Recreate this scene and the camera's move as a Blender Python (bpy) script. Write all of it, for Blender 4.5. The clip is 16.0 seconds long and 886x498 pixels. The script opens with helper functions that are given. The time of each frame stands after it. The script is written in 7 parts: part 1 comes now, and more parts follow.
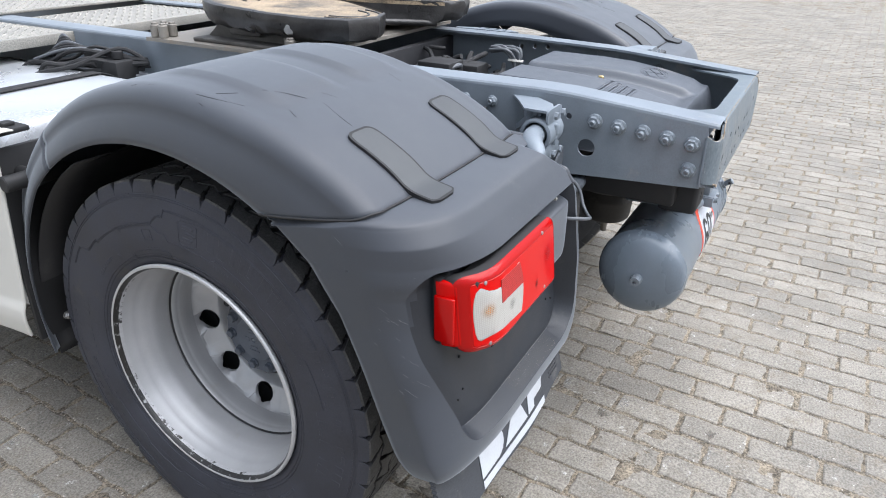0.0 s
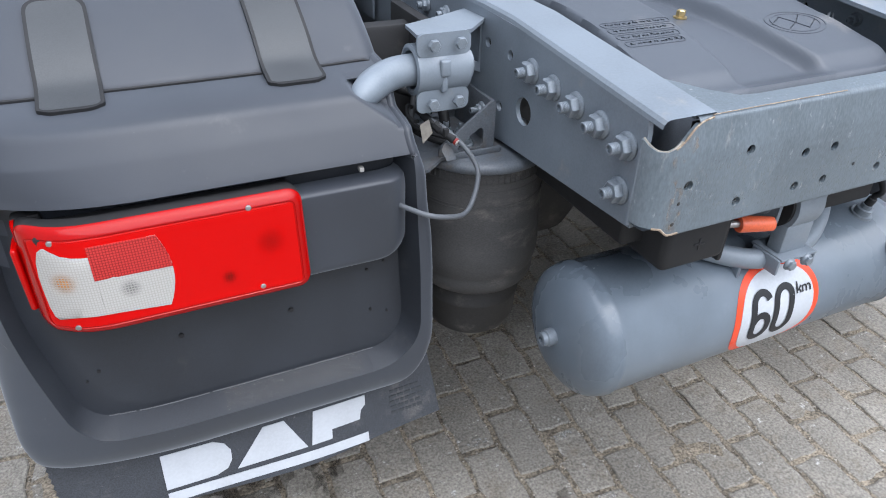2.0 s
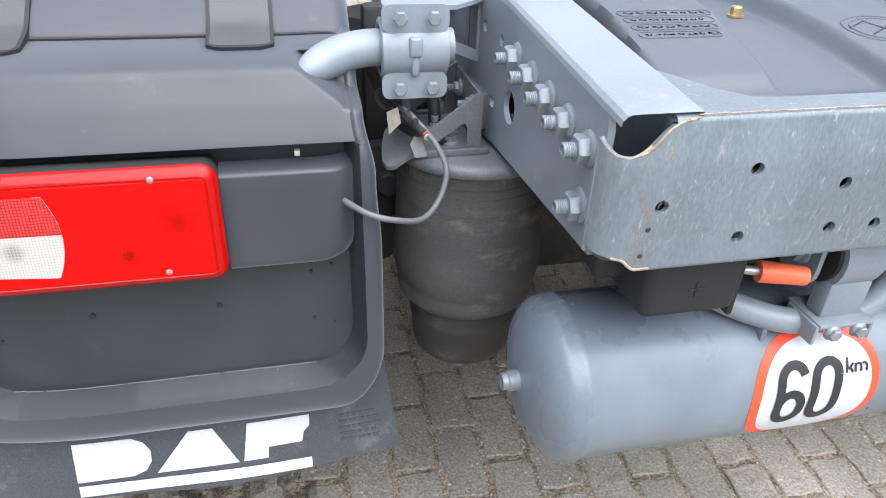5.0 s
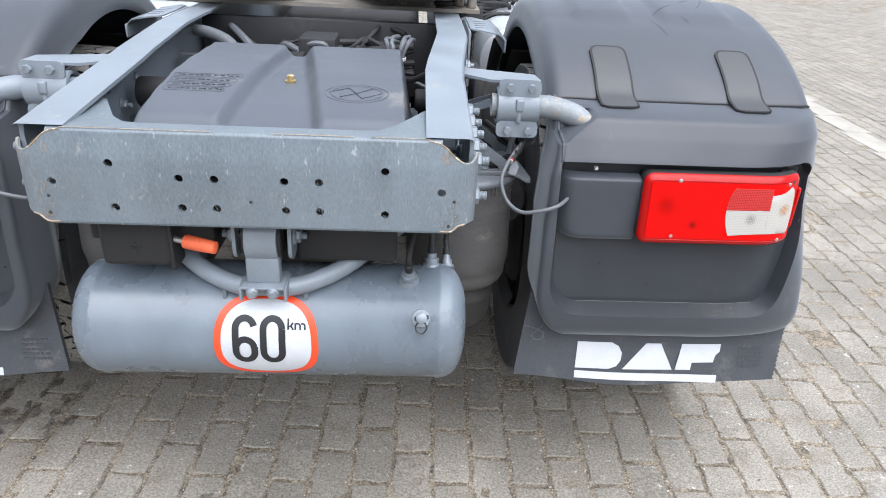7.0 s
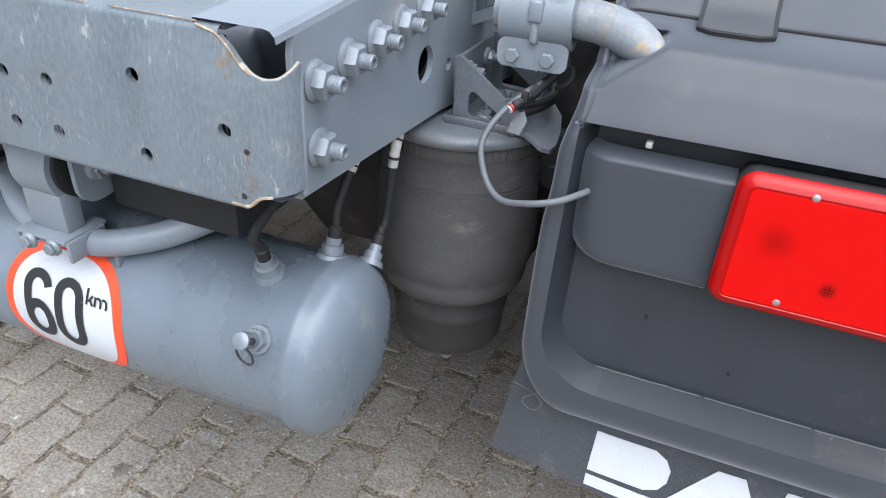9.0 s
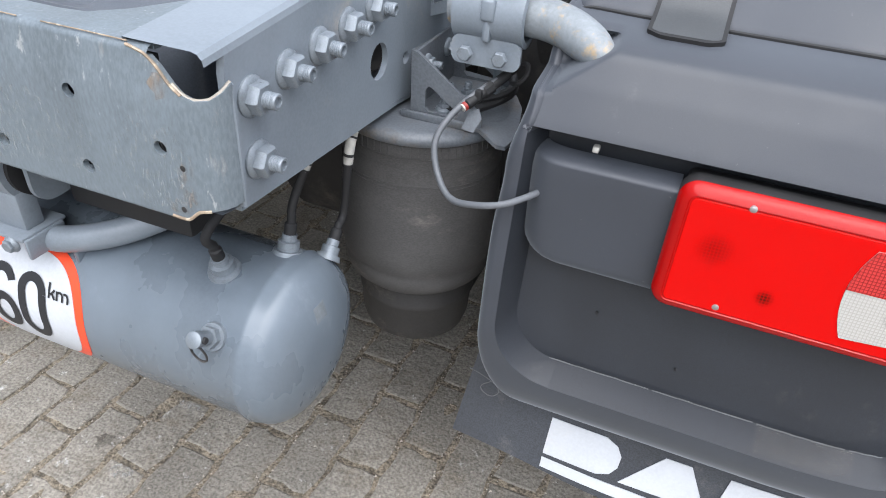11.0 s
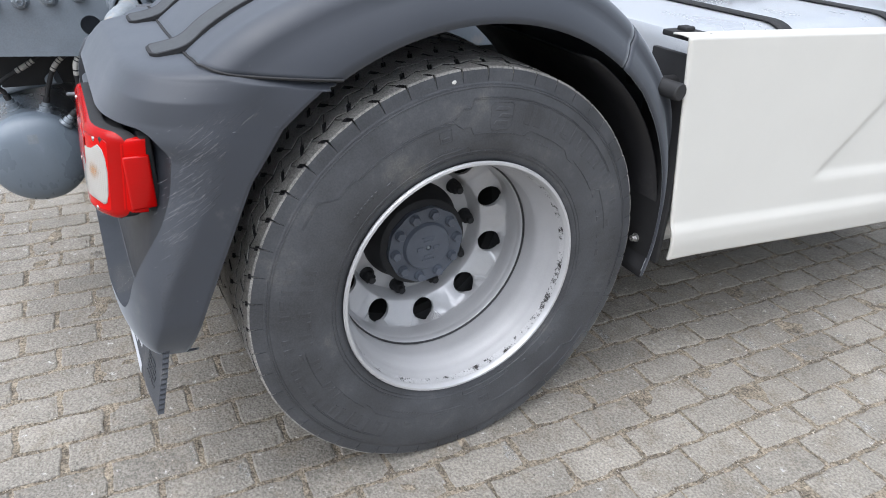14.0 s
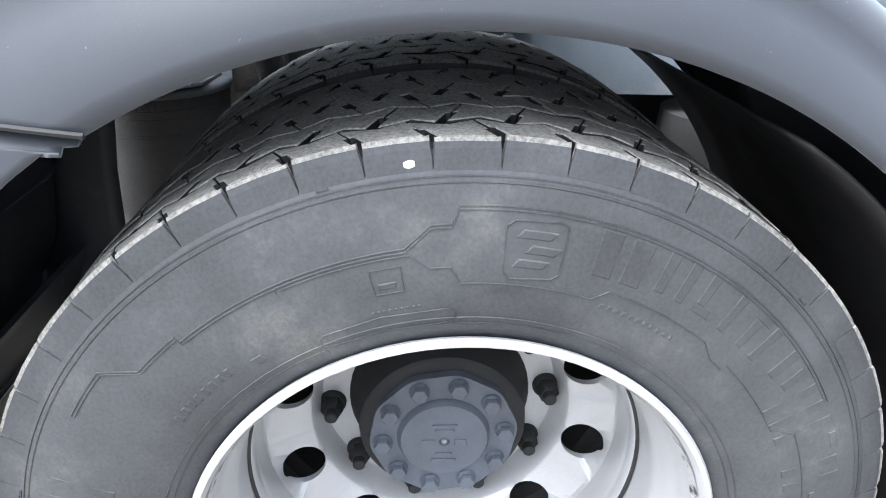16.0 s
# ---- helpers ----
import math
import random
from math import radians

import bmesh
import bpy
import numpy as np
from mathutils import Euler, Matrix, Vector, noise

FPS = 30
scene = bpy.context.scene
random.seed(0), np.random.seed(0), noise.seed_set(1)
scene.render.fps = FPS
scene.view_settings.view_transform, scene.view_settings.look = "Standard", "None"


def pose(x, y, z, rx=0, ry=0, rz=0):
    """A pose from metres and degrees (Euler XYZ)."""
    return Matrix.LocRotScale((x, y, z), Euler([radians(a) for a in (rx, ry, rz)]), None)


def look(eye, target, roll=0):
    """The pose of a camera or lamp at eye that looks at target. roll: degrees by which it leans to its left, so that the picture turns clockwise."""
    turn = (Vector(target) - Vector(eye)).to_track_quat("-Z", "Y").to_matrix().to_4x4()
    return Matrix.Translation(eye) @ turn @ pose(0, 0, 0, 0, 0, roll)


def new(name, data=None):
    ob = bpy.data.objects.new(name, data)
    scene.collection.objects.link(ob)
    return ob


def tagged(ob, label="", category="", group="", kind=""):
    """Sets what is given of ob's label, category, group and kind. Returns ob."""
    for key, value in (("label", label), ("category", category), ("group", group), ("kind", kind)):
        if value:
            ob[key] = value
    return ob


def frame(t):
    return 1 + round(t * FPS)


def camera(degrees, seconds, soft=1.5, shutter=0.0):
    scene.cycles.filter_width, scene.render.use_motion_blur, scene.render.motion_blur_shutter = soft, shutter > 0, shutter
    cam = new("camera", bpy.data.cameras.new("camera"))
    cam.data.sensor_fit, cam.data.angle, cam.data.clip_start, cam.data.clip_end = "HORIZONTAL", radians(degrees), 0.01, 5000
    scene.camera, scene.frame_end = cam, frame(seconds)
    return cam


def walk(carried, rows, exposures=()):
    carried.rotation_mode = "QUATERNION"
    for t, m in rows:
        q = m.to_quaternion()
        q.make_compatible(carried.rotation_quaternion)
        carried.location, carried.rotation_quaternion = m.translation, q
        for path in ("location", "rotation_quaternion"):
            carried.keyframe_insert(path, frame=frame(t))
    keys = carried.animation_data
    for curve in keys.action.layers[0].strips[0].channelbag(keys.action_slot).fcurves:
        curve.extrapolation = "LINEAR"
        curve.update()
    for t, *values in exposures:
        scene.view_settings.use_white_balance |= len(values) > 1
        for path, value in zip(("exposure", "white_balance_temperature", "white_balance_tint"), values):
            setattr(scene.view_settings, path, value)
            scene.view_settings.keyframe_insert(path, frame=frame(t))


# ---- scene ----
cam = camera(66.2, 16.0, 1.0)
PATH = [
    (0, (-2.145, -0.18, 1.534), (-0.57, 0.684, 0.656), 0.8),
    (0.5, (-1.872, -0.498, 1.557), (-0.501, 0.641, 0.651), 1.0),
    (1, (-1.547, -0.75, 1.501), (-0.446, 0.643, 0.58), 1.2),
    (1.5, (-1.247, -0.782, 1.434), (-0.34, 0.717, 0.47), 1.5),
    (2, (-0.983, -0.596, 1.414), (-0.265, 0.91, 0.312), 1.7),
    (2.5, (-0.847, -0.382, 1.305), (-0.24, 1.137, 0.153), 1.7),
    (3, (-0.783, -0.289, 1.255), (-0.223, 1.233, 0.084), 1.6),
    (5.5, (-0.63, -0.732, 1.362), (-0.349, 0.984, 0.374), 2.7),
    (6, (-0.413, -0.97, 1.442), (-0.28, 0.798, 0.516), 2.9),
    (6.5, (-0.079, -1.141, 1.476), (0.02, 0.639, 0.57), 2.8),
    (7, (0.278, -1.115, 1.437), (0.381, 0.671, 0.542), 3.0),
    (7.5, (0.56, -0.929, 1.383), (0.575, 0.857, 0.484), 3.5),
    (8, (0.725, -0.7, 1.324), (0.382, 1.041, 0.402), 3.8),
    (8.5, (0.733, -0.521, 1.235), (0.151, 1.12, 0.249), 3.5),
    (11, (0.783, -0.435, 1.297), (0.224, 1.093, 0.133), 4.0),
    (11.5, (1.077, -0.625, 1.414), (0.468, 0.983, 0.393), 3.6),
    (12, (1.415, -0.674, 1.44), (0.727, 0.934, 0.469), 4.2),
    (12.5, (1.75, -0.545, 1.461), (0.908, 0.999, 0.508), 4.1),
    (13, (2.125, -0.34, 1.44), (1.053, 1.058, 0.492), 3.7),
    (13.5, (2.346, -0.066, 1.398), (1.026, 1.1, 0.45), 3.4),
    (14, (2.408, 0.275, 1.346), (0.88, 1.137, 0.387), 2.8),
    (14.5, (2.336, 0.571, 1.269), (0.689, 1.119, 0.276), 2.6),
    (15, (2.21, 0.744, 1.257), (0.524, 1.108, 0.245), 2.2),
    (15.5, (1.942, 0.899, 1.257), (0.183, 1.137, 0.335), 2.0),
    (16, (1.791, 0.932, 1.183), (0.004, 1.07, 0.294), 1.8),
]
walk(cam, [(t, look(eye, target, roll)) for t, eye, target, roll in PATH], exposures=[(0, 1.34, 6200, 10), (1, 1.2, 6100, 10), (1.5, 1.1, 6050, 10), (2, 1.12, 6000, 10), (2.5, 1.32, 6000, 10), (3, 1.52, 6050, 10), (5.5, 1.74, 6350, 10), (6, 1.5, 6300, 10), (6.5, 1.4, 6250, 10), (7, 1.42, 6250, 10), (7.5, 1.18, 6100, 10), (8, 1.21, 6100, 10), (8.5, 1.37, 6100, 10), (11, 1.36, 6300, 10), (11.5, 1.55, 6200, 10), (12.5, 1.1, 6200, 10), (13.5, 1.03, 6200, 10), (14, 1.13, 6150, 10), (14.5, 1.14, 6050, 10), (15, 1.38, 6000, 9), (15.5, 1.95, 5780, 8), (16, 2.42, 6150, 9)])

# ---------------------------------------------------------------- light
SUN_EL, SUN_AZ = 63.0, 155.0
world = bpy.data.worlds.new("overcast_sky")
scene.world = world
world.use_nodes = True
wn, wl = world.node_tree.nodes, world.node_tree.links
sky = wn.new("ShaderNodeTexSky")
sky.sky_type, sky.sun_disc = "NISHITA", False
sky.sun_elevation, sky.sun_rotation = radians(SUN_EL), radians(SUN_AZ)
sky.dust_density, sky.air_density = 4.0, 1.0
pale = wn.new("ShaderNodeHueSaturation")
pale.inputs["Saturation"].default_value = 0.6
wl.new(sky.outputs[0], pale.inputs["Color"])
# even cloud cover laid over the sky
cloud = wn.new("ShaderNodeMix")
cloud.data_type = "RGBA"
cloud.inputs[0].default_value = 0.5
cloud.inputs[7].default_value = (4.3, 4.5, 4.8, 1)
wl.new(pale.outputs[0], cloud.inputs[6])
# thin cloud: the sky is somewhat brighter overhead than at the horizon
where, apart, rise, dome = wn.new("ShaderNodeTexCoord"), wn.new("ShaderNodeSeparateXYZ"), wn.new("ShaderNodeMapRange"), wn.new("ShaderNodeVectorMath")
dome.operation = "SCALE"
for k, v in ((1, 0.0), (2, 1.0), (3, 0.78), (4, 1.32)):
    rise.inputs[k].default_value = v
wl.new(where.outputs["Generated"], apart.inputs[0])
wl.new(apart.outputs[2], rise.inputs[0])
wl.new(cloud.outputs[2], dome.inputs[0])
wl.new(rise.outputs[0], dome.inputs["Scale"])
wl.new(dome.outputs[0], wn["Background"].inputs[0])
wn["Background"].inputs[1].default_value = 0.1
sun_data = bpy.data.lights.new("sun", "SUN")
sun_data.energy, sun_data.angle, sun_data.color = 2.1, radians(85), (0.955, 0.965, 1.0)
sun = new("sun", sun_data)
sun.matrix_world = look((0, 0, 20), (20 * math.cos(radians(SUN_EL)) * math.sin(radians(SUN_AZ)) * -1, -20 * math.cos(radians(SUN_EL)) * math.cos(radians(SUN_AZ)), 20 - 20 * math.sin(radians(SUN_EL))))


# ---------------------------------------------------------------- materials
def material(name, base, rough=0.5, metal=0.0, vary=0.25, scale=9.0, fine=160.0, bump=0.1, bump_mm=0.6, dirt=None, dirt_amount=0.0, dirt_scale=4.0, per_object=0.0, coat=0.0, spec=0.5, stretch=(1, 1, 1), grey_wear=None, wear_amount=0.0, wear_scale=20.0, speck=0.1, sheen=0.0):
    m = bpy.data.materials.new(name)
    m.use_nodes = True
    n, l = m.node_tree.nodes, m.node_tree.links
    b = n["Principled BSDF"]
    geo = n.new("ShaderNodeNewGeometry")
    mp = n.new("ShaderNodeMapping")
    mp.inputs["Scale"].default_value = stretch
    l.new(geo.outputs["Position"], mp.inputs[0])

    def tex(s, detail=5.0, rough_=0.6):
        t = n.new("ShaderNodeTexNoise")
        t.inputs["Scale"].default_value, t.inputs["Detail"].default_value, t.inputs["Roughness"].default_value = s, detail, rough_
        l.new(mp.outputs[0], t.inputs["Vector"])
        return t

    def mix(fac, a, c, kind="MIX"):
        x = n.new("ShaderNodeMix")
        x.data_type, x.blend_type = "RGBA", kind
        for sock, val in ((x.inputs[0], fac), (x.inputs[6], a), (x.inputs[7], c)):
            if hasattr(val, "default_value"):
                l.new(val, sock)
            else:
                sock.default_value = val if isinstance(val, float) else (*val, 1)
        return x.outputs[2]

    def ramp(src, lo, hi, a=0.0, c=1.0):
        r = n.new("ShaderNodeMapRange")
        r.interpolation_type = "SMOOTHSTEP"
        for i, v in ((1, lo), (2, hi), (3, a), (4, c)):
            r.inputs[i].default_value = v
        l.new(src, r.inputs[0])
        return r.outputs[0]

    big, small = tex(scale), tex(fine, 3.0)
    lo = tuple(c * (1 - vary) for c in base)
    hi = tuple(min(1, c * (1 + vary)) for c in base)
    col = mix(ramp(big.outputs[0], 0.3, 0.7), lo, hi)
    col = mix(ramp(small.outputs[0], 0.35, 0.65, 0.0, 0.35), col, tuple(c * (1 - 0.8 * vary) for c in base))
    if per_object:
        info = n.new("ShaderNodeObjectInfo")
        isl = n.new("ShaderNodeMath")
        isl.operation = "ADD"
        l.new(info.outputs["Random"], isl.inputs[0]), l.new(geo.outputs["Random Per Island"], isl.inputs[1])
        fr = n.new("ShaderNodeMath")
        fr.operation = "FRACT"
        l.new(isl.outputs[0], fr.inputs[0])
        v = n.new("ShaderNodeMapRange")
        v.inputs[3].default_value, v.inputs[4].default_value = 1 - per_object, 1 + per_object
        l.new(fr.outputs[0], v.inputs[0])
        cb = n.new("ShaderNodeVectorMath")
        cb.operation = "SCALE"
        l.new(col, cb.inputs[0]), l.new(v.outputs[0], cb.inputs["Scale"])
        col = cb.outputs[0]
    if grey_wear:
        w = tex(wear_scale, 8.0, 0.75)
        col = mix(ramp(w.outputs[0], 0.62 - wear_amount, 0.68 - wear_amount * 0.8), col, grey_wear)
    if dirt:
        d = tex(dirt_scale, 8.0, 0.7)
        col = mix(ramp(d.outputs[0], 0.62 - dirt_amount * 0.4, 0.8 - dirt_amount * 0.3, 0.0, 0.85), col, dirt)
    if speck:
        sp = n.new("ShaderNodeVectorMath")
        sp.operation = "SCALE"
        l.new(col, sp.inputs[0]), l.new(ramp(small.outputs[0], 0.3, 0.7, 1 - speck, 1 + speck), sp.inputs["Scale"])
        col = sp.outputs[0]
    l.new(col, b.inputs["Base Color"])
    l.new(ramp(big.outputs[0], 0.25, 0.75, max(0.03, rough - 0.09), min(1, rough + 0.09)), b.inputs["Roughness"])
    b.inputs["Metallic"].default_value = metal
    b.inputs["Specular IOR Level"].default_value = spec
    b.inputs["Coat Weight"].default_value = coat
    b.inputs["Sheen Weight"].default_value, b.inputs["Sheen Roughness"].default_value = sheen, 0.45
    b.inputs["Sheen Tint"].default_value = (0.86, 0.93, 1.0, 1)
    if bump:
        bp = n.new("ShaderNodeBump")
        bp.inputs["Strength"].default_value, bp.inputs["Distance"].default_value = bump, bump_mm / 1000
        mid = n.new("ShaderNodeMath")
        mid.operation, mid.inputs[1].default_value = "MULTIPLY_ADD", 2.5 if fine < 200 else 0.0
        l.new(tex(fine * 0.3, 2.0).outputs[0], mid.inputs[0]), l.new(small.outputs[0], mid.inputs[2])
        l.new(mid.outputs[0], bp.inputs["Height"])
        l.new(bp.outputs[0], b.inputs["Normal"])
    return m


M_PLASTIC = material("dark_grey_plastic", (0.0212, 0.0252, 0.0345), 0.56, vary=0.14, scale=5, fine=900, bump=0.16, bump_mm=0.3, dirt=(0.085, 0.085, 0.085), dirt_amount=0.04, dirt_scale=7, spec=0.7, sheen=0.34, speck=0.14, grey_wear=(0.13, 0.13, 0.13), wear_amount=-0.035, wear_scale=120)
M_PLASTIC_PANEL = material("grained_pocket_plastic", (0.0205, 0.0235, 0.0295), 0.5, vary=0.14, scale=6, fine=900, bump=0.4, bump_mm=0.35, dirt=(0.06, 0.058, 0.056), dirt_amount=0.05, dirt_scale=9, speck=0.3)
M_STRAP = material("rubber_strap", (0.048, 0.051, 0.054), 0.5, vary=0.12, scale=12, fine=600, bump=0.2, speck=0.15)
M_BLACK = material("black_rubber", (0.012, 0.012, 0.013), 0.7, vary=0.2, scale=10, fine=200)
M_LINER = material("black_wheel_liner", (0.01, 0.01, 0.012), 0.6, vary=0.3, scale=8, fine=300, dirt=(0.05, 0.047, 0.044), dirt_amount=0.1)
M_FLAP = material("rubber_mudflap", (0.042, 0.046, 0.054), 0.6, vary=0.12, scale=8, fine=400, bump=0.2, dirt=(0.13, 0.125, 0.12), dirt_amount=0.16, dirt_scale=9, speck=0.28, grey_wear=(0.17, 0.165, 0.16), wear_amount=-0.02, wear_scale=90)
M_PAINT = material("grey_chassis_paint", (0.18, 0.207, 0.236), 0.38, vary=0.1, scale=9, fine=260, bump=0.05, bump_mm=0.2, dirt=(0.3, 0.28, 0.25), dirt_amount=0.06, dirt_scale=6, speck=0.06)
M_PAINT_WORN = material("worn_grey_chassis_paint", (0.128, 0.154, 0.174), 0.42, vary=0.16, scale=8, fine=300, bump=0.08, bump_mm=0.3, dirt=(0.26, 0.265, 0.26), dirt_amount=0.06, dirt_scale=42, stretch=(1, 1, 0.35), grey_wear=(0.25, 0.265, 0.27), wear_amount=0.015, wear_scale=75, speck=0.16)
M_TANK = material("grey_tank_paint", (0.134, 0.161, 0.19), 0.3, vary=0.17, scale=5, fine=240, bump=0.03, bump_mm=0.2, dirt=(0.25, 0.28, 0.31), dirt_amount=0.12, dirt_scale=5, stretch=(1, 1, 0.6), speck=0.05)
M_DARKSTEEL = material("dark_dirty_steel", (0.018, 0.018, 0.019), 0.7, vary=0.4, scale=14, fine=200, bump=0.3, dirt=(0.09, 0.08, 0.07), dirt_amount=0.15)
M_COVER = material("grey_plastic_cover", (0.07, 0.079, 0.094), 0.42, vary=0.08, scale=5, fine=600, bump=0.3, bump_mm=0.35, dirt=(0.17, 0.165, 0.16), dirt_amount=0.1, dirt_scale=6, speck=0.15)
M_COVERLINE = material("embossed_plastic_line", (0.066, 0.074, 0.088), 0.45, vary=0.1)
M_STEEL = material("bare_steel", (0.42, 0.41, 0.4), 0.42, metal=0.85, vary=0.2, scale=20, fine=300)
M_PAINT_DIRTY = material("dirty_grey_chassis_paint", (0.105, 0.117, 0.132), 0.5, vary=0.15, scale=12, fine=260, bump=0.1, bump_mm=0.3, dirt=(0.11, 0.095, 0.08), dirt_amount=0.3, dirt_scale=16, speck=0.15)
M_BOLT = material("painted_bolt", (0.185, 0.21, 0.235), 0.36, metal=0.2, vary=0.15, scale=60, fine=500)
M_RUST = material("rust_edge", (0.27, 0.205, 0.145), 0.8, vary=0.4, scale=60, fine=400, bump=0.3, grey_wear=(0.42, 0.35, 0.26), wear_amount=0.1, wear_scale=90)
M_RUSTTUBE = material("rusty_tube_paint", (0.2, 0.22, 0.235), 0.5, vary=0.14, scale=20, dirt=(0.42, 0.29, 0.14), dirt_amount=0.22, dirt_scale=34)
M_TYRE = material("tyre_rubber", (0.056, 0.0585, 0.064), 0.55, vary=0.3, scale=7, fine=250, bump=0.35, bump_mm=0.6, dirt=(0.12, 0.117, 0.11), dirt_amount=0.2, dirt_scale=7, speck=0.18)
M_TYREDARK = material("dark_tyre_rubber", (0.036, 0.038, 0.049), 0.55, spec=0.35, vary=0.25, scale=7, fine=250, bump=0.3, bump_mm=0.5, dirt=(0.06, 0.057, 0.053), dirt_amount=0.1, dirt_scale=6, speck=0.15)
M_TREAD = material("dusty_tread_rubber", (0.245, 0.235, 0.217), 0.75, vary=0.3, scale=12, fine=250, bump=0.4, bump_mm=0.8, dirt=(0.26, 0.25, 0.235), dirt_amount=0.3, dirt_scale=30, speck=0.4)
M_TREADDARK = material("dark_tread_rubber", (0.05, 0.049, 0.048), 0.7, vary=0.3, scale=12, fine=250, bump=0.4, bump_mm=0.8, dirt=(0.12, 0.115, 0.105), dirt_amount=0.2, dirt_scale=24, speck=0.35)
M_TYREMARK = material("raised_sidewall_rubber", (0.05, 0.052, 0.0565), 0.55, vary=0.3, scale=7, fine=250, bump=0.35, dirt=(0.11, 0.107, 0.1), dirt_amount=0.2, dirt_scale=7, speck=0.18)
M_RIM = material("silver_rim_paint", (0.45, 0.45, 0.455), 0.36, metal=0.25, vary=0.07, scale=7, fine=400, dirt=(0.42, 0.4, 0.36), dirt_amount=0.1, dirt_scale=9, speck=0.05)
M_RIMEDGE = material("chipped_rim_edge", (0.5, 0.5, 0.505), 0.36, metal=0.25, vary=0.1, scale=9, fine=300, grey_wear=(0.03, 0.028, 0.026), wear_amount=0.1, wear_scale=30)
M_RIMWORN = material("badly_chipped_rim_edge", (0.5, 0.5, 0.505), 0.36, metal=0.25, vary=0.1, scale=9, fine=300, grey_wear=(0.022, 0.021, 0.02), wear_amount=0.3, wear_scale=55)
M_HUB = material("blue_grey_hub", (0.085, 0.097, 0.12), 0.45, metal=0.1, vary=0.15, scale=18, fine=400)
M_WHITE = material("white_skirt_paint", (0.61, 0.597, 0.552), 0.55, vary=0.02, scale=3, fine=300, bump=0.0, spec=0.25, speck=0.0)
M_WHITEFILM = material("white_film", (0.48, 0.5, 0.53), 0.45, vary=0.05, scale=14, fine=200, bump=0.0, dirt=(0.5, 0.5, 0.5), dirt_amount=0.1, dirt_scale=12, speck=0.04)
M_REDFILM = material("red_reflective_film", (0.78, 0.065, 0.018), 0.4, vary=0.05, scale=10, bump=0.0, speck=0.04)
M_INK = material("black_ink", (0.013, 0.014, 0.017), 0.5, vary=0.1, bump=0.0)
M_PRINT = material("moulded_print", (0.04, 0.043, 0.049), 0.6, vary=0.1, bump=0.0)
M_ORANGE = material("orange_plastic", (0.72, 0.13, 0.05), 0.45, vary=0.1, scale=30, fine=300)
M_BRASS = material("brass", (0.55, 0.42, 0.2), 0.35, metal=0.8, vary=0.15, scale=40)
M_ALU = material("dull_aluminium", (0.62, 0.64, 0.66), 0.32, metal=0.7, vary=0.05, scale=4, fine=300, dirt=(0.45, 0.45, 0.44), dirt_amount=0.1)
M_ALUPLATE = material("aluminium_tread_plate", (0.25, 0.24, 0.215), 0.6, metal=0.1, vary=0.12, scale=9, fine=200, dirt=(0.35, 0.31, 0.25), dirt_amount=0.2, speck=0.3)
M_PLATESTEEL = material("mounting_plate_steel", (0.21, 0.193, 0.168), 0.55, metal=0.2, vary=0.2, scale=8, fine=250, dirt=(0.2, 0.15, 0.1), dirt_amount=0.2)
M_GREASE = material("greasy_cast_steel", (0.035, 0.033, 0.032), 0.35, metal=0.2, vary=0.4, scale=12, fine=120, bump=0.5, bump_mm=1.5)
M_CAST = material("dirty_cast_iron", (0.075, 0.07, 0.064), 0.65, vary=0.3, scale=14, fine=200, bump=0.5, bump_mm=1.2, dirt=(0.03, 0.027, 0.024), dirt_amount=0.4, dirt_scale=9)
M_TOPPLATE = material("scraped_coupling_top", (0.34, 0.26, 0.17), 0.5, metal=0.2, vary=0.3, scale=9, fine=200, dirt=(0.05, 0.045, 0.04), dirt_amount=0.5, dirt_scale=5, speck=0.4)
M_BELLOW = material("dusty_bellow_rubber", (0.06, 0.0585, 0.0575), 0.75, vary=0.2, scale=10, fine=250, bump=0.3, dirt=(0.15, 0.138, 0.123), dirt_amount=0.2, dirt_scale=8, stretch=(1, 1, 2), speck=0.2)
M_PISTON = material("dirty_piston_plastic", (0.026, 0.025, 0.0245), 0.7, vary=0.3, scale=10, fine=250, bump=0.3, dirt=(0.11, 0.1, 0.09), dirt_amount=0.2, dirt_scale=12, speck=0.2)
M_REDRING = material("red_plastic_ring", (0.22, 0.02, 0.015), 0.45, vary=0.1)
M_CABLE = material("grey_cable", (0.095, 0.102, 0.112), 0.5, vary=0.1)
M_PAPER = material("white_tag", (0.62, 0.6, 0.55), 0.7, vary=0.15, scale=60)
M_SLEEVE = material("printed_grey_sleeve", (0.42, 0.41, 0.38), 0.6, vary=0.2, scale=60)
M_STICKER = material("faded_sticker", (0.17, 0.19, 0.207), 0.6, vary=0.2, scale=60)
M_TAG = material("creased_brown_tag", (0.19, 0.172, 0.145), 0.7, vary=0.25, scale=60)
M_YELLOW = material("yellow_plastic", (0.5, 0.45, 0.03), 0.5, vary=0.1, scale=60)
M_AMBER = material("amber_plastic", (0.75, 0.22, 0.02), 0.3, vary=0.08, scale=60, bump=0.0)
M_SAND = material("sand_joint", (0.2, 0.168, 0.125), 0.95, vary=0.5, scale=22, fine=150, bump=0.9, bump_mm=5, speck=0.6)
M_PAVER = material("concrete_paver", (0.222, 0.204, 0.174), 0.75, vary=0.25, scale=2.4, fine=150, bump=0.9, bump_mm=2.2, dirt=(0.17, 0.145, 0.112), dirt_amount=0.34, dirt_scale=11, per_object=0.11, grey_wear=(0.42, 0.41, 0.385), wear_amount=0.022, wear_scale=30, speck=0.36)
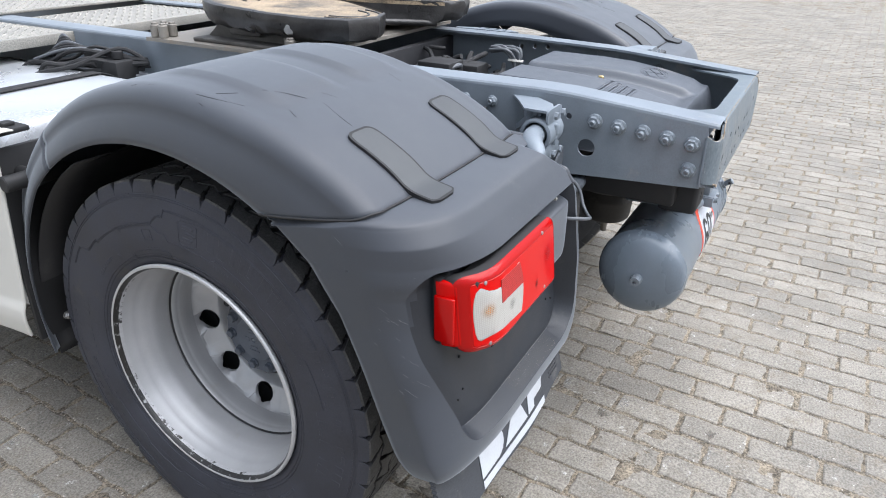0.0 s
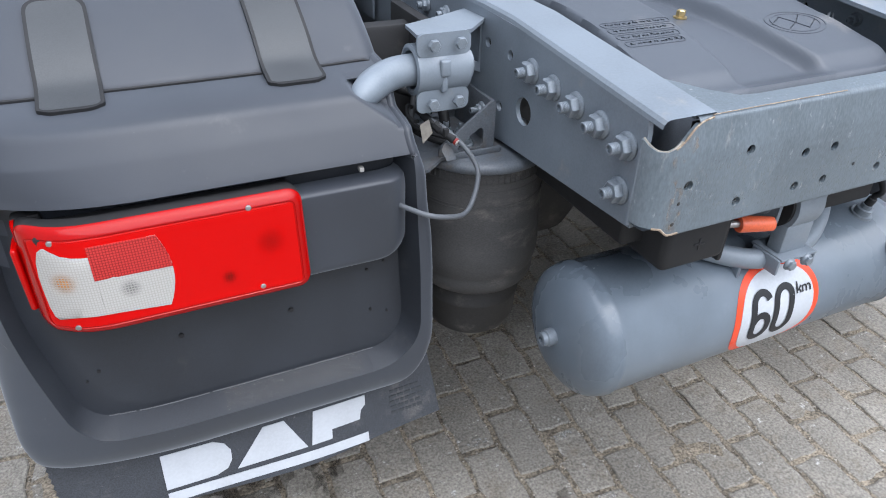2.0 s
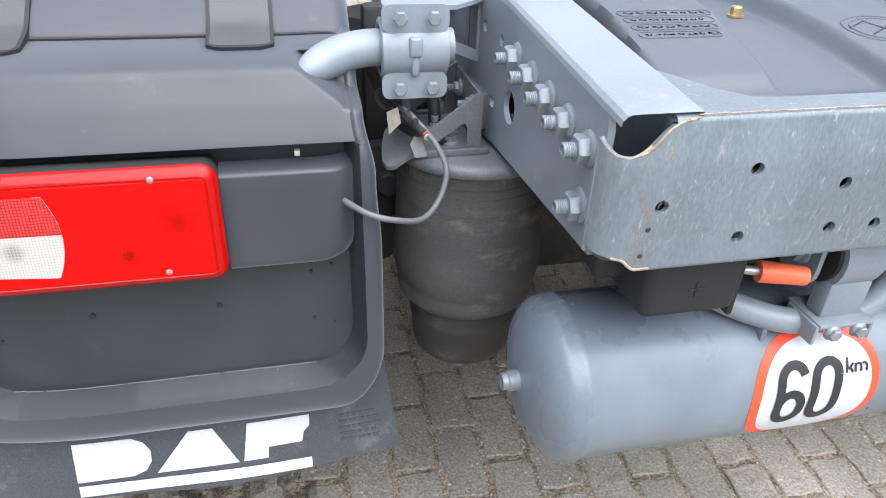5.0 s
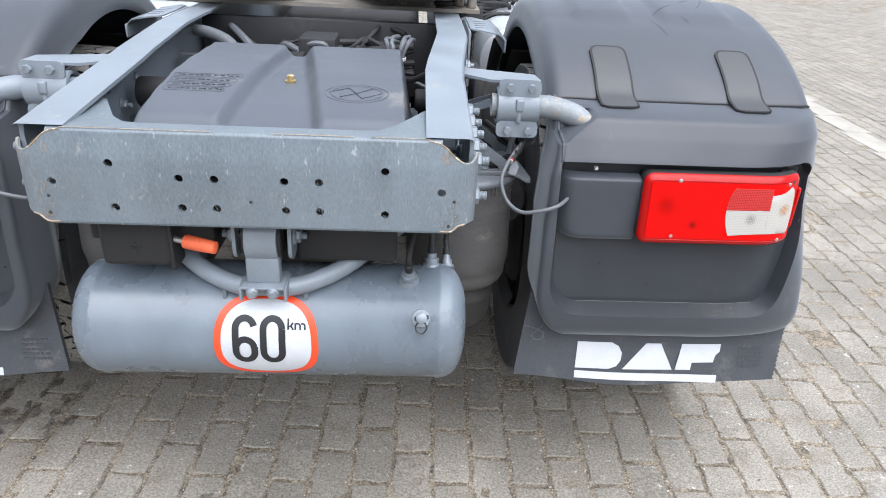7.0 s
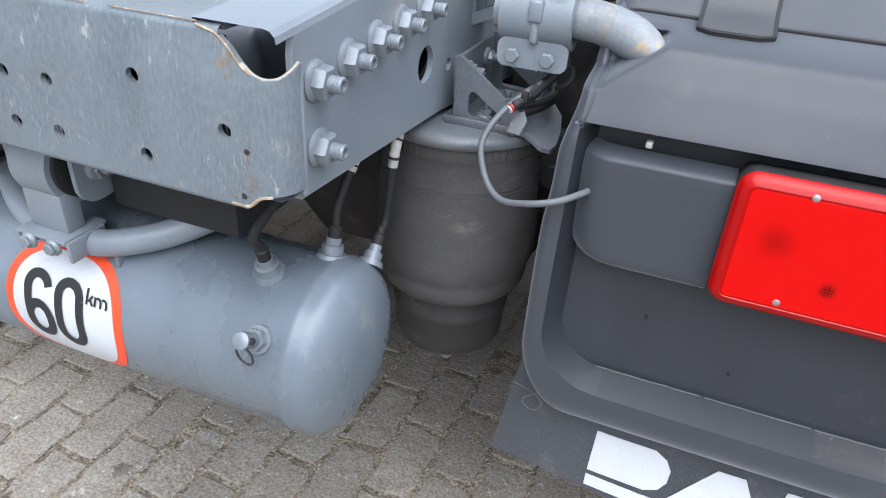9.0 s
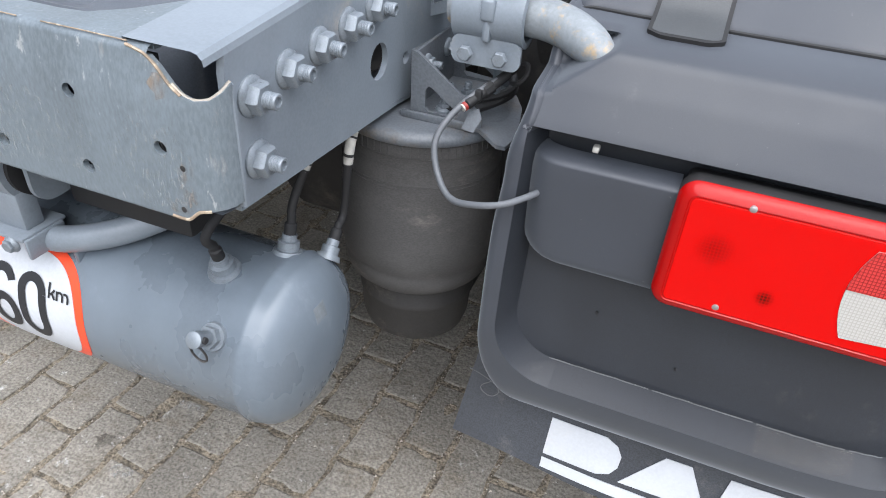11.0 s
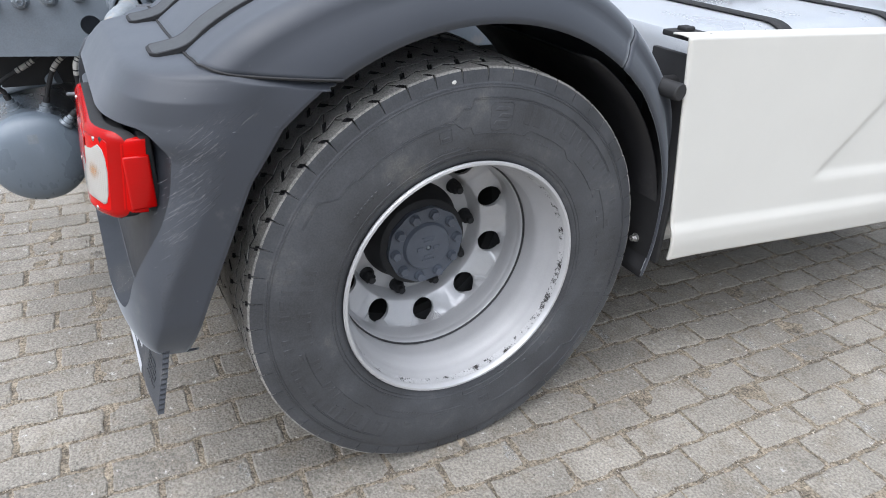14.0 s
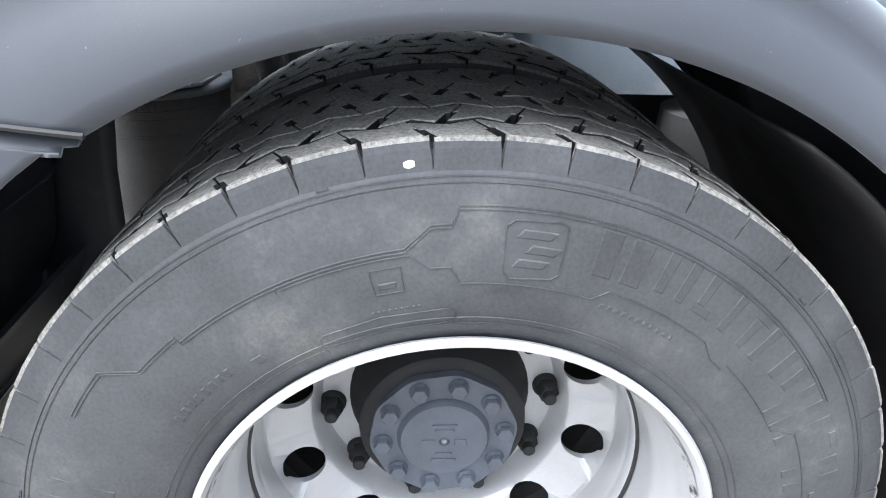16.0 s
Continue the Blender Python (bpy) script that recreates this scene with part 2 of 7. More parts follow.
M_SCUFF = material("pale_scuff", (0.115, 0.118, 0.122), 0.7, vary=0.2)
M_GRIT = material("pale_grit", (0.3, 0.27, 0.23), 0.9, vary=0.4, scale=90, fine=400, per_object=0.5)
M_STRIP = material("pale_concrete_strip", (0.31, 0.29, 0.255), 0.85, vary=0.15, scale=6, fine=120, bump=0.4, bump_mm=1.5)
M_WET = material("wet_oil_stain", (0.085, 0.07, 0.053), 0.35, vary=0.3, scale=12, fine=100, bump=0.5, bump_mm=1.5)


def film(m, scale, lo, hi, top, stretch=(1, 1, 1), turn=(0, 0, 0)):
    """Lets a thin stain fade out in patches or streaks."""
    n, l = m.node_tree.nodes, m.node_tree.links
    geo, tx, r = n.new("ShaderNodeNewGeometry"), n.new("ShaderNodeTexNoise"), n.new("ShaderNodeMapRange")
    tx.inputs["Scale"].default_value, tx.inputs["Detail"].default_value = scale, 6.0
    mp = n.new("ShaderNodeMapping")
    mp.vector_type = "TEXTURE"
    mp.inputs["Scale"].default_value, mp.inputs["Rotation"].default_value = stretch, [radians(a) for a in turn]
    l.new(geo.outputs["Position"], mp.inputs[0]), l.new(mp.outputs[0], tx.inputs["Vector"])
    for k, v in ((1, lo), (2, hi), (3, 0.0), (4, top)):
        r.inputs[k].default_value = v
    l.new(tx.outputs[0], r.inputs[0])
    l.new(r.outputs[0], n["Principled BSDF"].inputs["Alpha"])


film(M_WET, 14.0, 0.36, 0.62, 0.6)


def lens_material(name, base, rough=0.08, cells=90.0, bump=0.25, spec=0.11, grid=0.0):
    m = bpy.data.materials.new(name)
    m.use_nodes = True
    n, l = m.node_tree.nodes, m.node_tree.links
    b = n["Principled BSDF"]
    b.inputs["Base Color"].default_value = (*base, 1)
    b.inputs["Roughness"].default_value = rough
    b.inputs["Coat Weight"].default_value = 0.0
    b.inputs["Specular IOR Level"].default_value = spec
    b.inputs["Coat Roughness"].default_value = 0.08
    geo = n.new("ShaderNodeNewGeometry")
    ch = n.new("ShaderNodeTexVoronoi")
    ch.distance, ch.inputs["Scale"].default_value, ch.inputs["Randomness"].default_value = "CHEBYCHEV", cells, 0.0
    flat = n.new("ShaderNodeVectorMath")
    flat.operation, flat.inputs[1].default_value = "MULTIPLY", (1, 0, 1)
    l.new(geo.outputs["Position"], flat.inputs[0]), l.new(flat.outputs[0], ch.inputs["Vector"])
    if grid:
        # the moulded cells of the lens have darker joints
        g, sc = n.new("ShaderNodeMapRange"), n.new("ShaderNodeVectorMath")
        sc.operation, sc.inputs[0].default_value = "SCALE", base
        for k, v in ((1, 0.3), (2, 0.48), (3, 1.0), (4, 1 - grid)):
            g.inputs[k].default_value = v
        l.new(ch.outputs["Distance"], g.inputs[0]), l.new(g.outputs[0], sc.inputs["Scale"]), l.new(sc.outputs[0], b.inputs["Base Color"])
    bp = n.new("ShaderNodeBump")
    bp.inputs["Strength"].default_value, bp.inputs["Distance"].default_value = bump, 0.001
    l.new(ch.outputs["Distance"], bp.inputs["Height"])
    l.new(bp.outputs[0], b.inputs["Normal"])
    return m


M_RED = lens_material("red_lamp_lens", (0.5, 0.0014, 0.001), 0.1, 60, 0.03, 0.16)
M_REDRIM = lens_material("red_lens_rim", (0.33, 0.0014, 0.001), 0.12, 60, 0.02, 0.26)
M_REDSIDE = lens_material("red_side_reflector", (0.42, 0.0014, 0.001), 0.2, 120, 0.25, 0.3)
M_REDGRID = lens_material("ribbed_red_lens", (0.47, 0.04, 0.037), 0.2, 260, 0.5, grid=0.6)
M_CLEAR = lens_material("frosted_clear_lens", (0.41, 0.395, 0.365), 0.15, 260, 0.4, grid=0.22)


def spot_material(name, base, most, cells):
    """A soft round glimpse of something behind a ribbed lens: it fades out from its middle, in small cells."""
    m = lens_material(name, base, 0.2, cells, 0.4)
    n, l = m.node_tree.nodes, m.node_tree.links
    co, off, ln = n.new("ShaderNodeTexCoord"), n.new("ShaderNodeVectorMath"), n.new("ShaderNodeVectorMath")
    off.operation, ln.operation = "MULTIPLY_ADD", "LENGTH"
    off.inputs[1].default_value, off.inputs[2].default_value = (1, 0, 1), (-0.5, 0, -0.5)
    l.new(co.outputs["Generated"], off.inputs[0]), l.new(off.outputs[0], ln.inputs[0])
    r = n.new("ShaderNodeMapRange")
    r.interpolation_type = "SMOOTHSTEP"
    for k, v in ((1, 0.5), (2, 0.05), (3, 0.0), (4, most)):
        r.inputs[k].default_value = v
    l.new(ln.outputs["Value"], r.inputs[0])
    geo, ch = n.new("ShaderNodeNewGeometry"), n.new("ShaderNodeTexVoronoi")
    ch.distance, ch.inputs["Scale"].default_value, ch.inputs["Randomness"].default_value = "CHEBYCHEV", cells, 0.0
    flat = n.new("ShaderNodeVectorMath")
    flat.operation, flat.inputs[1].default_value = "MULTIPLY", (1, 0, 1)
    l.new(geo.outputs["Position"], flat.inputs[0]), l.new(flat.outputs[0], ch.inputs["Vector"])
    g = n.new("ShaderNodeMapRange")
    for k, v in ((1, 0.25), (2, 0.45), (3, 1.0), (4, 0.12)):
        g.inputs[k].default_value = v
    l.new(ch.outputs["Distance"], g.inputs[0])
    mu = n.new("ShaderNodeMath")
    mu.operation = "MULTIPLY"
    l.new(r.outputs[0], mu.inputs[0]), l.new(g.outputs[0], mu.inputs[1])
    l.new(mu.outputs[0], n["Principled BSDF"].inputs["Alpha"])
    return m


M_BULB = spot_material("amber_bulb_behind_lens", (0.5, 0.22, 0.05), 0.78, 260)
M_BULBGREY = spot_material("grey_bulb_behind_lens", (0.2, 0.2, 0.19), 0.62, 260)
M_BULBDARK = spot_material("dark_bulb_behind_lens", (0.05, 0.008, 0.004), 0.95, 260)
M_BULBRED = spot_material("red_bulb_behind_lens", (0.2, 0.003, 0.002), 0.55, 260)
M_SCRAPE = material("scraped_bare_paint", (0.42, 0.43, 0.42), 0.6, vary=0.15, scale=40, fine=400)
film(M_SCRAPE, 380.0, 0.53, 0.72, 0.3, (1, 1, 3.2))
M_DUST = material("pale_sandy_dust", (0.3, 0.28, 0.24), 0.9, vary=0.3, scale=60, fine=400, bump=0.0)
film(M_DUST, 420.0, 0.5, 0.75, 0.5)
M_DEPOSIT = material("pale_deposit", (0.46, 0.45, 0.425), 0.7, vary=0.15, scale=30, bump=0.0)
film(M_DEPOSIT, 75.0, 0.42, 0.66, 0.6)
M_SMEAR = material("fine_pale_scratches", (0.2, 0.2, 0.2), 0.7, vary=0.2, bump=0.0)
film(M_SMEAR, 420.0, 0.5, 0.74, 0.24, (1, 14, 0.8), (38, 0, 0))
M_BAREEDGE = material("bare_cut_steel", (0.3, 0.275, 0.235), 0.5, metal=0.2, vary=0.2, scale=60, fine=400)
M_RUNRUST = material("rust_run", (0.3, 0.21, 0.13), 0.7, vary=0.3, scale=40, fine=300)
film(M_RUNRUST, 90.0, 0.46, 0.7, 0.45, (1, 1, 2.5))


# ---------------------------------------------------------------- mesh helpers
def part(name, bm, mat, parent=None, label="", smooth=True, angle=40, solid=0.0, offset=-1.0, kind=""):
    bmesh.ops.recalc_face_normals(bm, faces=bm.faces)
    me = bpy.data.meshes.new(name)
    bm.to_mesh(me)
    bm.free()
    return mesh_part(name, me, mat, parent, label, smooth, angle, solid, offset, kind)


def mesh_part(name, me, mat, parent=None, label="", smooth=True, angle=40, solid=0.0, offset=-1.0, kind=""):
    me.materials.append(mat)
    if smooth:
        me.shade_smooth()
        me.set_sharp_from_angle(angle=radians(angle))
    ob = new(name, me)
    if parent is not None:
        ob.parent = parent
    if solid:
        md = ob.modifiers.new("thickness", "SOLIDIFY")
        md.thickness, md.offset = solid, offset
    if label or kind:
        tagged(ob, label=label, kind=kind)
    return ob


def thing(name, label, category, group="", kind="", at=(0, 0, 0)):
    ob = new(name)
    ob.location = at
    return tagged(ob, label, category, group, kind)


def flip(bm, s):
    if s < 0:
        for v in bm.verts:
            v.co.x = -v.co.x
    return bm


def move(bm, m):
    bmesh.ops.transform(bm, matrix=m, verts=bm.verts)
    return bm


def join(*parts):
    out = bmesh.new()
    for p in parts:
        me = bpy.data.meshes.new("tmp")
        p.to_mesh(me)
        p.free()
        out.from_mesh(me)
        bpy.data.meshes.remove(me)
    return out


def sheet(fn, us, vs, closed_u=False):
    """A surface of quads from fn(u, v)."""
    bm = bmesh.new()
    rows = [[bm.verts.new(fn(u, v)) for u in us] for v in vs]
    n = len(us)
    for a, b in zip(rows, rows[1:]):
        for i in range(n if closed_u else n - 1):
            j = (i + 1) % n
            q = [a[i], a[j], b[j], b[i]]
            if len({x.co.to_tuple(7) for x in q}) > 2:
                bm.faces.new(q)
    return bm


def block(x0, x1, y0, y1, z0, z1, bevel=0.003, segments=2):
    bm = bmesh.new()
    bmesh.ops.create_cube(bm, size=1)
    for v in bm.verts:
        v.co = Vector(((x0 + x1) / 2 + v.co.x * (x1 - x0), (y0 + y1) / 2 + v.co.y * (y1 - y0), (z0 + z1) / 2 + v.co.z * (z1 - z0)))
    if bevel:
        bmesh.ops.bevel(bm, geom=bm.edges[:] , offset=bevel, segments=segments, affect="EDGES", profile=0.5)
    return bm


def turned(profile, m=Matrix(), segments=48, close=False):
    """A lathe: profile of (along, radius) turned about the local x axis, then placed by m."""
    bm = bmesh.new()
    rings = []
    for a, r in profile:
        if r < 1e-6:
            rings.append([bm.verts.new((a, 0, 0))])
        else:
            rings.append([bm.verts.new((a, r * math.cos(2 * math.pi * i / segments), r * math.sin(2 * math.pi * i / segments))) for i in range(segments)])
    pairs = list(zip(rings, rings[1:])) + ([(rings[-1], rings[0])] if close else [])
    for p, q in pairs:
        for i in range(segments):
            j = (i + 1) % segments
            f = [p[i % len(p)], p[j % len(p)], q[j % len(q)], q[i % len(q)]]
            f = list(dict.fromkeys(f))
            if len(f) > 2:
                bm.faces.new(f)
    return move(bm, m)


def along(p, q):
    """A frame at p whose x axis points to q."""
    d = (Vector(q) - Vector(p)).normalized()
    return Matrix.Translation(p) @ d.to_track_quat("X", "Z").to_matrix().to_4x4()


def rod(p, q, r, segments=16, bevel=0.0, r2=None):
    n = (Vector(q) - Vector(p)).length
    r2 = r if r2 is None else r2
    b = min(bevel, n / 3)
    prof = [(0, 0), (0, r - b), (b, r), (n - b, r2), (n, r2 - b), (n, 0)] if b else [(0, 0), (0, r), (n, r2), (n, 0)]
    return turned(prof, along(p, q), segments)


def smooth_path(points, steps=8):
    pts = [Vector(p) for p in points]
    out = []
    for i in range(len(pts) - 1):
        p0, p1, p2, p3 = pts[max(i - 1, 0)], pts[i], pts[i + 1], pts[min(i + 2, len(pts) - 1)]
        for k in range(steps):
            t = k / steps
            out.append(0.5 * ((2 * p1) + (p2 - p0) * t + (2 * p0 - 5 * p1 + 4 * p2 - p3) * t * t + (3 * p1 - p0 - 3 * p2 + p3) * t ** 3))
    return out + [pts[-1]]


def hose(points, r, segments=10, steps=8, radii=None):
    pts = smooth_path(points, steps)
    bm = bmesh.new()
    rings, up = [], Vector((0.13, 0.27, 0.95))
    for i, p in enumerate(pts):
        d = (pts[min(i + 1, len(pts) - 1)] - pts[max(i - 1, 0)]).normalized()
        side = d.cross(up)
        side = side.normalized() if side.length > 0.05 else d.cross(Vector((1, 0, 0))).normalized()
        up = side.cross(d).normalized()
        rings.append([bm.verts.new(p + r * (side * math.cos(2 * math.pi * k / segments) + up * math.sin(2 * math.pi * k / segments))) for k in range(segments)])
    for a, b in zip(rings, rings[1:]):
        for k in range(segments):
            bm.faces.new([a[k], a[(k + 1) % segments], b[(k + 1) % segments], b[k]])
    bm.faces.new(rings[0]), bm.faces.new(rings[-1])
    return bm


def circle(cx, cy, r, n=20):
    return [(cx + r * math.cos(2 * math.pi * i / n), cy + r * math.sin(2 * math.pi * i / n)) for i in range(n)]


def rounded(x0, x1, y0, y1, r, n=6):
    out = []
    for cx, cy, a in ((x1 - r, y1 - r, 0), (x0 + r, y1 - r, 90), (x0 + r, y0 + r, 180), (x1 - r, y0 + r, 270)):
        out += [(cx + r * math.cos(radians(a + 90 * i / n)), cy + r * math.sin(radians(a + 90 * i / n))) for i in range(n + 1)]
    return out


def inside(p, poly):
    c, n = False, len(poly)
    for i in range(n):
        (x1, y1), (x2, y2) = poly[i], poly[(i + 1) % n]
        if (y1 > p[1]) != (y2 > p[1]) and p[0] < (x2 - x1) * (p[1] - y1) / (y2 - y1) + x1:
            c = not c
    return c


def plate(outline, holes=(), thick=0.006, place=None, extra=(), shape=None):
    """A flat plate with holes that go through it. Drawn in (u, v), thickness along w; place maps (u, v, w) to the world."""
    from mathutils.geometry import delaunay_2d_cdt
    loops = [list(outline)] + [list(h) for h in holes]
    pts, edges = [], []
    for lp in loops:
        k = len(pts)
        pts += [Vector(p) for p in lp]
        edges += [(k + i, k + (i + 1) % len(lp)) for i in range(len(lp))]
    pts += [Vector(p) for p in extra if inside(p, outline) and not any(inside(p, h) for h in holes)]
    vs, es, fs, *_ = delaunay_2d_cdt(pts, edges, [], 0, 1e-7)
    keep = []
    for f in fs:
        c = sum((vs[i] for i in f), Vector((0, 0))) / len(f)
        if inside(c, outline) and not any(inside(c, h) for h in holes):
            keep.append(list(f))
    bm = bmesh.new()
    place = place or (lambda u, v, w: (u, v, w))
    lift = shape or (lambda u, v: 0.0)
    top = [bm.verts.new(place(v[0], v[1], lift(v[0], v[1]))) for v in vs]
    count = {}
    for f in keep:
        for a, b in zip(f, f[1:] + f[:1]):
            count[frozenset((a, b))] = count.get(frozenset((a, b)), 0) + 1
    for f in keep:
        bm.faces.new([top[i] for i in f])
    if thick:
        low = [bm.verts.new(place(v[0], v[1], lift(v[0], v[1]) - thick)) for v in vs]
        for f in keep:
            bm.faces.new([low[i] for i in reversed(f)])
        for e, c in count.items():
            if c == 1:
                a, b = tuple(e)
                bm.faces.new([top[a], top[b], low[b], low[a]])
    loose = [v for v in bm.verts if not v.link_faces]
    bmesh.ops.delete(bm, geom=loose, context="VERTS")
    return bm


def hexnut(c, axis, r=0.016, h=0.012, washer=0.02, stud=0.014, stud_r=0.009):
    """A flanged nut with the stud's threaded end, standing on c and pointing along axis."""
    m = along(c, Vector(c) + Vector(axis))
    parts = [turned([(0.004, 0), (0.004, r * 1.08), (0.004 + h * 0.8, r * 1.08), (0.004 + h, r * 0.92), (0.004 + h, 0)], m, 6)]
    if washer:
        parts.append(turned([(0, 0), (0, washer), (0.0022, washer), (0.0034, washer * 0.95), (0.0062, r * 1.0), (0.0062, 0)], m, 24))
    if stud:
        n = max(3, int(stud / 0.0026))
        prof = [(0.003 + h, 0), (0.003 + h, stud_r)]
        for k in range(n):
            a = 0.004 + h + (stud - 0.002) * k / n
            prof += [(a, stud_r), (a + 0.0009, stud_r * 0.9), (a + 0.0017, stud_r)]
        end = h + stud + 0.003
        prof += [(end - 0.001, stud_r * 0.97), (end, stud_r * 0.86), (end, stud_r * 0.62), (end - 0.004, stud_r * 0.58), (end - 0.004, 0)]
        parts.append(turned(prof, m, 16))
    return join(*parts)


def dense(pts, most):
    """The closed outline with extra points, so that no side is longer than most."""
    out = []
    for (x0, y0), (x1, y1) in zip(pts, pts[1:] + pts[:1]):
        n = max(1, math.ceil(math.hypot(x1 - x0, y1 - y0) / most))
        out += [(x0 + (x1 - x0) * i / n, y0 + (y1 - y0) * i / n) for i in range(n)]
    return out


def shrink(pts, d):
    """The outline drawn in by d."""
    out = []
    n = len(pts)
    for i in range(n):
        (ax, ay), (bx, by) = pts[i - 1], pts[(i + 1) % n]
        l = math.hypot(bx - ax, by - ay) or 1
        out.append((pts[i][0] - (by - ay) / l * d, pts[i][1] + (bx - ax) / l * d))
    return out


def lerp(table, x):
    if x <= table[0][0]:
        return table[0][1]
    for (a, p), (b, q) in zip(table, table[1:]):
        if x <= b:
            t = (x - a) / (b - a)
            return p + (q - p) * t
    return table[-1][1]


def soft(table, x, w=0.012):
    """Like lerp, with eased corners."""
    return sum(lerp(table, x + k * w / 2) for k in (-2, -1, 0, 1, 2)) / 5


def step(a, b, x):
    t = min(1, max(0, (x - a) / (b - a)))
    return t * t * (3 - 2 * t)


def span(a, b, n):
    return [a + (b - a) * i / n for i in range(n + 1)]


# ---------------------------------------------------------------- ground
ground = tagged(new("ground", None), "grey concrete block paving with sandy joints, dusty and stained", "ground", kind="structure")


PAVE_W, PAVE_L, PAVE_TURN = 0.1125, 0.216, -0.03


def pave_wave(v):
    """The joints between the columns run in short slanting steps, two to a block."""
    t = (v / (PAVE_L / 2)) % 1.0
    return 0.0065 * (t / 0.68 if t < 0.68 else (1 - t) / 0.32) - 0.0032


def paver_outline(rng, fine):
    """The worn outline of one block round its middle: columns run along y."""
    a, b, g = PAVE_W / 2, PAVE_L / 2, 0.0042
    j = lambda k: rng.uniform(-k, k)
    ts = (-1.0, -0.64, -0.32, 0.0, 0.36, 0.68, 1.0) if fine else (-1.0, 0.0, 1.0)
    chip = lambda t: 0.004 * rng.random() if abs(t) == 1 else 0.0
    right = [(a - g + pave_wave(b + t * b) + j(0.0018) - chip(t), t * (b - g - 0.001) + j(0.002)) for t in ts]
    left = [(-a + g + pave_wave(b + t * b) + j(0.0018) + chip(t), t * (b - g - 0.001) + j(0.002)) for t in reversed(ts)]
    if fine:
        k = j(0.004)
        return right + [(0.012, b - g + k), (-0.02, b - g - k)] + left + [(-0.012, -b + g + k), (0.02, -b + g - k)]
    return right + left


def paver_mesh(pts, h, rng, cx=0.0, cy=0.0, z=0.0, tilt=0.0, turn=0.0):
    tx, ty = rng.uniform(-tilt, tilt), rng.uniform(-tilt, tilt)
    c, q = math.cos(turn), math.sin(turn)
    ring = lambda kx, ky, dz: [(cx + x * kx * c - y * ky * q, cy + x * kx * q + y * ky * c, z + x * tx + y * ty + dz) for x, y in pts]
    top, rim = ring(0.89, 0.94, 0.0), ring(0.965, 0.98, -0.0022)
    low = ring(1.0, 1.0, -h)
    n = len(pts)
    faces = [tuple(range(n))]
    for k in (0, n):
        faces += [(k + i, k + n + i, k + n + (i + 1) % n, k + (i + 1) % n) for i in range(n)]
    return top + rim + low, faces


def lay_paving():
    rng = random.Random(11)
    verts, faces, shapes = [], [], []
    worn, worn_f = [], []
    own = random.Random(12)
    for _ in range(14):
        me = bpy.data.meshes.new("paver")
        v, f = paver_mesh(paver_outline(rng, True), 0.02, rng, tilt=0.012)
        me.from_pydata(v, [], f)
        me.materials.append(M_PAVER)
        shapes.append(me)
    made = 0
    c, q = math.cos(PAVE_TURN), math.sin(PAVE_TURN)
    for col in range(-92, 140):
        u = 0.746 + col * PAVE_W
        shift = (0.5 * (col % 2) + rng.uniform(-0.05, 0.05)) * PAVE_L
        for row in range(-44, 72):
            v = 0.41 + shift + (row + 0.5) * PAVE_L + rng.uniform(-0.003, 0.003)
            x, y = u * c - v * q, u * q + v * c
            z = rng.uniform(-0.0016, 0.0016) + 0.004 * noise.noise((x * 1.3, y * 1.3, 0))
            if -2.6 < x < 5 and -1.6 < y < 6 and own.random() < (0.55 if x > 1.2 else 0.22) * step(-0.2, 0.5, noise.noise((x * 1.1, y * 1.1, 7))):
                # pale deposit along one end of the block
                k, wide, deep, end = len(worn), own.uniform(0.03, 0.05), own.uniform(0.006, 0.02), own.choice((-1, 1, 1))
                for i in range(12):
                    a = 2 * math.pi * i / 12
                    worn.append((x + wide * math.cos(a) * own.uniform(0.75, 1.05), y + end * (PAVE_L / 2 - 0.014 - deep * 0.6) + deep * math.sin(a) * own.uniform(0.5, 1.1), z + 0.0022))
                worn_f.append(tuple(range(k, k + 12)))
            if made < 300 and -1.0 < x < 1.75 and -0.62 < y < 0.78:
                ob = new("paver", shapes[rng.randrange(14)])
                ob.location = (x, y, z)
                ob.rotation_euler = (0, 0, PAVE_TURN + rng.uniform(-0.012, 0.012))
                ob.parent = ground
                made += 1
                continue
            pv, pf = paver_mesh(paver_outline(rng, -3 < x < 4.5 and -2 < y < 5.5), 0.02, rng, x + rng.uniform(-0.001, 0.001), y, z, 0.014, PAVE_TURN + rng.uniform(-0.01, 0.01))
            k = len(verts)
            verts += pv
            faces += [tuple(i + k for i in w) for w in pf]
    me = bpy.data.meshes.new("pale_deposit")
    me.from_pydata(worn, [], worn_f)
    mesh_part("pale_deposit", me, M_DEPOSIT, ground, "pale worn deposits on the block ends", smooth=False, kind="stuff")
    me = bpy.data.meshes.new("paving")
    me.from_pydata(verts, [], faces)
    mesh_part("paving", me, M_PAVER, ground, "weathered grey concrete paving blocks", smooth=False, kind="stuff")


def sand(x, y):
    d = max(0.0, math.hypot(x - 2, y - 3) - 12)
    return -0.0028 + 0.004 * noise.noise((x * 1.3, y * 1.3, 0)) + 0.003 * noise.noise((x * 7, y * 7, 1)) + 0.0022 * noise.noise((x * 17, y * 17, 2)) + (0.002 if d > 0 else 0)


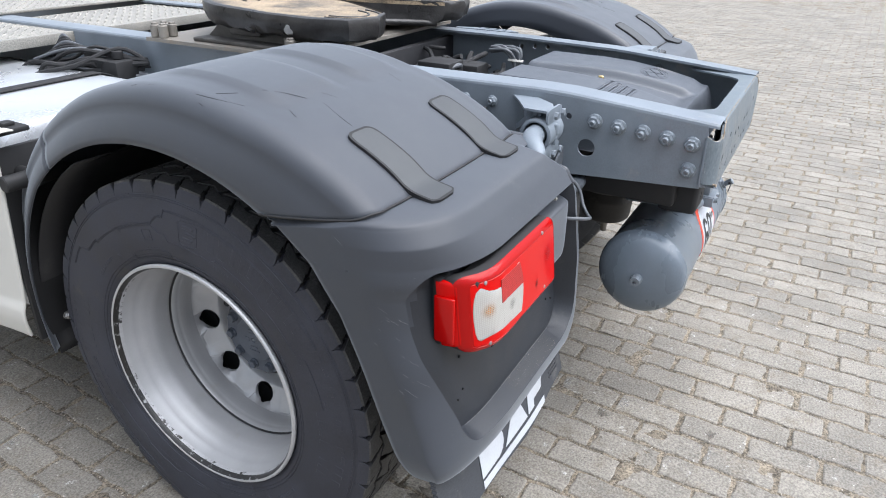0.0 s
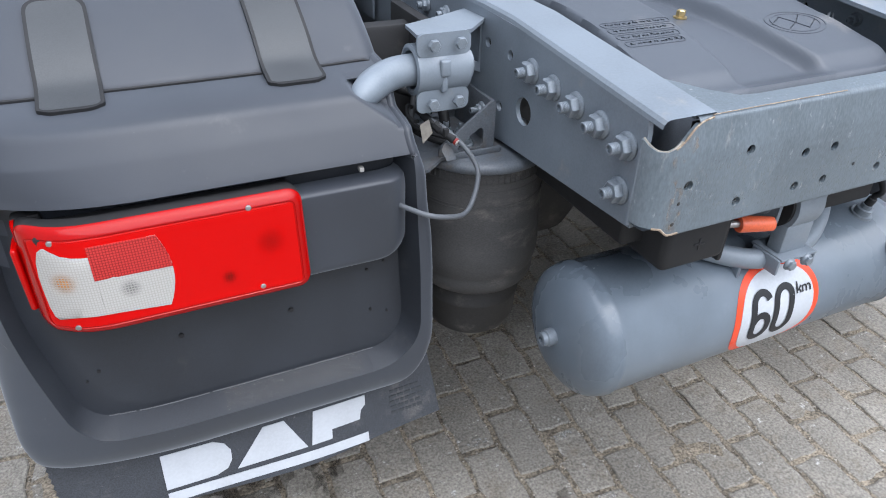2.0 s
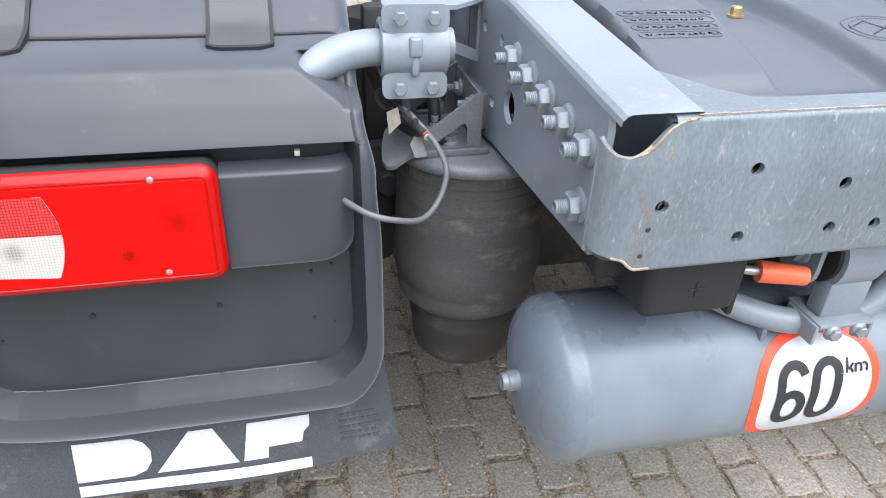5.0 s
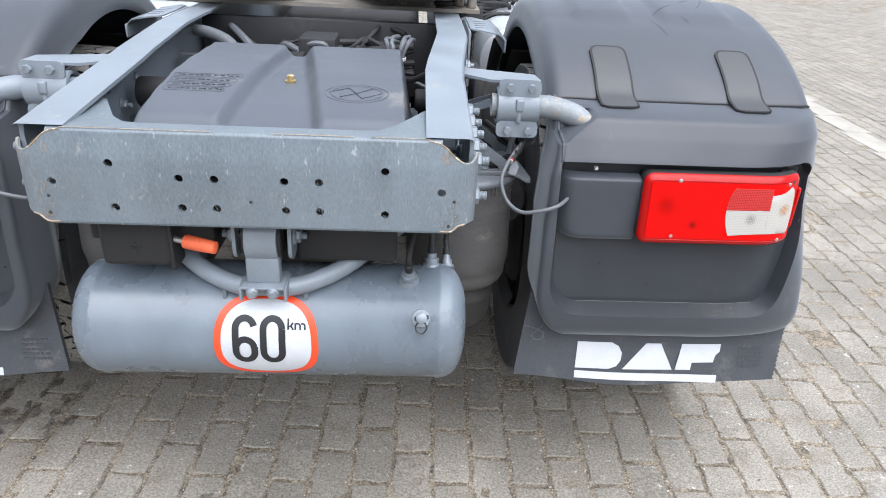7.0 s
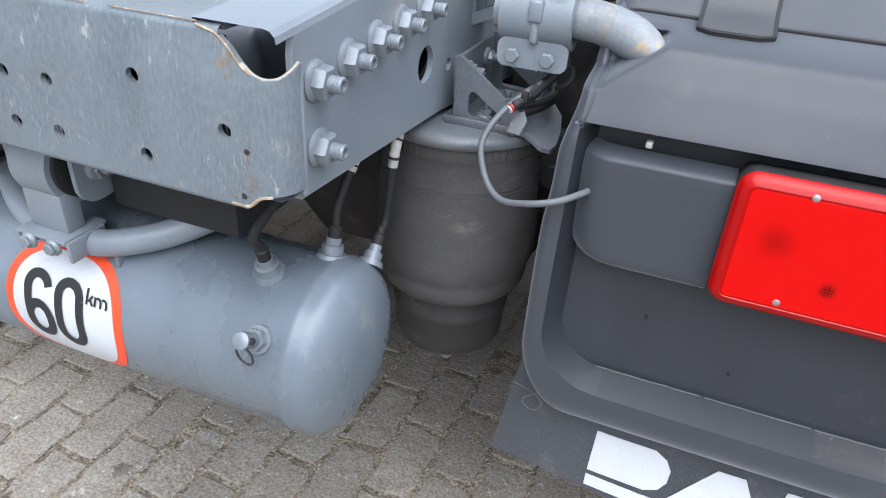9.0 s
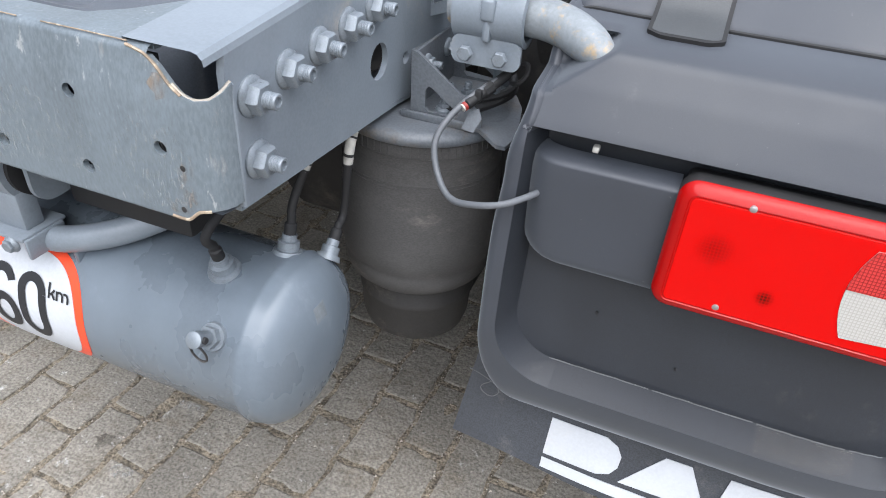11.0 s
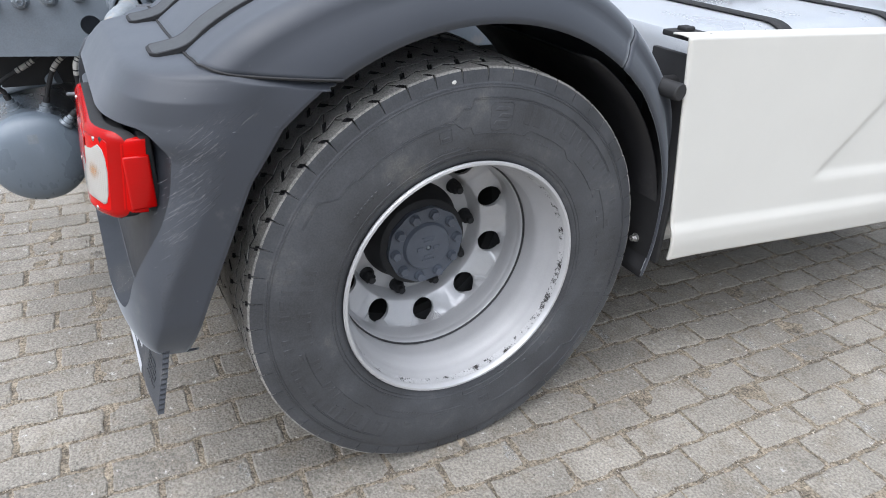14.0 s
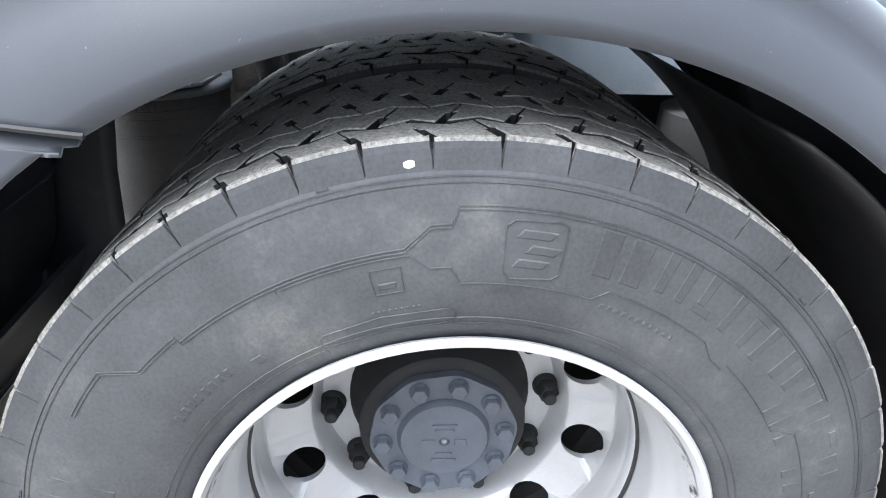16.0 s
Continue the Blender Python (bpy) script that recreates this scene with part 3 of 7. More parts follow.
axis_lines = [-900, -300, -90, -30, -14] + span(-6, -2.2, 26) + span(-2.2, 3.4, 200)[1:] + span(3.4, 15, 70)[1:] + [20, 40, 110, 350, 900]
bm = sheet(lambda u, v: (u, v, sand(u, v)), axis_lines, [-900, -300, -90, -30, -12] + span(-4, -1.4, 18) + span(-1.4, 3.6, 180)[1:] + span(3.6, 15.5, 70)[1:] + [20, 40, 110, 350, 900])
part("joint_sand", bm, M_SAND, ground, "brown-grey sand bed between the blocks")
strip = tagged(new("kerb_strip", None), "row of pale concrete edging slabs set flush in paving", "kerb", kind="structure")
for i in range(26):
    y0 = 1.5 + i * 0.5
    b = block(3.72 + 0.1 * (y0 - 4) / 1.0 * 1.0, 3.93 + 0.1 * (y0 - 4), y0 + 0.004, y0 + 0.496, -0.02, 0.006, 0.004)
    part("slab", b, M_STRIP, strip, smooth=False)


def stain(name, cx, cy, r, seed, label, tall=0.6):
    rng = random.Random(seed)
    pts = []
    for i in range(40):
        a = 2 * math.pi * i / 40
        k = 0.65 + 0.75 * noise.noise((math.cos(a) * 1.6 + seed, math.sin(a) * 1.6, seed)) + rng.uniform(-0.1, 0.1)
        pts.append((cx + r * max(0.25, k) * math.cos(a), cy + tall * r * max(0.25, k) * math.sin(a)))
    bm = plate(pts, (), 0.0, lambda u, v, w: (u, v, 0.0032))
    return part(name, bm, M_WET, ground, label)


# ---------------------------------------------------------------- the truck
truck = thing("tractor_truck", "parked tractor truck, grey chassis, dark plastic fenders, white side skirts", "truck")
AX_Y, AX_Z = 1.0, 0.505
SIDES = (1, -1)


# chassis rails
def rail_top(y):
    return soft([(-0.02, 1.082), (0.12, 1.094), (0.45, 1.122), (0.9, 1.127), (6, 1.127)], y)


def rail_low(y):
    return soft([(-0.02, 0.917), (0.45, 0.888), (0.8, 0.86), (6, 0.85)], y)


def rail_x(y):
    return soft([(-0.1, 0.39), (0.42, 0.392), (0.85, 0.43), (6, 0.43)], y)


def chassis_rail(s):
    y_end = 4.6
    outline = [(0.036, rail_low(0.036))] + [(y, rail_low(y)) for y in span(0.06, y_end, 40)] + [(y, rail_top(y) - 0.012) for y in reversed(span(0.04, y_end, 40))] + [(0.036, 1.058)]
    holes = [circle(0.342, 0.973, 0.0245, 24)] + [circle(y, z, 0.009, 14) for y, z in ((0.399, 1.053), (0.472, 1.056), (0.424, 0.953), (0.776, 1.086), (0.831, 1.084), (0.888, 1.08), (0.80, 0.93), (0.9, 0.95))]
    web = plate(outline, holes, 0.008, lambda u, v, w: (rail_x(u) + w, u, v))

    def top(u, v):
        # top flange with a rolled outer edge
        pts = [(0.0, -0.012), (-0.0015, -0.006), (-0.006, -0.0015), (-0.012, 0.0), (-0.086, 0.0), (-0.086, -0.008)]
        dx, dz = pts[int(u)]
        return (rail_x(v) + dx, v, rail_top(v) + dz)

    flange = sheet(top, range(6), [0.012] + span(0.04, y_end, 50))
    foot = sheet(lambda u, v: (rail_x(v) + (0, -0.012, -0.075, -0.075)[int(u)], v, rail_low(v) + (0.008, 0.0, 0.0, 0.008)[int(u)]), range(4), span(0.02, y_end, 40))
    bead = hose([(0.3945, 0.0365, 0.922), (0.3955, 0.036, 0.98), (0.3955, 0.036, 1.03), (0.3945, 0.0365, 1.05)], 0.0042, 8, 5)
    rail = part("chassis_rail", flip(join(web, flange, foot, bead), s), M_PAINT, truck, "grey painted steel chassis side rail", angle=30)
    for y, z in ((0.07, 1.026), (0.133, 1.032), (0.196, 1.038), (0.26, 1.043), (0.325, 1.049), (0.07, 0.958)):
        part("flange_nut", flip(hexnut((rail_x(y), y, z), (1, 0, 0), 0.016, 0.014, 0.0208, 0.015, 0.0085), s), M_BOLT, rail)
    for y, z in ((0.62, 1.07), (0.7, 1.07), (0.6, 0.95), (0.72, 0.94), (1.05, 1.06), (1.15, 0.96)):
        part("flange_nut", flip(hexnut((rail_x(y), y, z), (1, 0, 0), 0.012, 0.009, 0.016, 0.01, 0.007), s), M_BOLT, rail)
    for y, z in ((0.1, 0.97), (0.2, 1.0), (0.34, 1.06), (0.45, 1.0), (0.56, 1.04), (0.66, 0.98)):
        part("flange_nut", flip(hexnut((rail_x(y) - 0.008, y, z), (-1, 0, 0), 0.011, 0.01, 0.015, 0.012, 0.006), s), M_BOLT, rail)
    return rail


for s in SIDES:
    chassis_rail(s)


# rear crossmember: a channel with chamfered ends
def crossmember():
    # drawn flat: beyond 0.358 the face bends forward round a 42 mm radius and covers the rail's web
    half = [(0.333, 1.0735), (0.343, 1.066), (0.356, 1.053), (0.367, 1.045), (0.378, 1.0405), (0.392, 1.0405), (0.404, 1.046), (0.414, 1.053), (0.414, 0.93), (0.404, 0.928), (0.384, 0.9265), (0.368, 0.925), (0.36, 0.918), (0.352, 0.913)]
    outline = [(-x, z) for x, z in reversed(half)] + half
    outline = outline[::-1]

    def curl(u, v, w):
        a = max(0.0, (abs(u) - 0.358) / 0.042)
        r = 0.042 + w
        x = min(abs(u), 0.358) + r * math.sin(a)
        # the uppermost band leans forward
        return (math.copysign(x, u), 0.042 - r * math.cos(a) + 0.008 * max(0.0, (v - 1.029) / 0.0445), v)
    grid = [(sx * x, z) for sx in SIDES for x in span(0.358, 0.412, 10) for z in span(0.93, 1.036, 8)] + [(x, z) for x in span(-0.35, 0.35, 30) for z in (1.029, 1.045)]
    holes = []
    for x, z in ((0.335, 0.988), (0.235, 1.024), (0.12, 1.0), (0.06, 1.0), (0.235, 0.943), (0.12, 0.945), (0.06, 0.945)):
        holes += [circle(x, z, 0.0075, 14), circle(-x, z, 0.0075, 14)]
    for x in (0.0,):
        holes.append(circle(x, 0.96, 0.0035, 10))
    face = plate(dense(outline, 0.012), holes, 0.007, curl, grid)
    # top flange with a wide curved cut-out
    n = 24
    rear = [(-0.333 + 0.666 * i / n, 0.0185) for i in range(n + 1)]
    front = []
    for i in range(n + 1):
        x = 0.333 - 0.666 * i / n
        a = abs(x)
        front.append((x, 0.05 + 0.17 * step(0.2, 0.33, a) ** 1.4))
    top = plate(rear + front, (), 0.006, lambda u, v, w: (u, v, 1.082 + w))
    roll = sheet(lambda u, v: (u, 0.0185 - 0.0105 * math.sin(v), 1.0735 + 0.0085 * math.cos(v)), span(-0.333, 0.333, 12), span(0, math.pi / 2, 6))
    low = plate([(-0.35, 0.004), (0.35, 0.004), (0.35, 0.075), (-0.35, 0.075)], (), 0.006, lambda u, v, w: (u, v, 0.914 + w))
    ob = part("rear_crossmember", join(face, top, roll, low), M_PAINT_WORN, truck, "grey steel rear crossmember with worn paint and drilled holes", angle=35)
    # unseen dark plate, added to stand in for the shade inside the channel
    part("backing_plate", block(-0.325, 0.325, 0.026, 0.03, 0.925, 1.068, 0.0), M_DARKSTEEL, ob, "added dark plate that stands in for shade behind the holes")
    for s in SIDES:
        # rusty flame-cut corner edges, bare steel along the notch
        notch = [(0.31, 1.08), (0.326, 1.0765)] + half[:8]
        edge = lambda a, b, r, w=0.0: flip(hose([curl(u, v, w) for u, v in notch[a:b]], r, 6, 4), s)
        part("rust_edge", edge(0, 6, 0.0015), M_RUST, ob, "rusty bare steel edge")
        part("bare_edge", edge(4, 10, 0.0018, -0.0035), M_BAREEDGE, ob, "pale bare steel edge of the notch")
        part("rust_edge", flip(hose([curl(u, v, 0.0) for u, v in ((0.335, 0.9135), (0.352, 0.9133), (0.36, 0.918), (0.368, 0.925), (0.38, 0.9265))], 0.0018, 6, 3), s), M_RUST, ob, "rusty bare steel edge")
    for x, z, r in ((0.358, 0.972, 0.0032), (-0.345, 0.962, 0.0032), (0.0, 0.96, 0.003), (-0.348, 0.93, 0.0034), (0.35, 0.924, 0.0034)):
        part("drilled_hole", turned([(0.0, 0.0), (0.0, r), (0.0006, r * 0.6), (0.0007, 0)], along(Vector(curl(x, z, 0.0002)), Vector(curl(x, z, 1.0))), 11), M_DARKSTEEL, ob)
    for xa, xb in ((-0.31, -0.06), (0.04, 0.18), (0.21, 0.31)):
        part("rust_edge", hose([(xa, 0.0115, 1.0822), ((xa + xb) / 2, 0.0118, 1.0823), (xb, 0.0115, 1.0822)], 0.0007, 6, 8), M_RUST, ob, "rusty bare steel edge")
    rng = random.Random(14)
    for cx, cz, a, b, mat in ((0.318, 0.965, 0.06, 0.06, M_SCRAPE), (0.335, 0.945, 0.04, 0.03, M_SCRAPE), (0.0, 0.945, 0.16, 0.05, M_SCRAPE), (0.15, 0.975, 0.13, 0.055, M_SCRAPE), (-0.335, 0.965, 0.04, 0.05, M_SCRAPE), (-0.25, 0.985, 0.1, 0.05, M_SCRAPE), (-0.17, 0.945, 0.1, 0.04, M_SCRAPE), (0.36, 0.958, 0.012, 0.034, M_RUNRUST), (-0.352, 0.955, 0.014, 0.035, M_RUNRUST), (-0.345, 1.05, 0.014, 0.014, M_RUNRUST), (0.345, 1.05, 0.014, 0.014, M_RUNRUST), (0.345, 0.927, 0.022, 0.012, M_RUNRUST), (-0.35, 0.928, 0.016, 0.012, M_RUNRUST), (-0.362, 1.02, 0.01, 0.03, M_RUNRUST)):
        pts = []
        for k in range(20):
            t = 2 * math.pi * k / 20
            q = rng.uniform(0.6, 1.05)
            pts.append((cx + a * q * math.cos(t), min(1.066 if mat is M_RUNRUST else 1.029, max(0.919, cz + b * q * math.sin(t)))))
        part("scrape" if mat is M_SCRAPE else "rust_stain", plate(dense(pts, 0.008), (), 0.0, lambda u, v, w: curl(u, v, 0.0006)), mat, ob, "scraped paint" if mat is M_SCRAPE else "thin rust run")
    return ob


crossmember()

# ---- plastic cover between the rails
def cover_height(x, y):
    half = lerp([(0.1, 0.272), (0.7, 0.245)], y)
    a = step(half + 0.03, half - 0.012, abs(x - 0.008)) * step(0.105, 0.15, y) * step(0.73, 0.685, y)
    e = (y - 0.15) / 0.5
    pad_l = step(-0.078 + 0.05 * e, -0.108 + 0.05 * e, x)
    pad_r = step(0.084 - 0.083 * e, 0.114 - 0.083 * e, x)
    pad = max(pad_l, pad_r) * step(0.135, 0.2, y)
    top = soft([(0.1, 1.03), (0.15, 1.048), (0.22, 1.066), (0.3, 1.083), (0.4, 1.098), (0.5, 1.104), (0.75, 1.108)], y)
    return 0.93 + a * (top - 0.93) - (1 - pad) * a * 0.028 * step(0.13, 0.2, y)


def cover_z(x, y, up=0.0):
    return cover_height(x, y) + up


cov = part("chassis_cover", sheet(lambda u, v: (u, v, cover_height(u, v)), span(-0.285, 0.295, 116), span(0.09, 0.78, 130)), M_COVER, truck, "grey moulded plastic cover between the chassis rails", angle=50)


def on_cover(pts_loop, w, name, closed=True):
    """A thin raised line on the cover along a loop of (x, y)."""
    bm = bmesh.new()
    n = len(pts_loop)
    rows = []
    for i in range(n):
        p, q = Vector(pts_loop[i]), Vector(pts_loop[(i + 1) % n])
        o = Vector(pts_loop[i - 1])
        d = (q - o).normalized()
        nrm = Vector((-d.y, d.x)) * w / 2
        rows.append([bm.verts.new((*(p + k * nrm), cover_z(p.x + k * nrm.x, p.y + k * nrm.y, h))) for k, h in ((1.0, -0.0015), (0.6, 0.0011), (-0.6, 0.0011), (-1.0, -0.0015))])
    for i in range(n if closed else n - 1):
        a, b = rows[i], rows[(i + 1) % n]
        for k in range(3):
            bm.faces.new([a[k], a[k + 1], b[k + 1], b[k]])
    return part(name, bm, M_COVERLINE, cov)


for k in (1.0, 0.82):
    on_cover([(0.163 + 0.066 * k * math.cos(2 * math.pi * i / 40), 0.305 + 0.043 * k * math.sin(2 * math.pi * i / 40)) for i in range(40)], 0.0035, "oval_emblem_ring")
for x0, y0, x1, y1 in ((0.105, 0.305, 0.145, 0.33), (0.145, 0.33, 0.175, 0.28), (0.175, 0.28, 0.213, 0.305), (0.13, 0.285, 0.165, 0.305), (0.165, 0.305, 0.195, 0.33)):
    on_cover([(x0, y0), ((x0 + x1) / 2, (y0 + y1) / 2), (x1, y1)], 0.0034, "emblem_bar", False)
for r in range(4):
    y = 0.372 - 0.0245 * r
    xa, xb = -0.232, -0.085 - 0.008 * r
    on_cover(rounded(xa, xb, y - 0.009, y + 0.009, 0.008, 4), 0.0022, "pictogram_frame")
    rng = random.Random(r)
    x = xa + 0.01
    while x < xb - 0.015:
        w = rng.uniform(0.006, 0.016)
        on_cover([(x, y + rng.uniform(-0.002, 0.002)), (x + w / 2, y + rng.uniform(-0.002, 0.002)), (x + w, y)], rng.uniform(0.004, 0.008), "pictogram_bar", False)
        x += w + rng.uniform(0.004, 0.008)
sensor = part("brass_plug", join(turned([(0, 0), (0, 0.013), (0.003, 0.013), (0.003, 0)], Matrix.Translation((0.004, 0.436, cover_z(0.004, 0.436))) @ pose(0, 0, 0, 0, -90, 0), 20), turned([(0.003, 0), (0.003, 0.009), (0.014, 0.009), (0.016, 0.007), (0.016, 0)], Matrix.Translation((0.004, 0.436, cover_z(0.004, 0.436))) @ pose(0, 0, 0, 0, -90, 0), 6)), M_BRASS, cov, "brass screw plug")


# ---- fenders
def fender_top_r(deg):
    return soft([(-12, 0.60), (10, 0.635), (35, 0.69), (54.6, 0.703), (70, 0.712), (90, 0.718), (101, 0.722), (109, 0.727), (115, 0.7375), (121.7, 0.748), (126.2, 0.7565), (130.1, 0.763), (134, 0.7675), (137, 0.77), (150, 0.78)], deg)


LIP = 0.6
X_IN, X_OUT = 0.6, 1.275


def fender_section(v, deg):
    """A point (x, r) of the fender's cross-section at v from 0 (inner lip) to 1 (outer lip)."""
    rt = fender_top_r(deg)
    lip_in = max(LIP + 0.02, rt - 0.11)
    lip = lerp([(-12, 0.545), (20, 0.58), (45, LIP), (180, LIP)], deg)
    if v < 0.1:
        t = v / 0.1
        return X_IN, lip_in + (rt - 0.035 - lip_in) * t
    if v < 0.2:
        a = (v - 0.1) / 0.1 * math.pi / 2
        return X_IN + 0.035 * (1 - math.cos(a)), rt - 0.035 + 0.035 * math.sin(a)
    if v < 0.7:
        t = (v - 0.2) / 0.5
        x = X_IN + 0.035 + (X_OUT - 0.075 - X_IN - 0.035) * t
        ridge = 0.0095 * step(78, 90, deg) * step(112, 106, deg) * (step(0.1, 0.14, t) * step(0.4, 0.36, t) + step(0.52, 0.56, t) * step(0.9, 0.86, t))
        return x, rt + 0.006 * math.sin(math.pi * t) ** 0.5 * step(0.0, 0.1, t) * step(1.0, 0.9, t) * 0.8 + ridge
    if v < 0.85:
        a = (v - 0.7) / 0.15 * math.pi / 2
        k = min(0.045, (rt - lip) * 0.5)
        return X_OUT - 0.075 + 0.05 * math.sin(a), rt - k + k * math.cos(a)
    t = (v - 0.85) / 0.15
    k = min(0.045, (rt - lip) * 0.5)
    return X_OUT - 0.025 + 0.025 * math.sin(t * math.pi / 2), rt - k + (lip - rt + k) * t


V_FEND = span(0, 0.1, 2) + span(0.1, 0.2, 6)[1:] + span(0.2, 0.7, 44)[1:] + span(0.7, 0.85, 9)[1:] + span(0.85, 1, 5)[1:]


def fender_point(v, deg, up=0.0):
    x, r = fender_section(v, deg)
    return Vector((x, AX_Y + (r + up) * math.cos(radians(deg)), AX_Z + (r + up) * math.sin(radians(deg))))


def seam_deg(v):
    """Where the upper fender ends over the lower one: nearly level all round."""
    deg = 134.0
    for _ in range(6):
        x, r = fender_section(v, deg)
        deg = 180 - math.degrees(math.asin(min(0.99, (lerp([(0, 0.51), (0.1, 0.53), (0.2, 0.545), (0.75, 0.545), (1, 0.518)], v)) / r)))
    return deg


STRAPS = ((0.717, 0.797), (1.033, 1.109))
STRAP_LINE = [(0.604, 1.1475), (0.55, 1.1215), (0.505, 1.0945), (0.475, 1.0705), (0.455, 1.0605), (0.43, 1.0545), (0.407, 1.0505)]


def strap_path(k):
    pts = smooth_path([(0, y, z) for y, z in STRAP_LINE], 6)
    f = k * (len(pts) - 1)
    i = min(int(f), len(pts) - 2)
    return pts[i].lerp(pts[i + 1], f - i)


def strap_shape(x0, x1, grow, up, k0=0.0, k1=1.0, thick=0.004):
    def place(u, v, w):
        p = strap_path(min(1, max(0, v)))
        over = (min(0, v) or max(0, v - 1)) * 0.27
        q = strap_path(min(1, max(0, v) + 0.02)) - strap_path(max(0, min(1, v) - 0.02))
        q.normalize()
        n = Vector((0, q.z, -q.y))
        n = -n if n.z < 0 else n
        return (u, p.y + q.y * over + n.y * (w + up), p.z + q.z * over + n.z * (w + up))
    # squash the corner radius along the strap, which is drawn in fractions of its length
    pts = rounded(x0 - grow, x1 + grow, (k0 * 0.24) - grow, (k1 * 0.24) + grow, 0.02 + grow * 0.5, 6)
    pts = [(x, k / 0.24) for x, k in dense(pts, 0.012)]
    extra = [(x, k) for x in span(x0 + 0.008, x1 - 0.008, 5) for k in span(0.03, 0.97, 24)]
    return plate(pts, (), thick, place, extra)


def upper_fender(s):
    bm = sheet(lambda u, v: fender_point(u, seam_deg(u) + (54.8 - seam_deg(u)) * v), V_FEND, span(0, 1, 64))
    ob = part("upper_fender", flip(bm, s), M_PLASTIC, truck, "dark grey plastic upper wheel fender, lightly scratched", angle=50, solid=0.005)
    # a black strip laid on the seam draws the shade of its gap
    part("seam_gap", flip(hose([fender_point(v, seam_deg(v) + lerp([(0.1, -0.3), (0.75, -0.34), (0.9, 0.05), (1, 0.12)], v), 0.0003) for v in span(0.08, 1, 46)], 0.0029, 6, 2), s), M_BLACK, ob, "black strip standing in for shade along the seam")
    for x0, x1 in STRAPS:
        # raised black plate under the strap; its rim stands in for gap shade
        part("strap_recess", flip(strap_shape(x0, x1, 0.0052, 0.0023, 0.0, 1.0, 0.008), s), M_BLACK, ob, "black plate drawn for the shaded gap round the strap")
        part("strap", flip(strap_shape(x0, x1, 0.0, 0.0027, 0.0, 1.0, 0.006), s), M_STRAP, ob, "grey rubber retaining strap")
    return ob


def front_guard(s):
    bm = sheet(lambda u, v: fender_point(u, 54.3 - 64 * v), [v for v in V_FEND], span(0, 1, 40))
    ob = part("front_mudguard", flip(bm, s), M_PLASTIC, truck, "dark grey plastic front half of wheel guard", angle=50, solid=0.005)
    liner = sheet(lambda u, v: (0.62 + 0.625 * u, AX_Y + 0.585 * math.cos(radians(60 - 72 * v)), AX_Z + (0.585) * math.sin(radians(60 - 72 * v))), span(0, 1, 6), span(0, 1, 30))
    part("liner", flip(liner, s), M_LINER, ob, "black inner wheel arch liner", solid=0.004)
    return ob


# lower rear fender with the lamp pocket
def rear_y(z):
    return soft([(0.494, 0.34), (0.497, 0.31), (0.503, 0.292), (0.512, 0.28), (0.525, 0.27), (0.54, 0.2645), (0.56, 0.2625), (0.577, 0.262), (0.62, 0.262), (0.75, 0.268), (0.93, 0.292), (0.955, 0.302), (1.0, 0.327), (1.034, 0.3505), (1.0405, 0.36), (1.0455, 0.389), (1.0515, 0.43), (1.0555, 0.49), (1.058, 0.6)], z, 0.005)


def side_edge(z):
    """The outermost x of the rear fender."""
    h = max(0.0, 0.60 - z)
    low = 0.0 if h <= 0 else 0.094 - math.sqrt(max(0.0004, 0.094 ** 2 - (0.78 * h) ** 2))
    return X_OUT - 0.006 - low - 0.012 * (1 - math.sqrt(1 - min(1.0, max(0.0, (z - 0.97) / 0.09)) ** 2))


def bend(z):
    """Depth and roundness of the outer rear corner."""
    return soft([(0.53, 0.05), (0.56, 0.06), (0.6, 0.075), (0.66, 0.092), (0.76, 0.145), (0.84, 0.178), (0.875, 0.178), (0.93, 0.185), (0.96, 0.21), (1.0, 0.24), (1.045, 0.265), (1.06, 0.1)], z), lerp([(0.6, 1.8), (0.9, 1.75), (0.96, 2.3), (1.0, 2.9)], z)


def sweep(x, z):
    """How far the rear face bends forward towards its outer end."""
    d, p = bend(z)
    u = min(1.0, max(0.0, (x - 1.0) / (side_edge(z) - 1.0)))
    return d * (1 - (1 - u ** p) ** (1 / p))


PK_X0, PK_Z0, PK_Z1, PK_R, PK_WALL = 0.612, 0.577, 0.951, 0.09, 0.017
PK_RO, PK_RT = 0.056, 0.05  # the outer corners of the pocket are tighter


def inner_edge(z):
    """The inner x of the rear fender, rounded at its lower corner."""
    h = 0.644 - z
    return 0.585 + 0.005 * step(0.8, 0.88, z) + 0.013 * step(0.9, 0.98, z) if h <= 0 else 0.71 - math.sqrt(max(0.0004, 0.125 ** 2 - (0.84 * h) ** 2))


def pocket_x1(z):
    return 1.236 - 0.056 * step(0.8, 0.57, z)


def pocket_side(z, d, outer):
    """Where the line at depth d inside the pocket's outline crosses the height z."""
    if outer and z > PK_Z1 - PK_RT:
        return pocket_x1(z) - PK_RT + max(0.35 * (PK_WALL - d), math.sqrt(max(0.0, (PK_RT - d) ** 2 - (z - PK_Z1 + PK_RT) ** 2)))
    r = PK_RO if outer else PK_R
    t = r - d
    h = PK_Z0 + r - z
    k = t if h <= 0 else math.sqrt(max(0.0, t * t - h * h)) + (0.0 if t > h else 0.0005 * (PK_WALL - d) / PK_WALL)
    return pocket_x1(z) - r + k if outer else PK_X0 + r - k


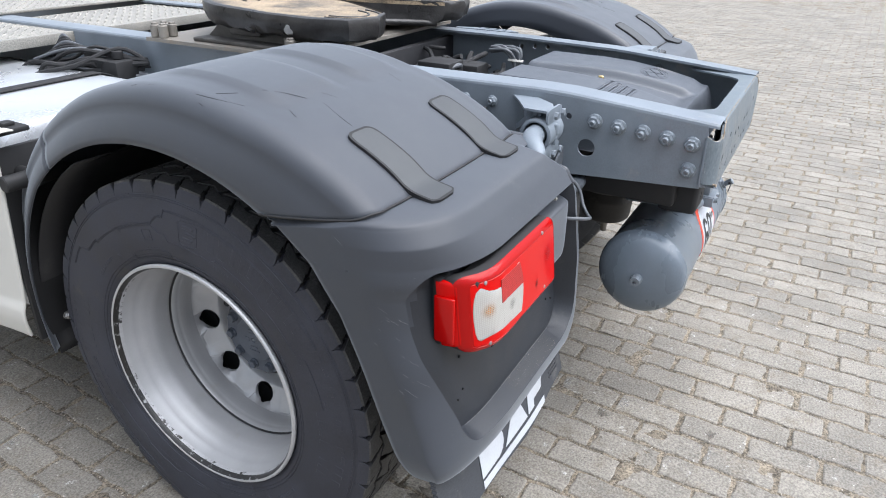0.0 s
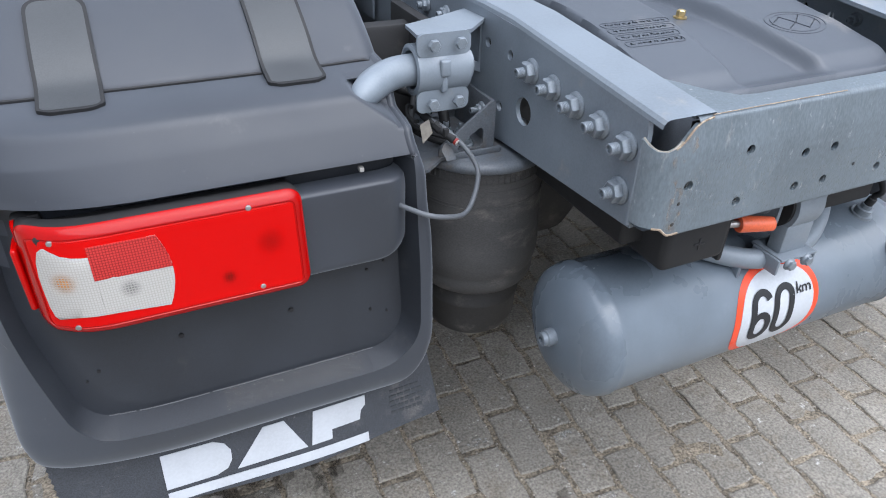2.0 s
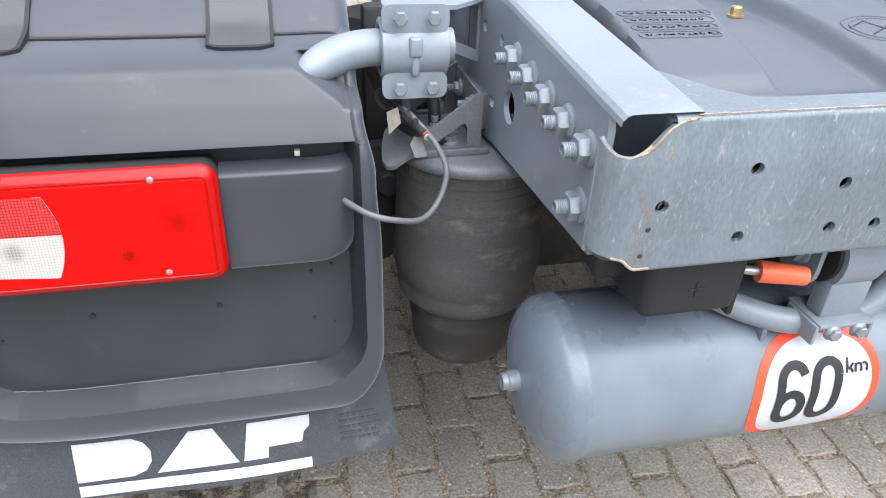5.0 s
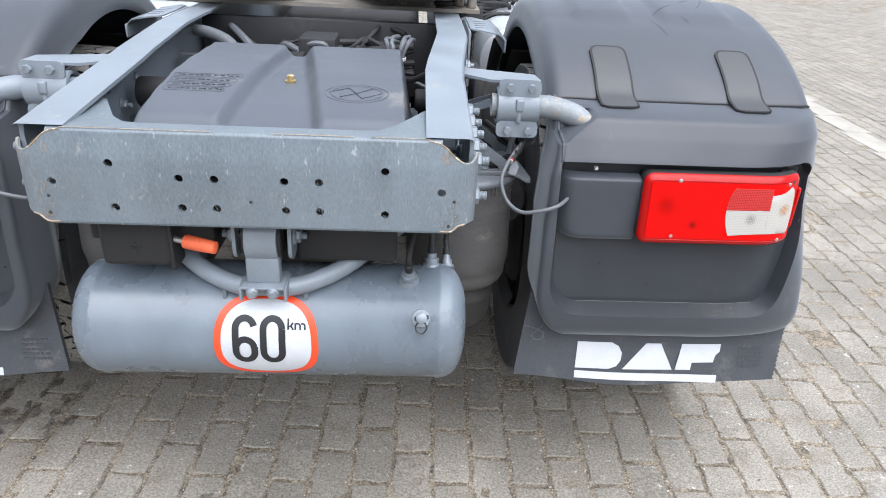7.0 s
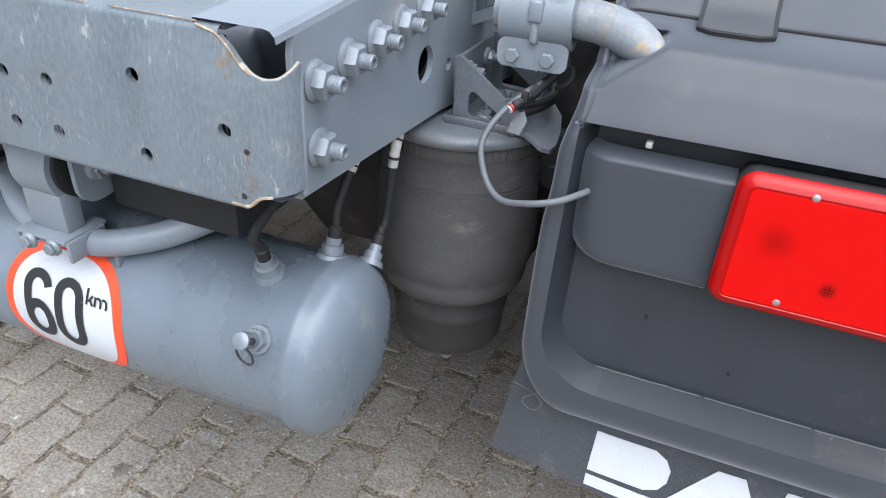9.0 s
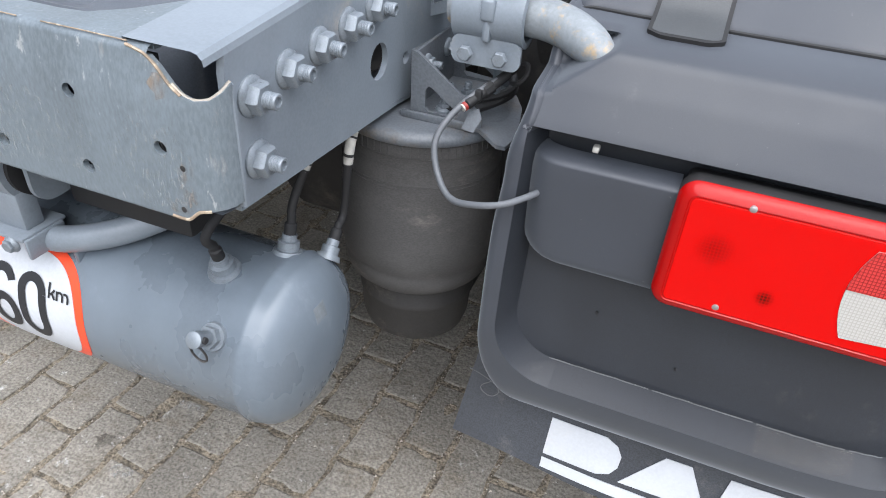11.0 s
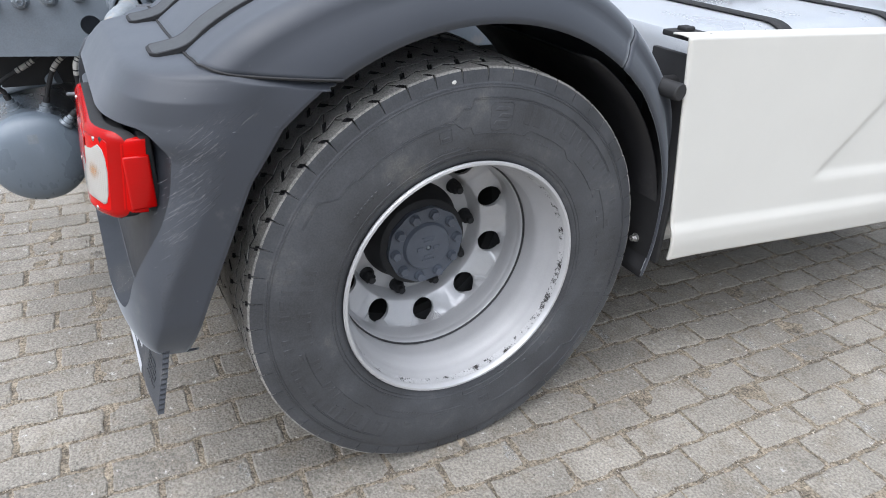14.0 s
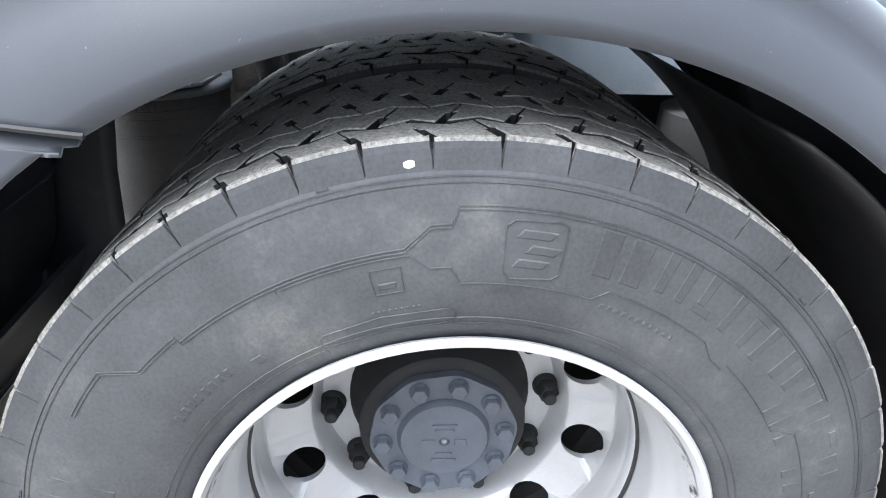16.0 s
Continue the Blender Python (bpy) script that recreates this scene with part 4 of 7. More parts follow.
def pocket(x, z):
    """0 on the rim, 1 on the sunken panel."""
    x0, x1 = PK_X0, pocket_x1(z)
    if z > PK_Z1:
        return 0.0
    r = PK_R if x < 0.9 else PK_RO
    d = x - x0 if x < 0.9 else x1 - x
    if z < PK_Z0 + r:
        d = r - math.hypot(max(r - d, 0.0), PK_Z0 + r - z)
    rise_z = z - PK_Z1 + PK_RT
    if x > 0.9 and rise_z > 0 and d < PK_RT:
        wall = PK_WALL - (PK_WALL - 0.005) * math.sin(math.atan2(rise_z, PK_RT - d))
        return min(1.0, max(0.0, (PK_RT - math.hypot(PK_RT - d, rise_z)) / wall))
    return min(1.0, max(0.0, min(d / PK_WALL, (PK_Z1 - z) / 0.005)))


def hollow(x, z):
    """The recess in the inner upper corner, where the fender tube goes in."""
    low = 0.991 + 0.74 * max(0.0, x - 0.618)
    return 0.06 * step(low - 0.007, low + 0.006, z) * step(0.696, 0.68, x) * step(1.05, 1.036, z)


def arch_y(z):
    return lerp([(0.5, 0.366), (0.52, 0.374), (0.617, 0.415), (0.688, 0.446), (0.764, 0.48), (0.853, 0.519), (0.902, 0.554), (0.946, 0.583), (0.985, 0.63), (1.017, 0.673)], z)


def panel_y(z):
    return lerp([(0.565, 0.305), (0.603, 0.306), (0.75, 0.33), (0.95, 0.347)], z)


def lower_by(s):
    """The fender of one side hangs a little lower."""
    return 0.022 if s < 0 else 0.0


def lower_fender(s):
    zs = [0.494, 0.4965, 0.5, 0.504, 0.509, 0.515, 0.522, 0.53, 0.541, 0.553, 0.565, 0.573] + [PK_Z0 + PK_WALL * k / 4 for k in range(4)] + [PK_Z0 + PK_WALL + (PK_R - PK_WALL) * (1 - math.cos(math.pi / 2 * k / 16)) for k in range(17)] + span(0.69, 0.895, 16) + [PK_Z1 - PK_RT + PK_RT * math.sin(math.pi / 2 * k / 10) for k in range(9)] + [0.9462, 0.949, PK_Z1, 0.953, 0.956, 0.96] + span(0.964, 1.05, 36) + [1.0535, 1.056, 1.0575]

    def face_xs(z):
        walls = [PK_WALL * k / 2 for k in range(3)]
        left = [pocket_side(z, d, False) for d in walls]
        right = [pocket_side(z, d, True) for d in reversed(walls)]
        a, b = left[-1], right[0]
        return span(inner_edge(z) + 0.014, left[0], 7)[:-1] + left + span(a, 0.724, 26)[1:] + span(0.73, 1.06, 22) + span(1.067, b, 12)[:-1] + right + span(right[-1], min(1.238, side_edge(z) - 0.006), 8)[1:]

    def row(z):
        y = rear_y(z)
        xi0 = inner_edge(z)
        out = []
        yin = y + 0.16 + hollow(xi0, z) * 0.6
        rc, ro = 0.014, 0.02
        xi, xo = inner_edge(z), side_edge(z)
        d, p = bend(z)
        ko = y + d
        for t in span(0, 1, 5):
            out.append((xi, yin + (y + rc + hollow(xi, z) - yin) * t))
        for a in span(0, 90, 6)[1:-1]:
            out.append((xi + rc * (1 - math.cos(radians(a))), y + rc * (1 - math.sin(radians(a))) + hollow(xi + rc * (1 - math.cos(radians(a))), z)))
        for x in face_xs(z):
            k = pocket(x, z)
            f = y + sweep(x, z)
            out.append((x, f + k * max(0.042, panel_y(z) + 0.5 * sweep(x, z) - f) + hollow(x, z)))
        xe = min(1.238, xo - 0.006)
        w0 = sweep(xe, z) / d
        for w in span(w0, 1, 12)[1:]:
            out.append((1.0 + (xo - 1.0) * (1 - (1 - w) ** p) ** (1 / p), y + d * w))
        ya = max(arch_y(min(z, 1.017)), ko + 0.015)
        for t in span(0, 1, 7)[1:]:
            out.append((xo + 0.004 * t, ko + (ya - ko) * t))
        # the outer shoulder dips below the seam of the upper fender
        top = []
        for x, yy in out:
            lim = lerp([(1.15, 1.06), (1.22, 1.05), (1.25, 1.042), (1.27, 1.024)], x) - 0.016 * step(0.5, 0.68, yy) * step(1.1, 1.25, x)
            top.append((x, min(yy, 0.684), min(z, lim)))
        return top
    rows = {z: row(z) for z in zs}
    n = len(rows[zs[0]])
    bm = sheet(lambda u, z: rows[z][u], range(n), zs)
    low = lower_by(s)
    for v in bm.verts:
        v.co.z -= low * step(0.78, 0.63, v.co.z)
    ob = part("lower_fender", flip(bm, s), M_PLASTIC, truck, "dark grey plastic rear fender with a lamp pocket", angle=38, solid=0.004)
    # pocket panel and ledge take a slightly darker grained plastic than the skin
    ob.data.materials.append(M_PLASTIC_PANEL)
    for f in ob.data.polygons:
        c = f.center
        if pocket(abs(c.x), c.z + low * step(0.76, 0.61, c.z)) > 0.04 and c.y < 0.4 and c.z < 0.94:
            f.material_index = 1
    # inner cover beside the lamp
    def pod(u, v):
        z = 0.756 + 0.164 * v
        f = v * 0.164
        rl, rt = max(0.0, 0.055 - f), max(0.0, f - 0.144)
        x0 = 0.612 + 0.055 - math.sqrt(max(0.0, 0.055 ** 2 - rl ** 2)) + 0.02 - math.sqrt(max(0.0, 0.02 ** 2 - rt ** 2))
        x = x0 + (0.798 - x0) * u
        e = min(x - x0, 0.045) / 0.045
        low = math.sqrt(max(0.0, 1 - (1 - min(1, f / 0.024)) ** 2))
        up = math.sqrt(max(0.0, 1 - (1 - min(1, (0.164 - f) / 0.009)) ** 2))
        left = math.sqrt(max(0.0, 1 - (1 - e) ** 2))
        return (x, 0.343 - 0.05 * left * (0.1 + 0.9 * low) * (0.3 + 0.7 * up), z)
    part("lamp_pod", flip(sheet(pod, [0, 0.002, 0.006, 0.014, 0.026, 0.042, 0.062, 0.085, 0.11, 0.14, 0.17, 0.2] + span(0.26, 1, 10), span(0, 0.32, 14) + span(0.4, 0.94, 6) + [0.952, 0.962, 0.972, 0.981, 0.989, 0.995, 1.0]), s), M_PLASTIC, ob, "smooth grey cover beside the tail lamp")
    part("clip", flip(block(0.69, 0.698, 0.308, 0.32, 0.93, 0.938, 0.002), s), M_SLEEVE, ob, "pale plastic clip")
    # sandy dust caught along the crease and on the ledge
    deep = lambda x, z: rear_y(z) + sweep(x, z) + max(0.042, panel_y(z) + 0.5 * sweep(x, z) - rear_y(z) - sweep(x, z))
    zc = PK_Z0 + PK_WALL
    rng = random.Random(8)
    for x0, x1 in ((0.69, 0.835), (0.84, 0.975), (0.98, 1.09), (1.095, 1.135)):
        line = [(x, deep(x, zc) - 0.0006, zc + 0.0006 - low + rng.uniform(-0.0004, 0.0004)) for x in span(x0, x1, 9)]
        part("dust_line", flip(hose(line, 0.0009, 5, 3), s), M_SCUFF, ob, "sandy dust in the crease")
    ledge = lambda x, t: (x, rear_y(PK_Z0) + sweep(x, PK_Z0) + 0.004 + (deep(x, zc) - rear_y(PK_Z0) - sweep(x, PK_Z0) - 0.006) * t, PK_Z0 + 0.0032 + (PK_WALL - 0.003) * t - low + 0.0006)
    for x0, x1 in ((0.72, 0.96),) if s < 0 else ((0.98, 1.1),):
        part("dust", flip(sheet(lambda u, v: ledge(x0 + (x1 - x0) * u, v), span(0, 1, 12), span(0, 1, 3)), s), M_DUST, ob, "thin pale dust on the ledge")
    # small drilled holes as dark plugs
    for x, z, r in ((1.002, 0.693, 0.004), (0.826, 0.691, 0.004), (0.688, 0.733, 0.0026), (0.657, 0.743, 0.002), (0.688, 0.654, 0.0026), (0.658, 0.643, 0.002), (1.127, 0.734, 0.003), (1.13, 0.66, 0.0026), (1.15, 0.645, 0.002)) if s < 0 else ((0.74, 0.69, 0.002), (0.86, 0.64, 0.002)):
        y = deep(x, min(z + low * step(0.76, 0.61, z), 0.94))
        part("plug", flip(turned([(0.003, 0), (0.003, r), (-0.004, r), (-0.004, 0)], along((x, y, z), (x, y - 1, z)), 12), s), M_BLACK, ob)
    return ob


def tail_lamp(s):
    lamp = part("tail_lamp", flip(block(0.803, 1.15, 0.292, 0.34, 0.788, 0.93, 0.008, 3), s), M_BLACK, truck, "black housing of a red tail lamp")

    def face_y(z):
        return 0.2725 - 0.0 + (z - 0.925) * 0.107

    def corner(x):
        return 0.05 * max(0.0, (x - 1.06) / 0.116) ** 2.8

    base = dense(rounded(0.797, 1.1745, 0.775, 0.938, 0.022, 7), 0.02)

    def ring(pts, back):
        return [(x, face_y(z) + corner(x) + back, z) for x, z in pts]
    bm = bmesh.new()
    loops = [[bm.verts.new(p) for p in ring(shrink(base, d), back)] for d, back in ((0.0, 0.034), (0.0, 0.0125), (0.001, 0.009), (0.0035, 0.0055), (0.007, 0.0028), (0.0105, 0.001), (0.0128, 0.0002), (0.0138, 0.0013), (0.0152, 0.0013), (0.016, 0.0))]
    n = len(base)
    for a, b in zip(loops[1:], loops[2:]):
        for k in range(n):
            bm.faces.new([a[k], a[(k + 1) % n], b[(k + 1) % n], b[k]])
    bmesh.ops.delete(bm, geom=loops[0], context="VERTS")
    wall = bmesh.new()
    rims = [[wall.verts.new(p) for p in ring(base, back)] for back in (0.034, 0.0125)]
    for k in range(n):
        wall.faces.new([rims[0][k], rims[0][(k + 1) % n], rims[1][(k + 1) % n], rims[1][k]])
    part("lens_wall", flip(wall, s), M_BLACK, lamp, "black side wall behind the lens rim")
    cells = [(x, z) for x in span(0.815, 1.17, 30) for z in span(0.797, 0.918, 6)]
    part("lens_rim", flip(bm, s), M_REDRIM, lamp, "glossy rounded rim of the lens")
    shell = plate(shrink(base, 0.016), (), 0.0, lambda u, v, w: (u, face_y(v) + corner(u), v), cells)
    vs = span(0, 0.1, 8) + span(0.12, 0.88, 12) + span(0.9, 1, 8)

    def side(u, v):
        z = 0.786 + 0.143 * v
        ez = min(min(v, 1 - v) * 0.143, 0.012) / 0.012
        k = math.sqrt(max(0, 1 - (1 - ez) ** 2))
        return (1.172 + 0.0085 * math.sin(u * math.pi / 2) * (0.3 + 0.7 * k), face_y(z) + corner(1.175) + 0.003 + 0.03 * (1 - k) * (1 - u) + 0.04 * u, z)
    wrap = sheet(side, span(0, 1, 8), vs)
    part("side_gasket", flip(block(1.14, 1.1785, 0.352, 0.374, 0.785, 0.932, 0.006), s), M_BLACK, lamp, "dark gasket behind the lens")
    part("side_reflector", flip(block(1.176, 1.185, 0.322, 0.366, 0.797, 0.898, 0.0042, 3), s), M_REDSIDE, lamp, "proud red side reflector")
    red = part("red_lens", flip(join(shell, wrap), s), M_RED, lamp, "glossy red lens")

    def patch(outline, mat, name, up, label):
        extra = [(x, z) for x in span(0.8, 1.18, 40) for z in span(0.79, 0.93, 8)]
        return part(name, flip(plate(outline, (), 0.0015, lambda u, v, w: (u, face_y(v) + corner(u) - up - w, v), extra), s), mat, lamp, label)
    # pale window: an upright rounded shape, its upper inner corner is ribbed red
    bow = lambda z, k: k * (1 - ((z - 0.857) / 0.056) ** 2)
    zz = span(0.802, 0.912, 10)
    win = [(1.147, 0.802), (1.152, 0.806), (1.155, 0.82), (1.1565, 0.845), (1.1565, 0.868), (1.154, 0.89), (1.149, 0.906), (1.142, 0.912)] + [(1.004 - bow(z, 0.014), z) for z in reversed(zz)]
    patch(win, M_CLEAR, "clear_lens", 0.0014, "frosted clear window")
    zt = span(0.862, 0.912, 5)
    patch([(1.09, z) for z in zt] + [(1.004 - bow(z, 0.014), z) for z in reversed(zt)], M_REDGRID, "ribbed_lens", 0.0022, "ribbed pale red window")
    patch(circle(1.128, 0.862, 0.02, 18), M_BULB, "bulb_spot", 0.0028, "amber bulb glimpsed behind the lens")
    patch(circle(1.049, 0.842, 0.018, 18), M_BULBGREY, "bulb_spot", 0.0027, "bulb glimpsed behind the lens")
    patch(circle(0.918, 0.825, 0.013, 18), M_BULBDARK, "bulb_spot", 0.001, "dark bulb behind red lens")
    patch(circle(0.852, 0.868, 0.026, 18), M_BULBRED, "bulb_spot", 0.0008, "dark ribbed spot on red lens")
    patch([(1.088, z) for z in span(0.805, 0.862, 4)] + [(1.0865, z) for z in span(0.862, 0.805, 4)], M_BULBGREY, "lens_joint", 0.0023, "joint between the pale windows")
    for x, z in ((0.876, 0.925), (1.13, 0.92), (0.873, 0.7965), (1.127, 0.79)):
        c = (x, face_y(z) + corner(x), z)
        part("screw", flip(turned([(-0.004, 0), (-0.004, 0.0042), (0.0004, 0.0042), (0.0012, 0.003), (0.0012, 0.0)], along(c, (c[0], c[1] - 1, c[2])), 14), s), M_STEEL, lamp, "steel lens screw")
    return lamp


def mudflap(s):
    def place(u, v, w):
        b = 0.012 * ((u - 0.9) / 0.35) ** 2
        return (u, lerp([(0.36, 0.279), (0.47, 0.303), (0.62, 0.33)], v) + b + 0.0015 * math.sin(u * 21) * step(0.46, 0.36, v) - w, v - 0.7 * lower_by(s))
    bottom = [(x, 0.364 + 0.012 * ((x - 0.9) / 0.34) ** 2 + 0.004 * math.sin(x * 13)) for x in span(0.556, 1.243, 24)]
    side_r = [(1.243 - 0.004 * (k % 2) + 0.012 * k / 32, 0.376 + 0.2 * k / 32) for k in range(1, 32)]
    outline = bottom + side_r + [(1.258, 0.6), (0.585, 0.6)]
    extra = [(x, z) for x in span(0.58, 1.22, 44) for z in span(0.38, 0.58, 14)]
    flap = part("mudflap", flip(plate(outline, (), 0.012, place, extra), s), M_FLAP, truck, "grey-black rubber mudflap with white emblem shapes")

    def mark(pts, name, mat=M_WHITEFILM, up=0.0022):
        ex = [(x, z) for x in span(0.6, 1.2, 40) for z in span(0.37, 0.5, 10)]
        part(name, flip(plate(dense(pts, 0.02), (), 0.001, lambda u, v, w: place(u, v, w + up), ex), s), mat, flap, "white film" if mat is M_WHITEFILM else "")
    lo, hi = (0.404, 0.474)
    mir = (lambda pts: pts) if s > 0 else (lambda pts: [(1.796 - x, z) for x, z in pts])
    mark(mir([(0.712, lo), (0.798, lo), (0.818, lo + 0.008), (0.828, lo + 0.024), (0.829, hi - 0.026), (0.82, hi - 0.01), (0.802, hi), (0.714, hi)]), "emblem_block")
    mark(mir([(0.834, lo), (0.964, lo), (0.928, hi), (0.89, hi)]), "emblem_block")
    mark(mir([(0.972, lo), (1.012, lo), (1.014, lo + 0.02), (1.07, lo + 0.021), (1.074, lo + 0.04), (1.084, lo + 0.05), (1.085, hi), (0.983, hi)]), "emblem_block")
    mark(mir([(0.712, 0.377), (1.084, 0.37), (1.084, 0.39), (0.712, 0.396)]), "emblem_bar")
    if s > 0:
        part("chalk_mark", hose([place(u, v, 0.0126) for u, v in [(0.57, 0.517), (0.598, 0.511), (0.617, 0.503), (0.624, 0.492), (0.613, 0.48), (0.598, 0.483), (0.594, 0.493), (0.61, 0.508), (0.621, 0.52)]], 0.0007, 5, 5), M_SCUFF, flap, "looped pale chalk mark")
    rng = random.Random(4)
    for r in range(5):
        x = 1.135
        while x < 1.195:
            w = rng.uniform(0.006, 0.014)
            mark(mir([(x, 0.458 - r * 0.012), (x + w, 0.458 - r * 0.012), (x + w, 0.464 - r * 0.012), (x, 0.464 - r * 0.012)]), "print_bar", M_PRINT, 0.0018)
            x += w + 0.003
    return flap


def side_surface(y, z):
    """x of the rear fender's outer skin."""
    d, p = bend(z)
    w = (y - rear_y(z)) / d
    xo = side_edge(z)
    if w < 1:
        return 1.0 + (xo - 1.0) * (1 - (1 - max(0.0, w)) ** p) ** (1 / p)
    return xo + 0.004 * min(1.0, (w - 1) * d / 0.08)


def scratch(s, owner, line, r, mat, name="scratch"):
    """A fine line on the upper fender along (v, degrees) points."""
    part(name, flip(hose([fender_point(v, d, 0.0002) for v, d in line], r, 5, 4), s), mat, owner)


def wear_marks(s, up, low):
    rng = random.Random(31 if s > 0 else 32)
    for line in (((0.63, 105.5), (0.6, 108), (0.575, 110.5)), ((0.73, 99), (0.715, 103), (0.69, 107)), ((0.69, 101), (0.66, 103)), ((0.64, 112), (0.65, 114)), ((0.56, 113), (0.575, 117), (0.58, 120)), ((0.765, 101), (0.77, 102))):
        scratch(s, up, [(v + (0 if s < 0 else -0.12), d - (0 if s < 0 else 4)) for v, d in line], 0.0005, M_LINER)
    for k in range(8):
        v, d = rng.uniform(0.3, 0.76), rng.uniform(80, 122)
        scratch(s, up, [(v, d), (v + rng.uniform(-0.015, 0.015), d + rng.uniform(1, 4))], 0.0003, M_SCUFF)
    for k in range(110 if s > 0 else 14):
        z = min(1.0, max(0.68, rng.gauss(0.86, 0.06)))
        y = rear_y(z) + bend(z)[0] * rng.gauss(0.75, 0.11)
        ln = 0.006 + 0.03 * rng.random() ** 2
        line = [(y + ln * 0.8 * t, z + ln * 0.6 * t) for t in (0, 0.5, 1)]
        if line[2][0] > arch_y(z) - 0.015 or y < rear_y(z) + 0.03:
            continue
        part("scuff", flip(hose([(side_surface(a, b) - 0.00005, a, b) for a, b in line], rng.uniform(0.0002, 0.0004), 4, 2), s), M_SCUFF, low)
    if s > 0:
        # smeared fine scratches round the outer corner
        for z0, z1, w0, w1 in ((0.8, 0.99, 0.62, 1.02), (0.69, 0.8, 0.7, 0.98), (0.62, 0.7, 0.82, 1.0)):
            def skin(u, v):
                z = z0 + (z1 - z0) * v
                edge = 0.12 * math.sin(v * math.pi) * (1 - 2 * u)
                w = w0 + (w1 - w0) * u - edge * 0.4 + 0.25 * (0.5 - v) * (z1 < 0.9)
                y = rear_y(z) + bend(z)[0] * w
                return (side_surface(y, z) + 0.0006, y - 0.0002, z)
            part("smear", flip(sheet(skin, span(0, 1, 10), span(0, 1, 14)), s), M_SMEAR, low, "smear of fine pale scratches")


for s in SIDES:
    up_f = upper_fender(s)
    front_guard(s)
    low_f = lower_fender(s)
    wear_marks(s, up_f, low_f)
    tail_lamp(s)
    mudflap(s)


# ---- air tank
TK_Y, TK_Z, TK_R = 0.1513, 0.627, 0.1225


def dome_x(r):
    """x of the tank's domed end at the distance r from its axis."""
    return 0.3575 + 0.049 * math.sqrt(1 - (r / TK_R) ** (2 / 0.72))


def air_tank():
    prof = [(-0.4065, 0)]
    for a in span(0, 90, 12)[1:]:
        prof.append((-0.3575 - 0.049 * math.cos(radians(a)), TK_R * math.sin(radians(a)) ** 0.72))
    prof += [(-0.351, TK_R + 0.0018), (-0.346, TK_R + 0.003), (-0.341, TK_R)]
    prof += [(0.341, TK_R), (0.346, TK_R + 0.003), (0.351, TK_R + 0.0018)]
    for a in span(90, 0, 12)[:-1]:
        prof.append((0.3575 + 0.049 * math.cos(radians(a)), TK_R * math.sin(radians(a)) ** 0.72))
    prof.append((0.4065, 0))
    tank = part("air_tank", turned(prof, Matrix.Translation((0, TK_Y, TK_Z)), 96), M_TANK, truck, "grey painted cylindrical steel air tank", angle=50)
    part("end_boss", join(turned([(0, 0), (0, 0.016), (0.018, 0.016), (0.02, 0.013), (0.028, 0.013), (0.028, 0.006), (0.02, 0.006), (0.02, 0)], along((-0.4035, TK_Y, TK_Z), (-1, TK_Y, TK_Z)), 20)), M_BOLT, tank, "threaded end boss")
    d = Vector((0, -0.832, 0.555))
    c = Vector((0.308, TK_Y, TK_Z)) + d * (TK_R - 0.004)
    valve = part("drain_valve", join(turned([(0, 0), (0, 0.02), (0.008, 0.018), (0.008, 0)], along(c, c + d), 24), turned([(0.007, 0), (0.007, 0.0145), (0.017, 0.0145), (0.017, 0)], along(c, c + d), 6), turned([(0.016, 0), (0.016, 0.0095), (0.032, 0.0095), (0.034, 0.011), (0.044, 0.011), (0.046, 0.008), (0.046, 0)], along(c, c + d), 16)), M_BOLT, tank, "steel drain valve with a pull ring")
    part("valve_handle", join(rod(c + d * 0.036 + Vector((-0.013, 0, -0.002)), c + d * 0.036 + Vector((0.014, 0, 0.003)), 0.0045, 12, 0.001)), M_DARKSTEEL, valve, "dark valve lever")
    ring_c = c + d * 0.034 + Vector((0, -0.004, -0.02))
    part("pull_ring", hose([ring_c + Vector((0.011 * math.sin(a), -0.003 * math.cos(a), 0.016 * math.cos(a))) for a in span(0, 2 * math.pi, 16)], 0.0015, 6, 2), M_DARKSTEEL, valve, "dark wire pull ring")
    for x, y, r in ((0.281, 0.118, 0.016), (0.33, 0.19, 0.015), (0.365, 0.235, 0.013)):
        n = Vector((0, y - TK_Y, math.sqrt(TK_R ** 2 - (y - TK_Y) ** 2))).normalized()
        b = Vector((x, TK_Y, TK_Z)) + n * (TK_R - 0.004)
        port = part("port", join(turned([(0, 0), (0, r * 1.45), (0.008, r * 1.3), (0.008, 0)], along(b, b + n), 20), turned([(0.007, 0), (0.007, r), (0.02, r), (0.021, r * 0.7), (0.03, r * 0.7), (0.03, 0)], along(b, b + n), 16)), M_BOLT, tank, "hose port on the tank")
        part("fitting", turned([(0.028, 0), (0.028, 0.0085), (0.045, 0.0085), (0.047, 0.006), (0.055, 0.006), (0.055, 0)], along(b, b + n), 14), M_BLACK, port, "black plastic hose fitting")
    part("sticker", plate([(-0.012, -0.012), (0.012, -0.012), (0.012, 0.012), (-0.012, 0.012)], (), 0.001, lambda u, v, w: (dome_x(math.hypot(u - 0.001, 0.066 + v)) + 0.0006 + w, TK_Y - 0.001 + u, TK_Z + 0.066 + v), [(x, z) for x in span(-0.009, 0.009, 4) for z in span(-0.009, 0.009, 4)]), M_STICKER, tank, "small faded sticker")

    # round speed sign bent on to the tank: (x, arc length from the tank's rear)
    def bend(u, v, w):
        a = v / TK_R + radians(8.9)
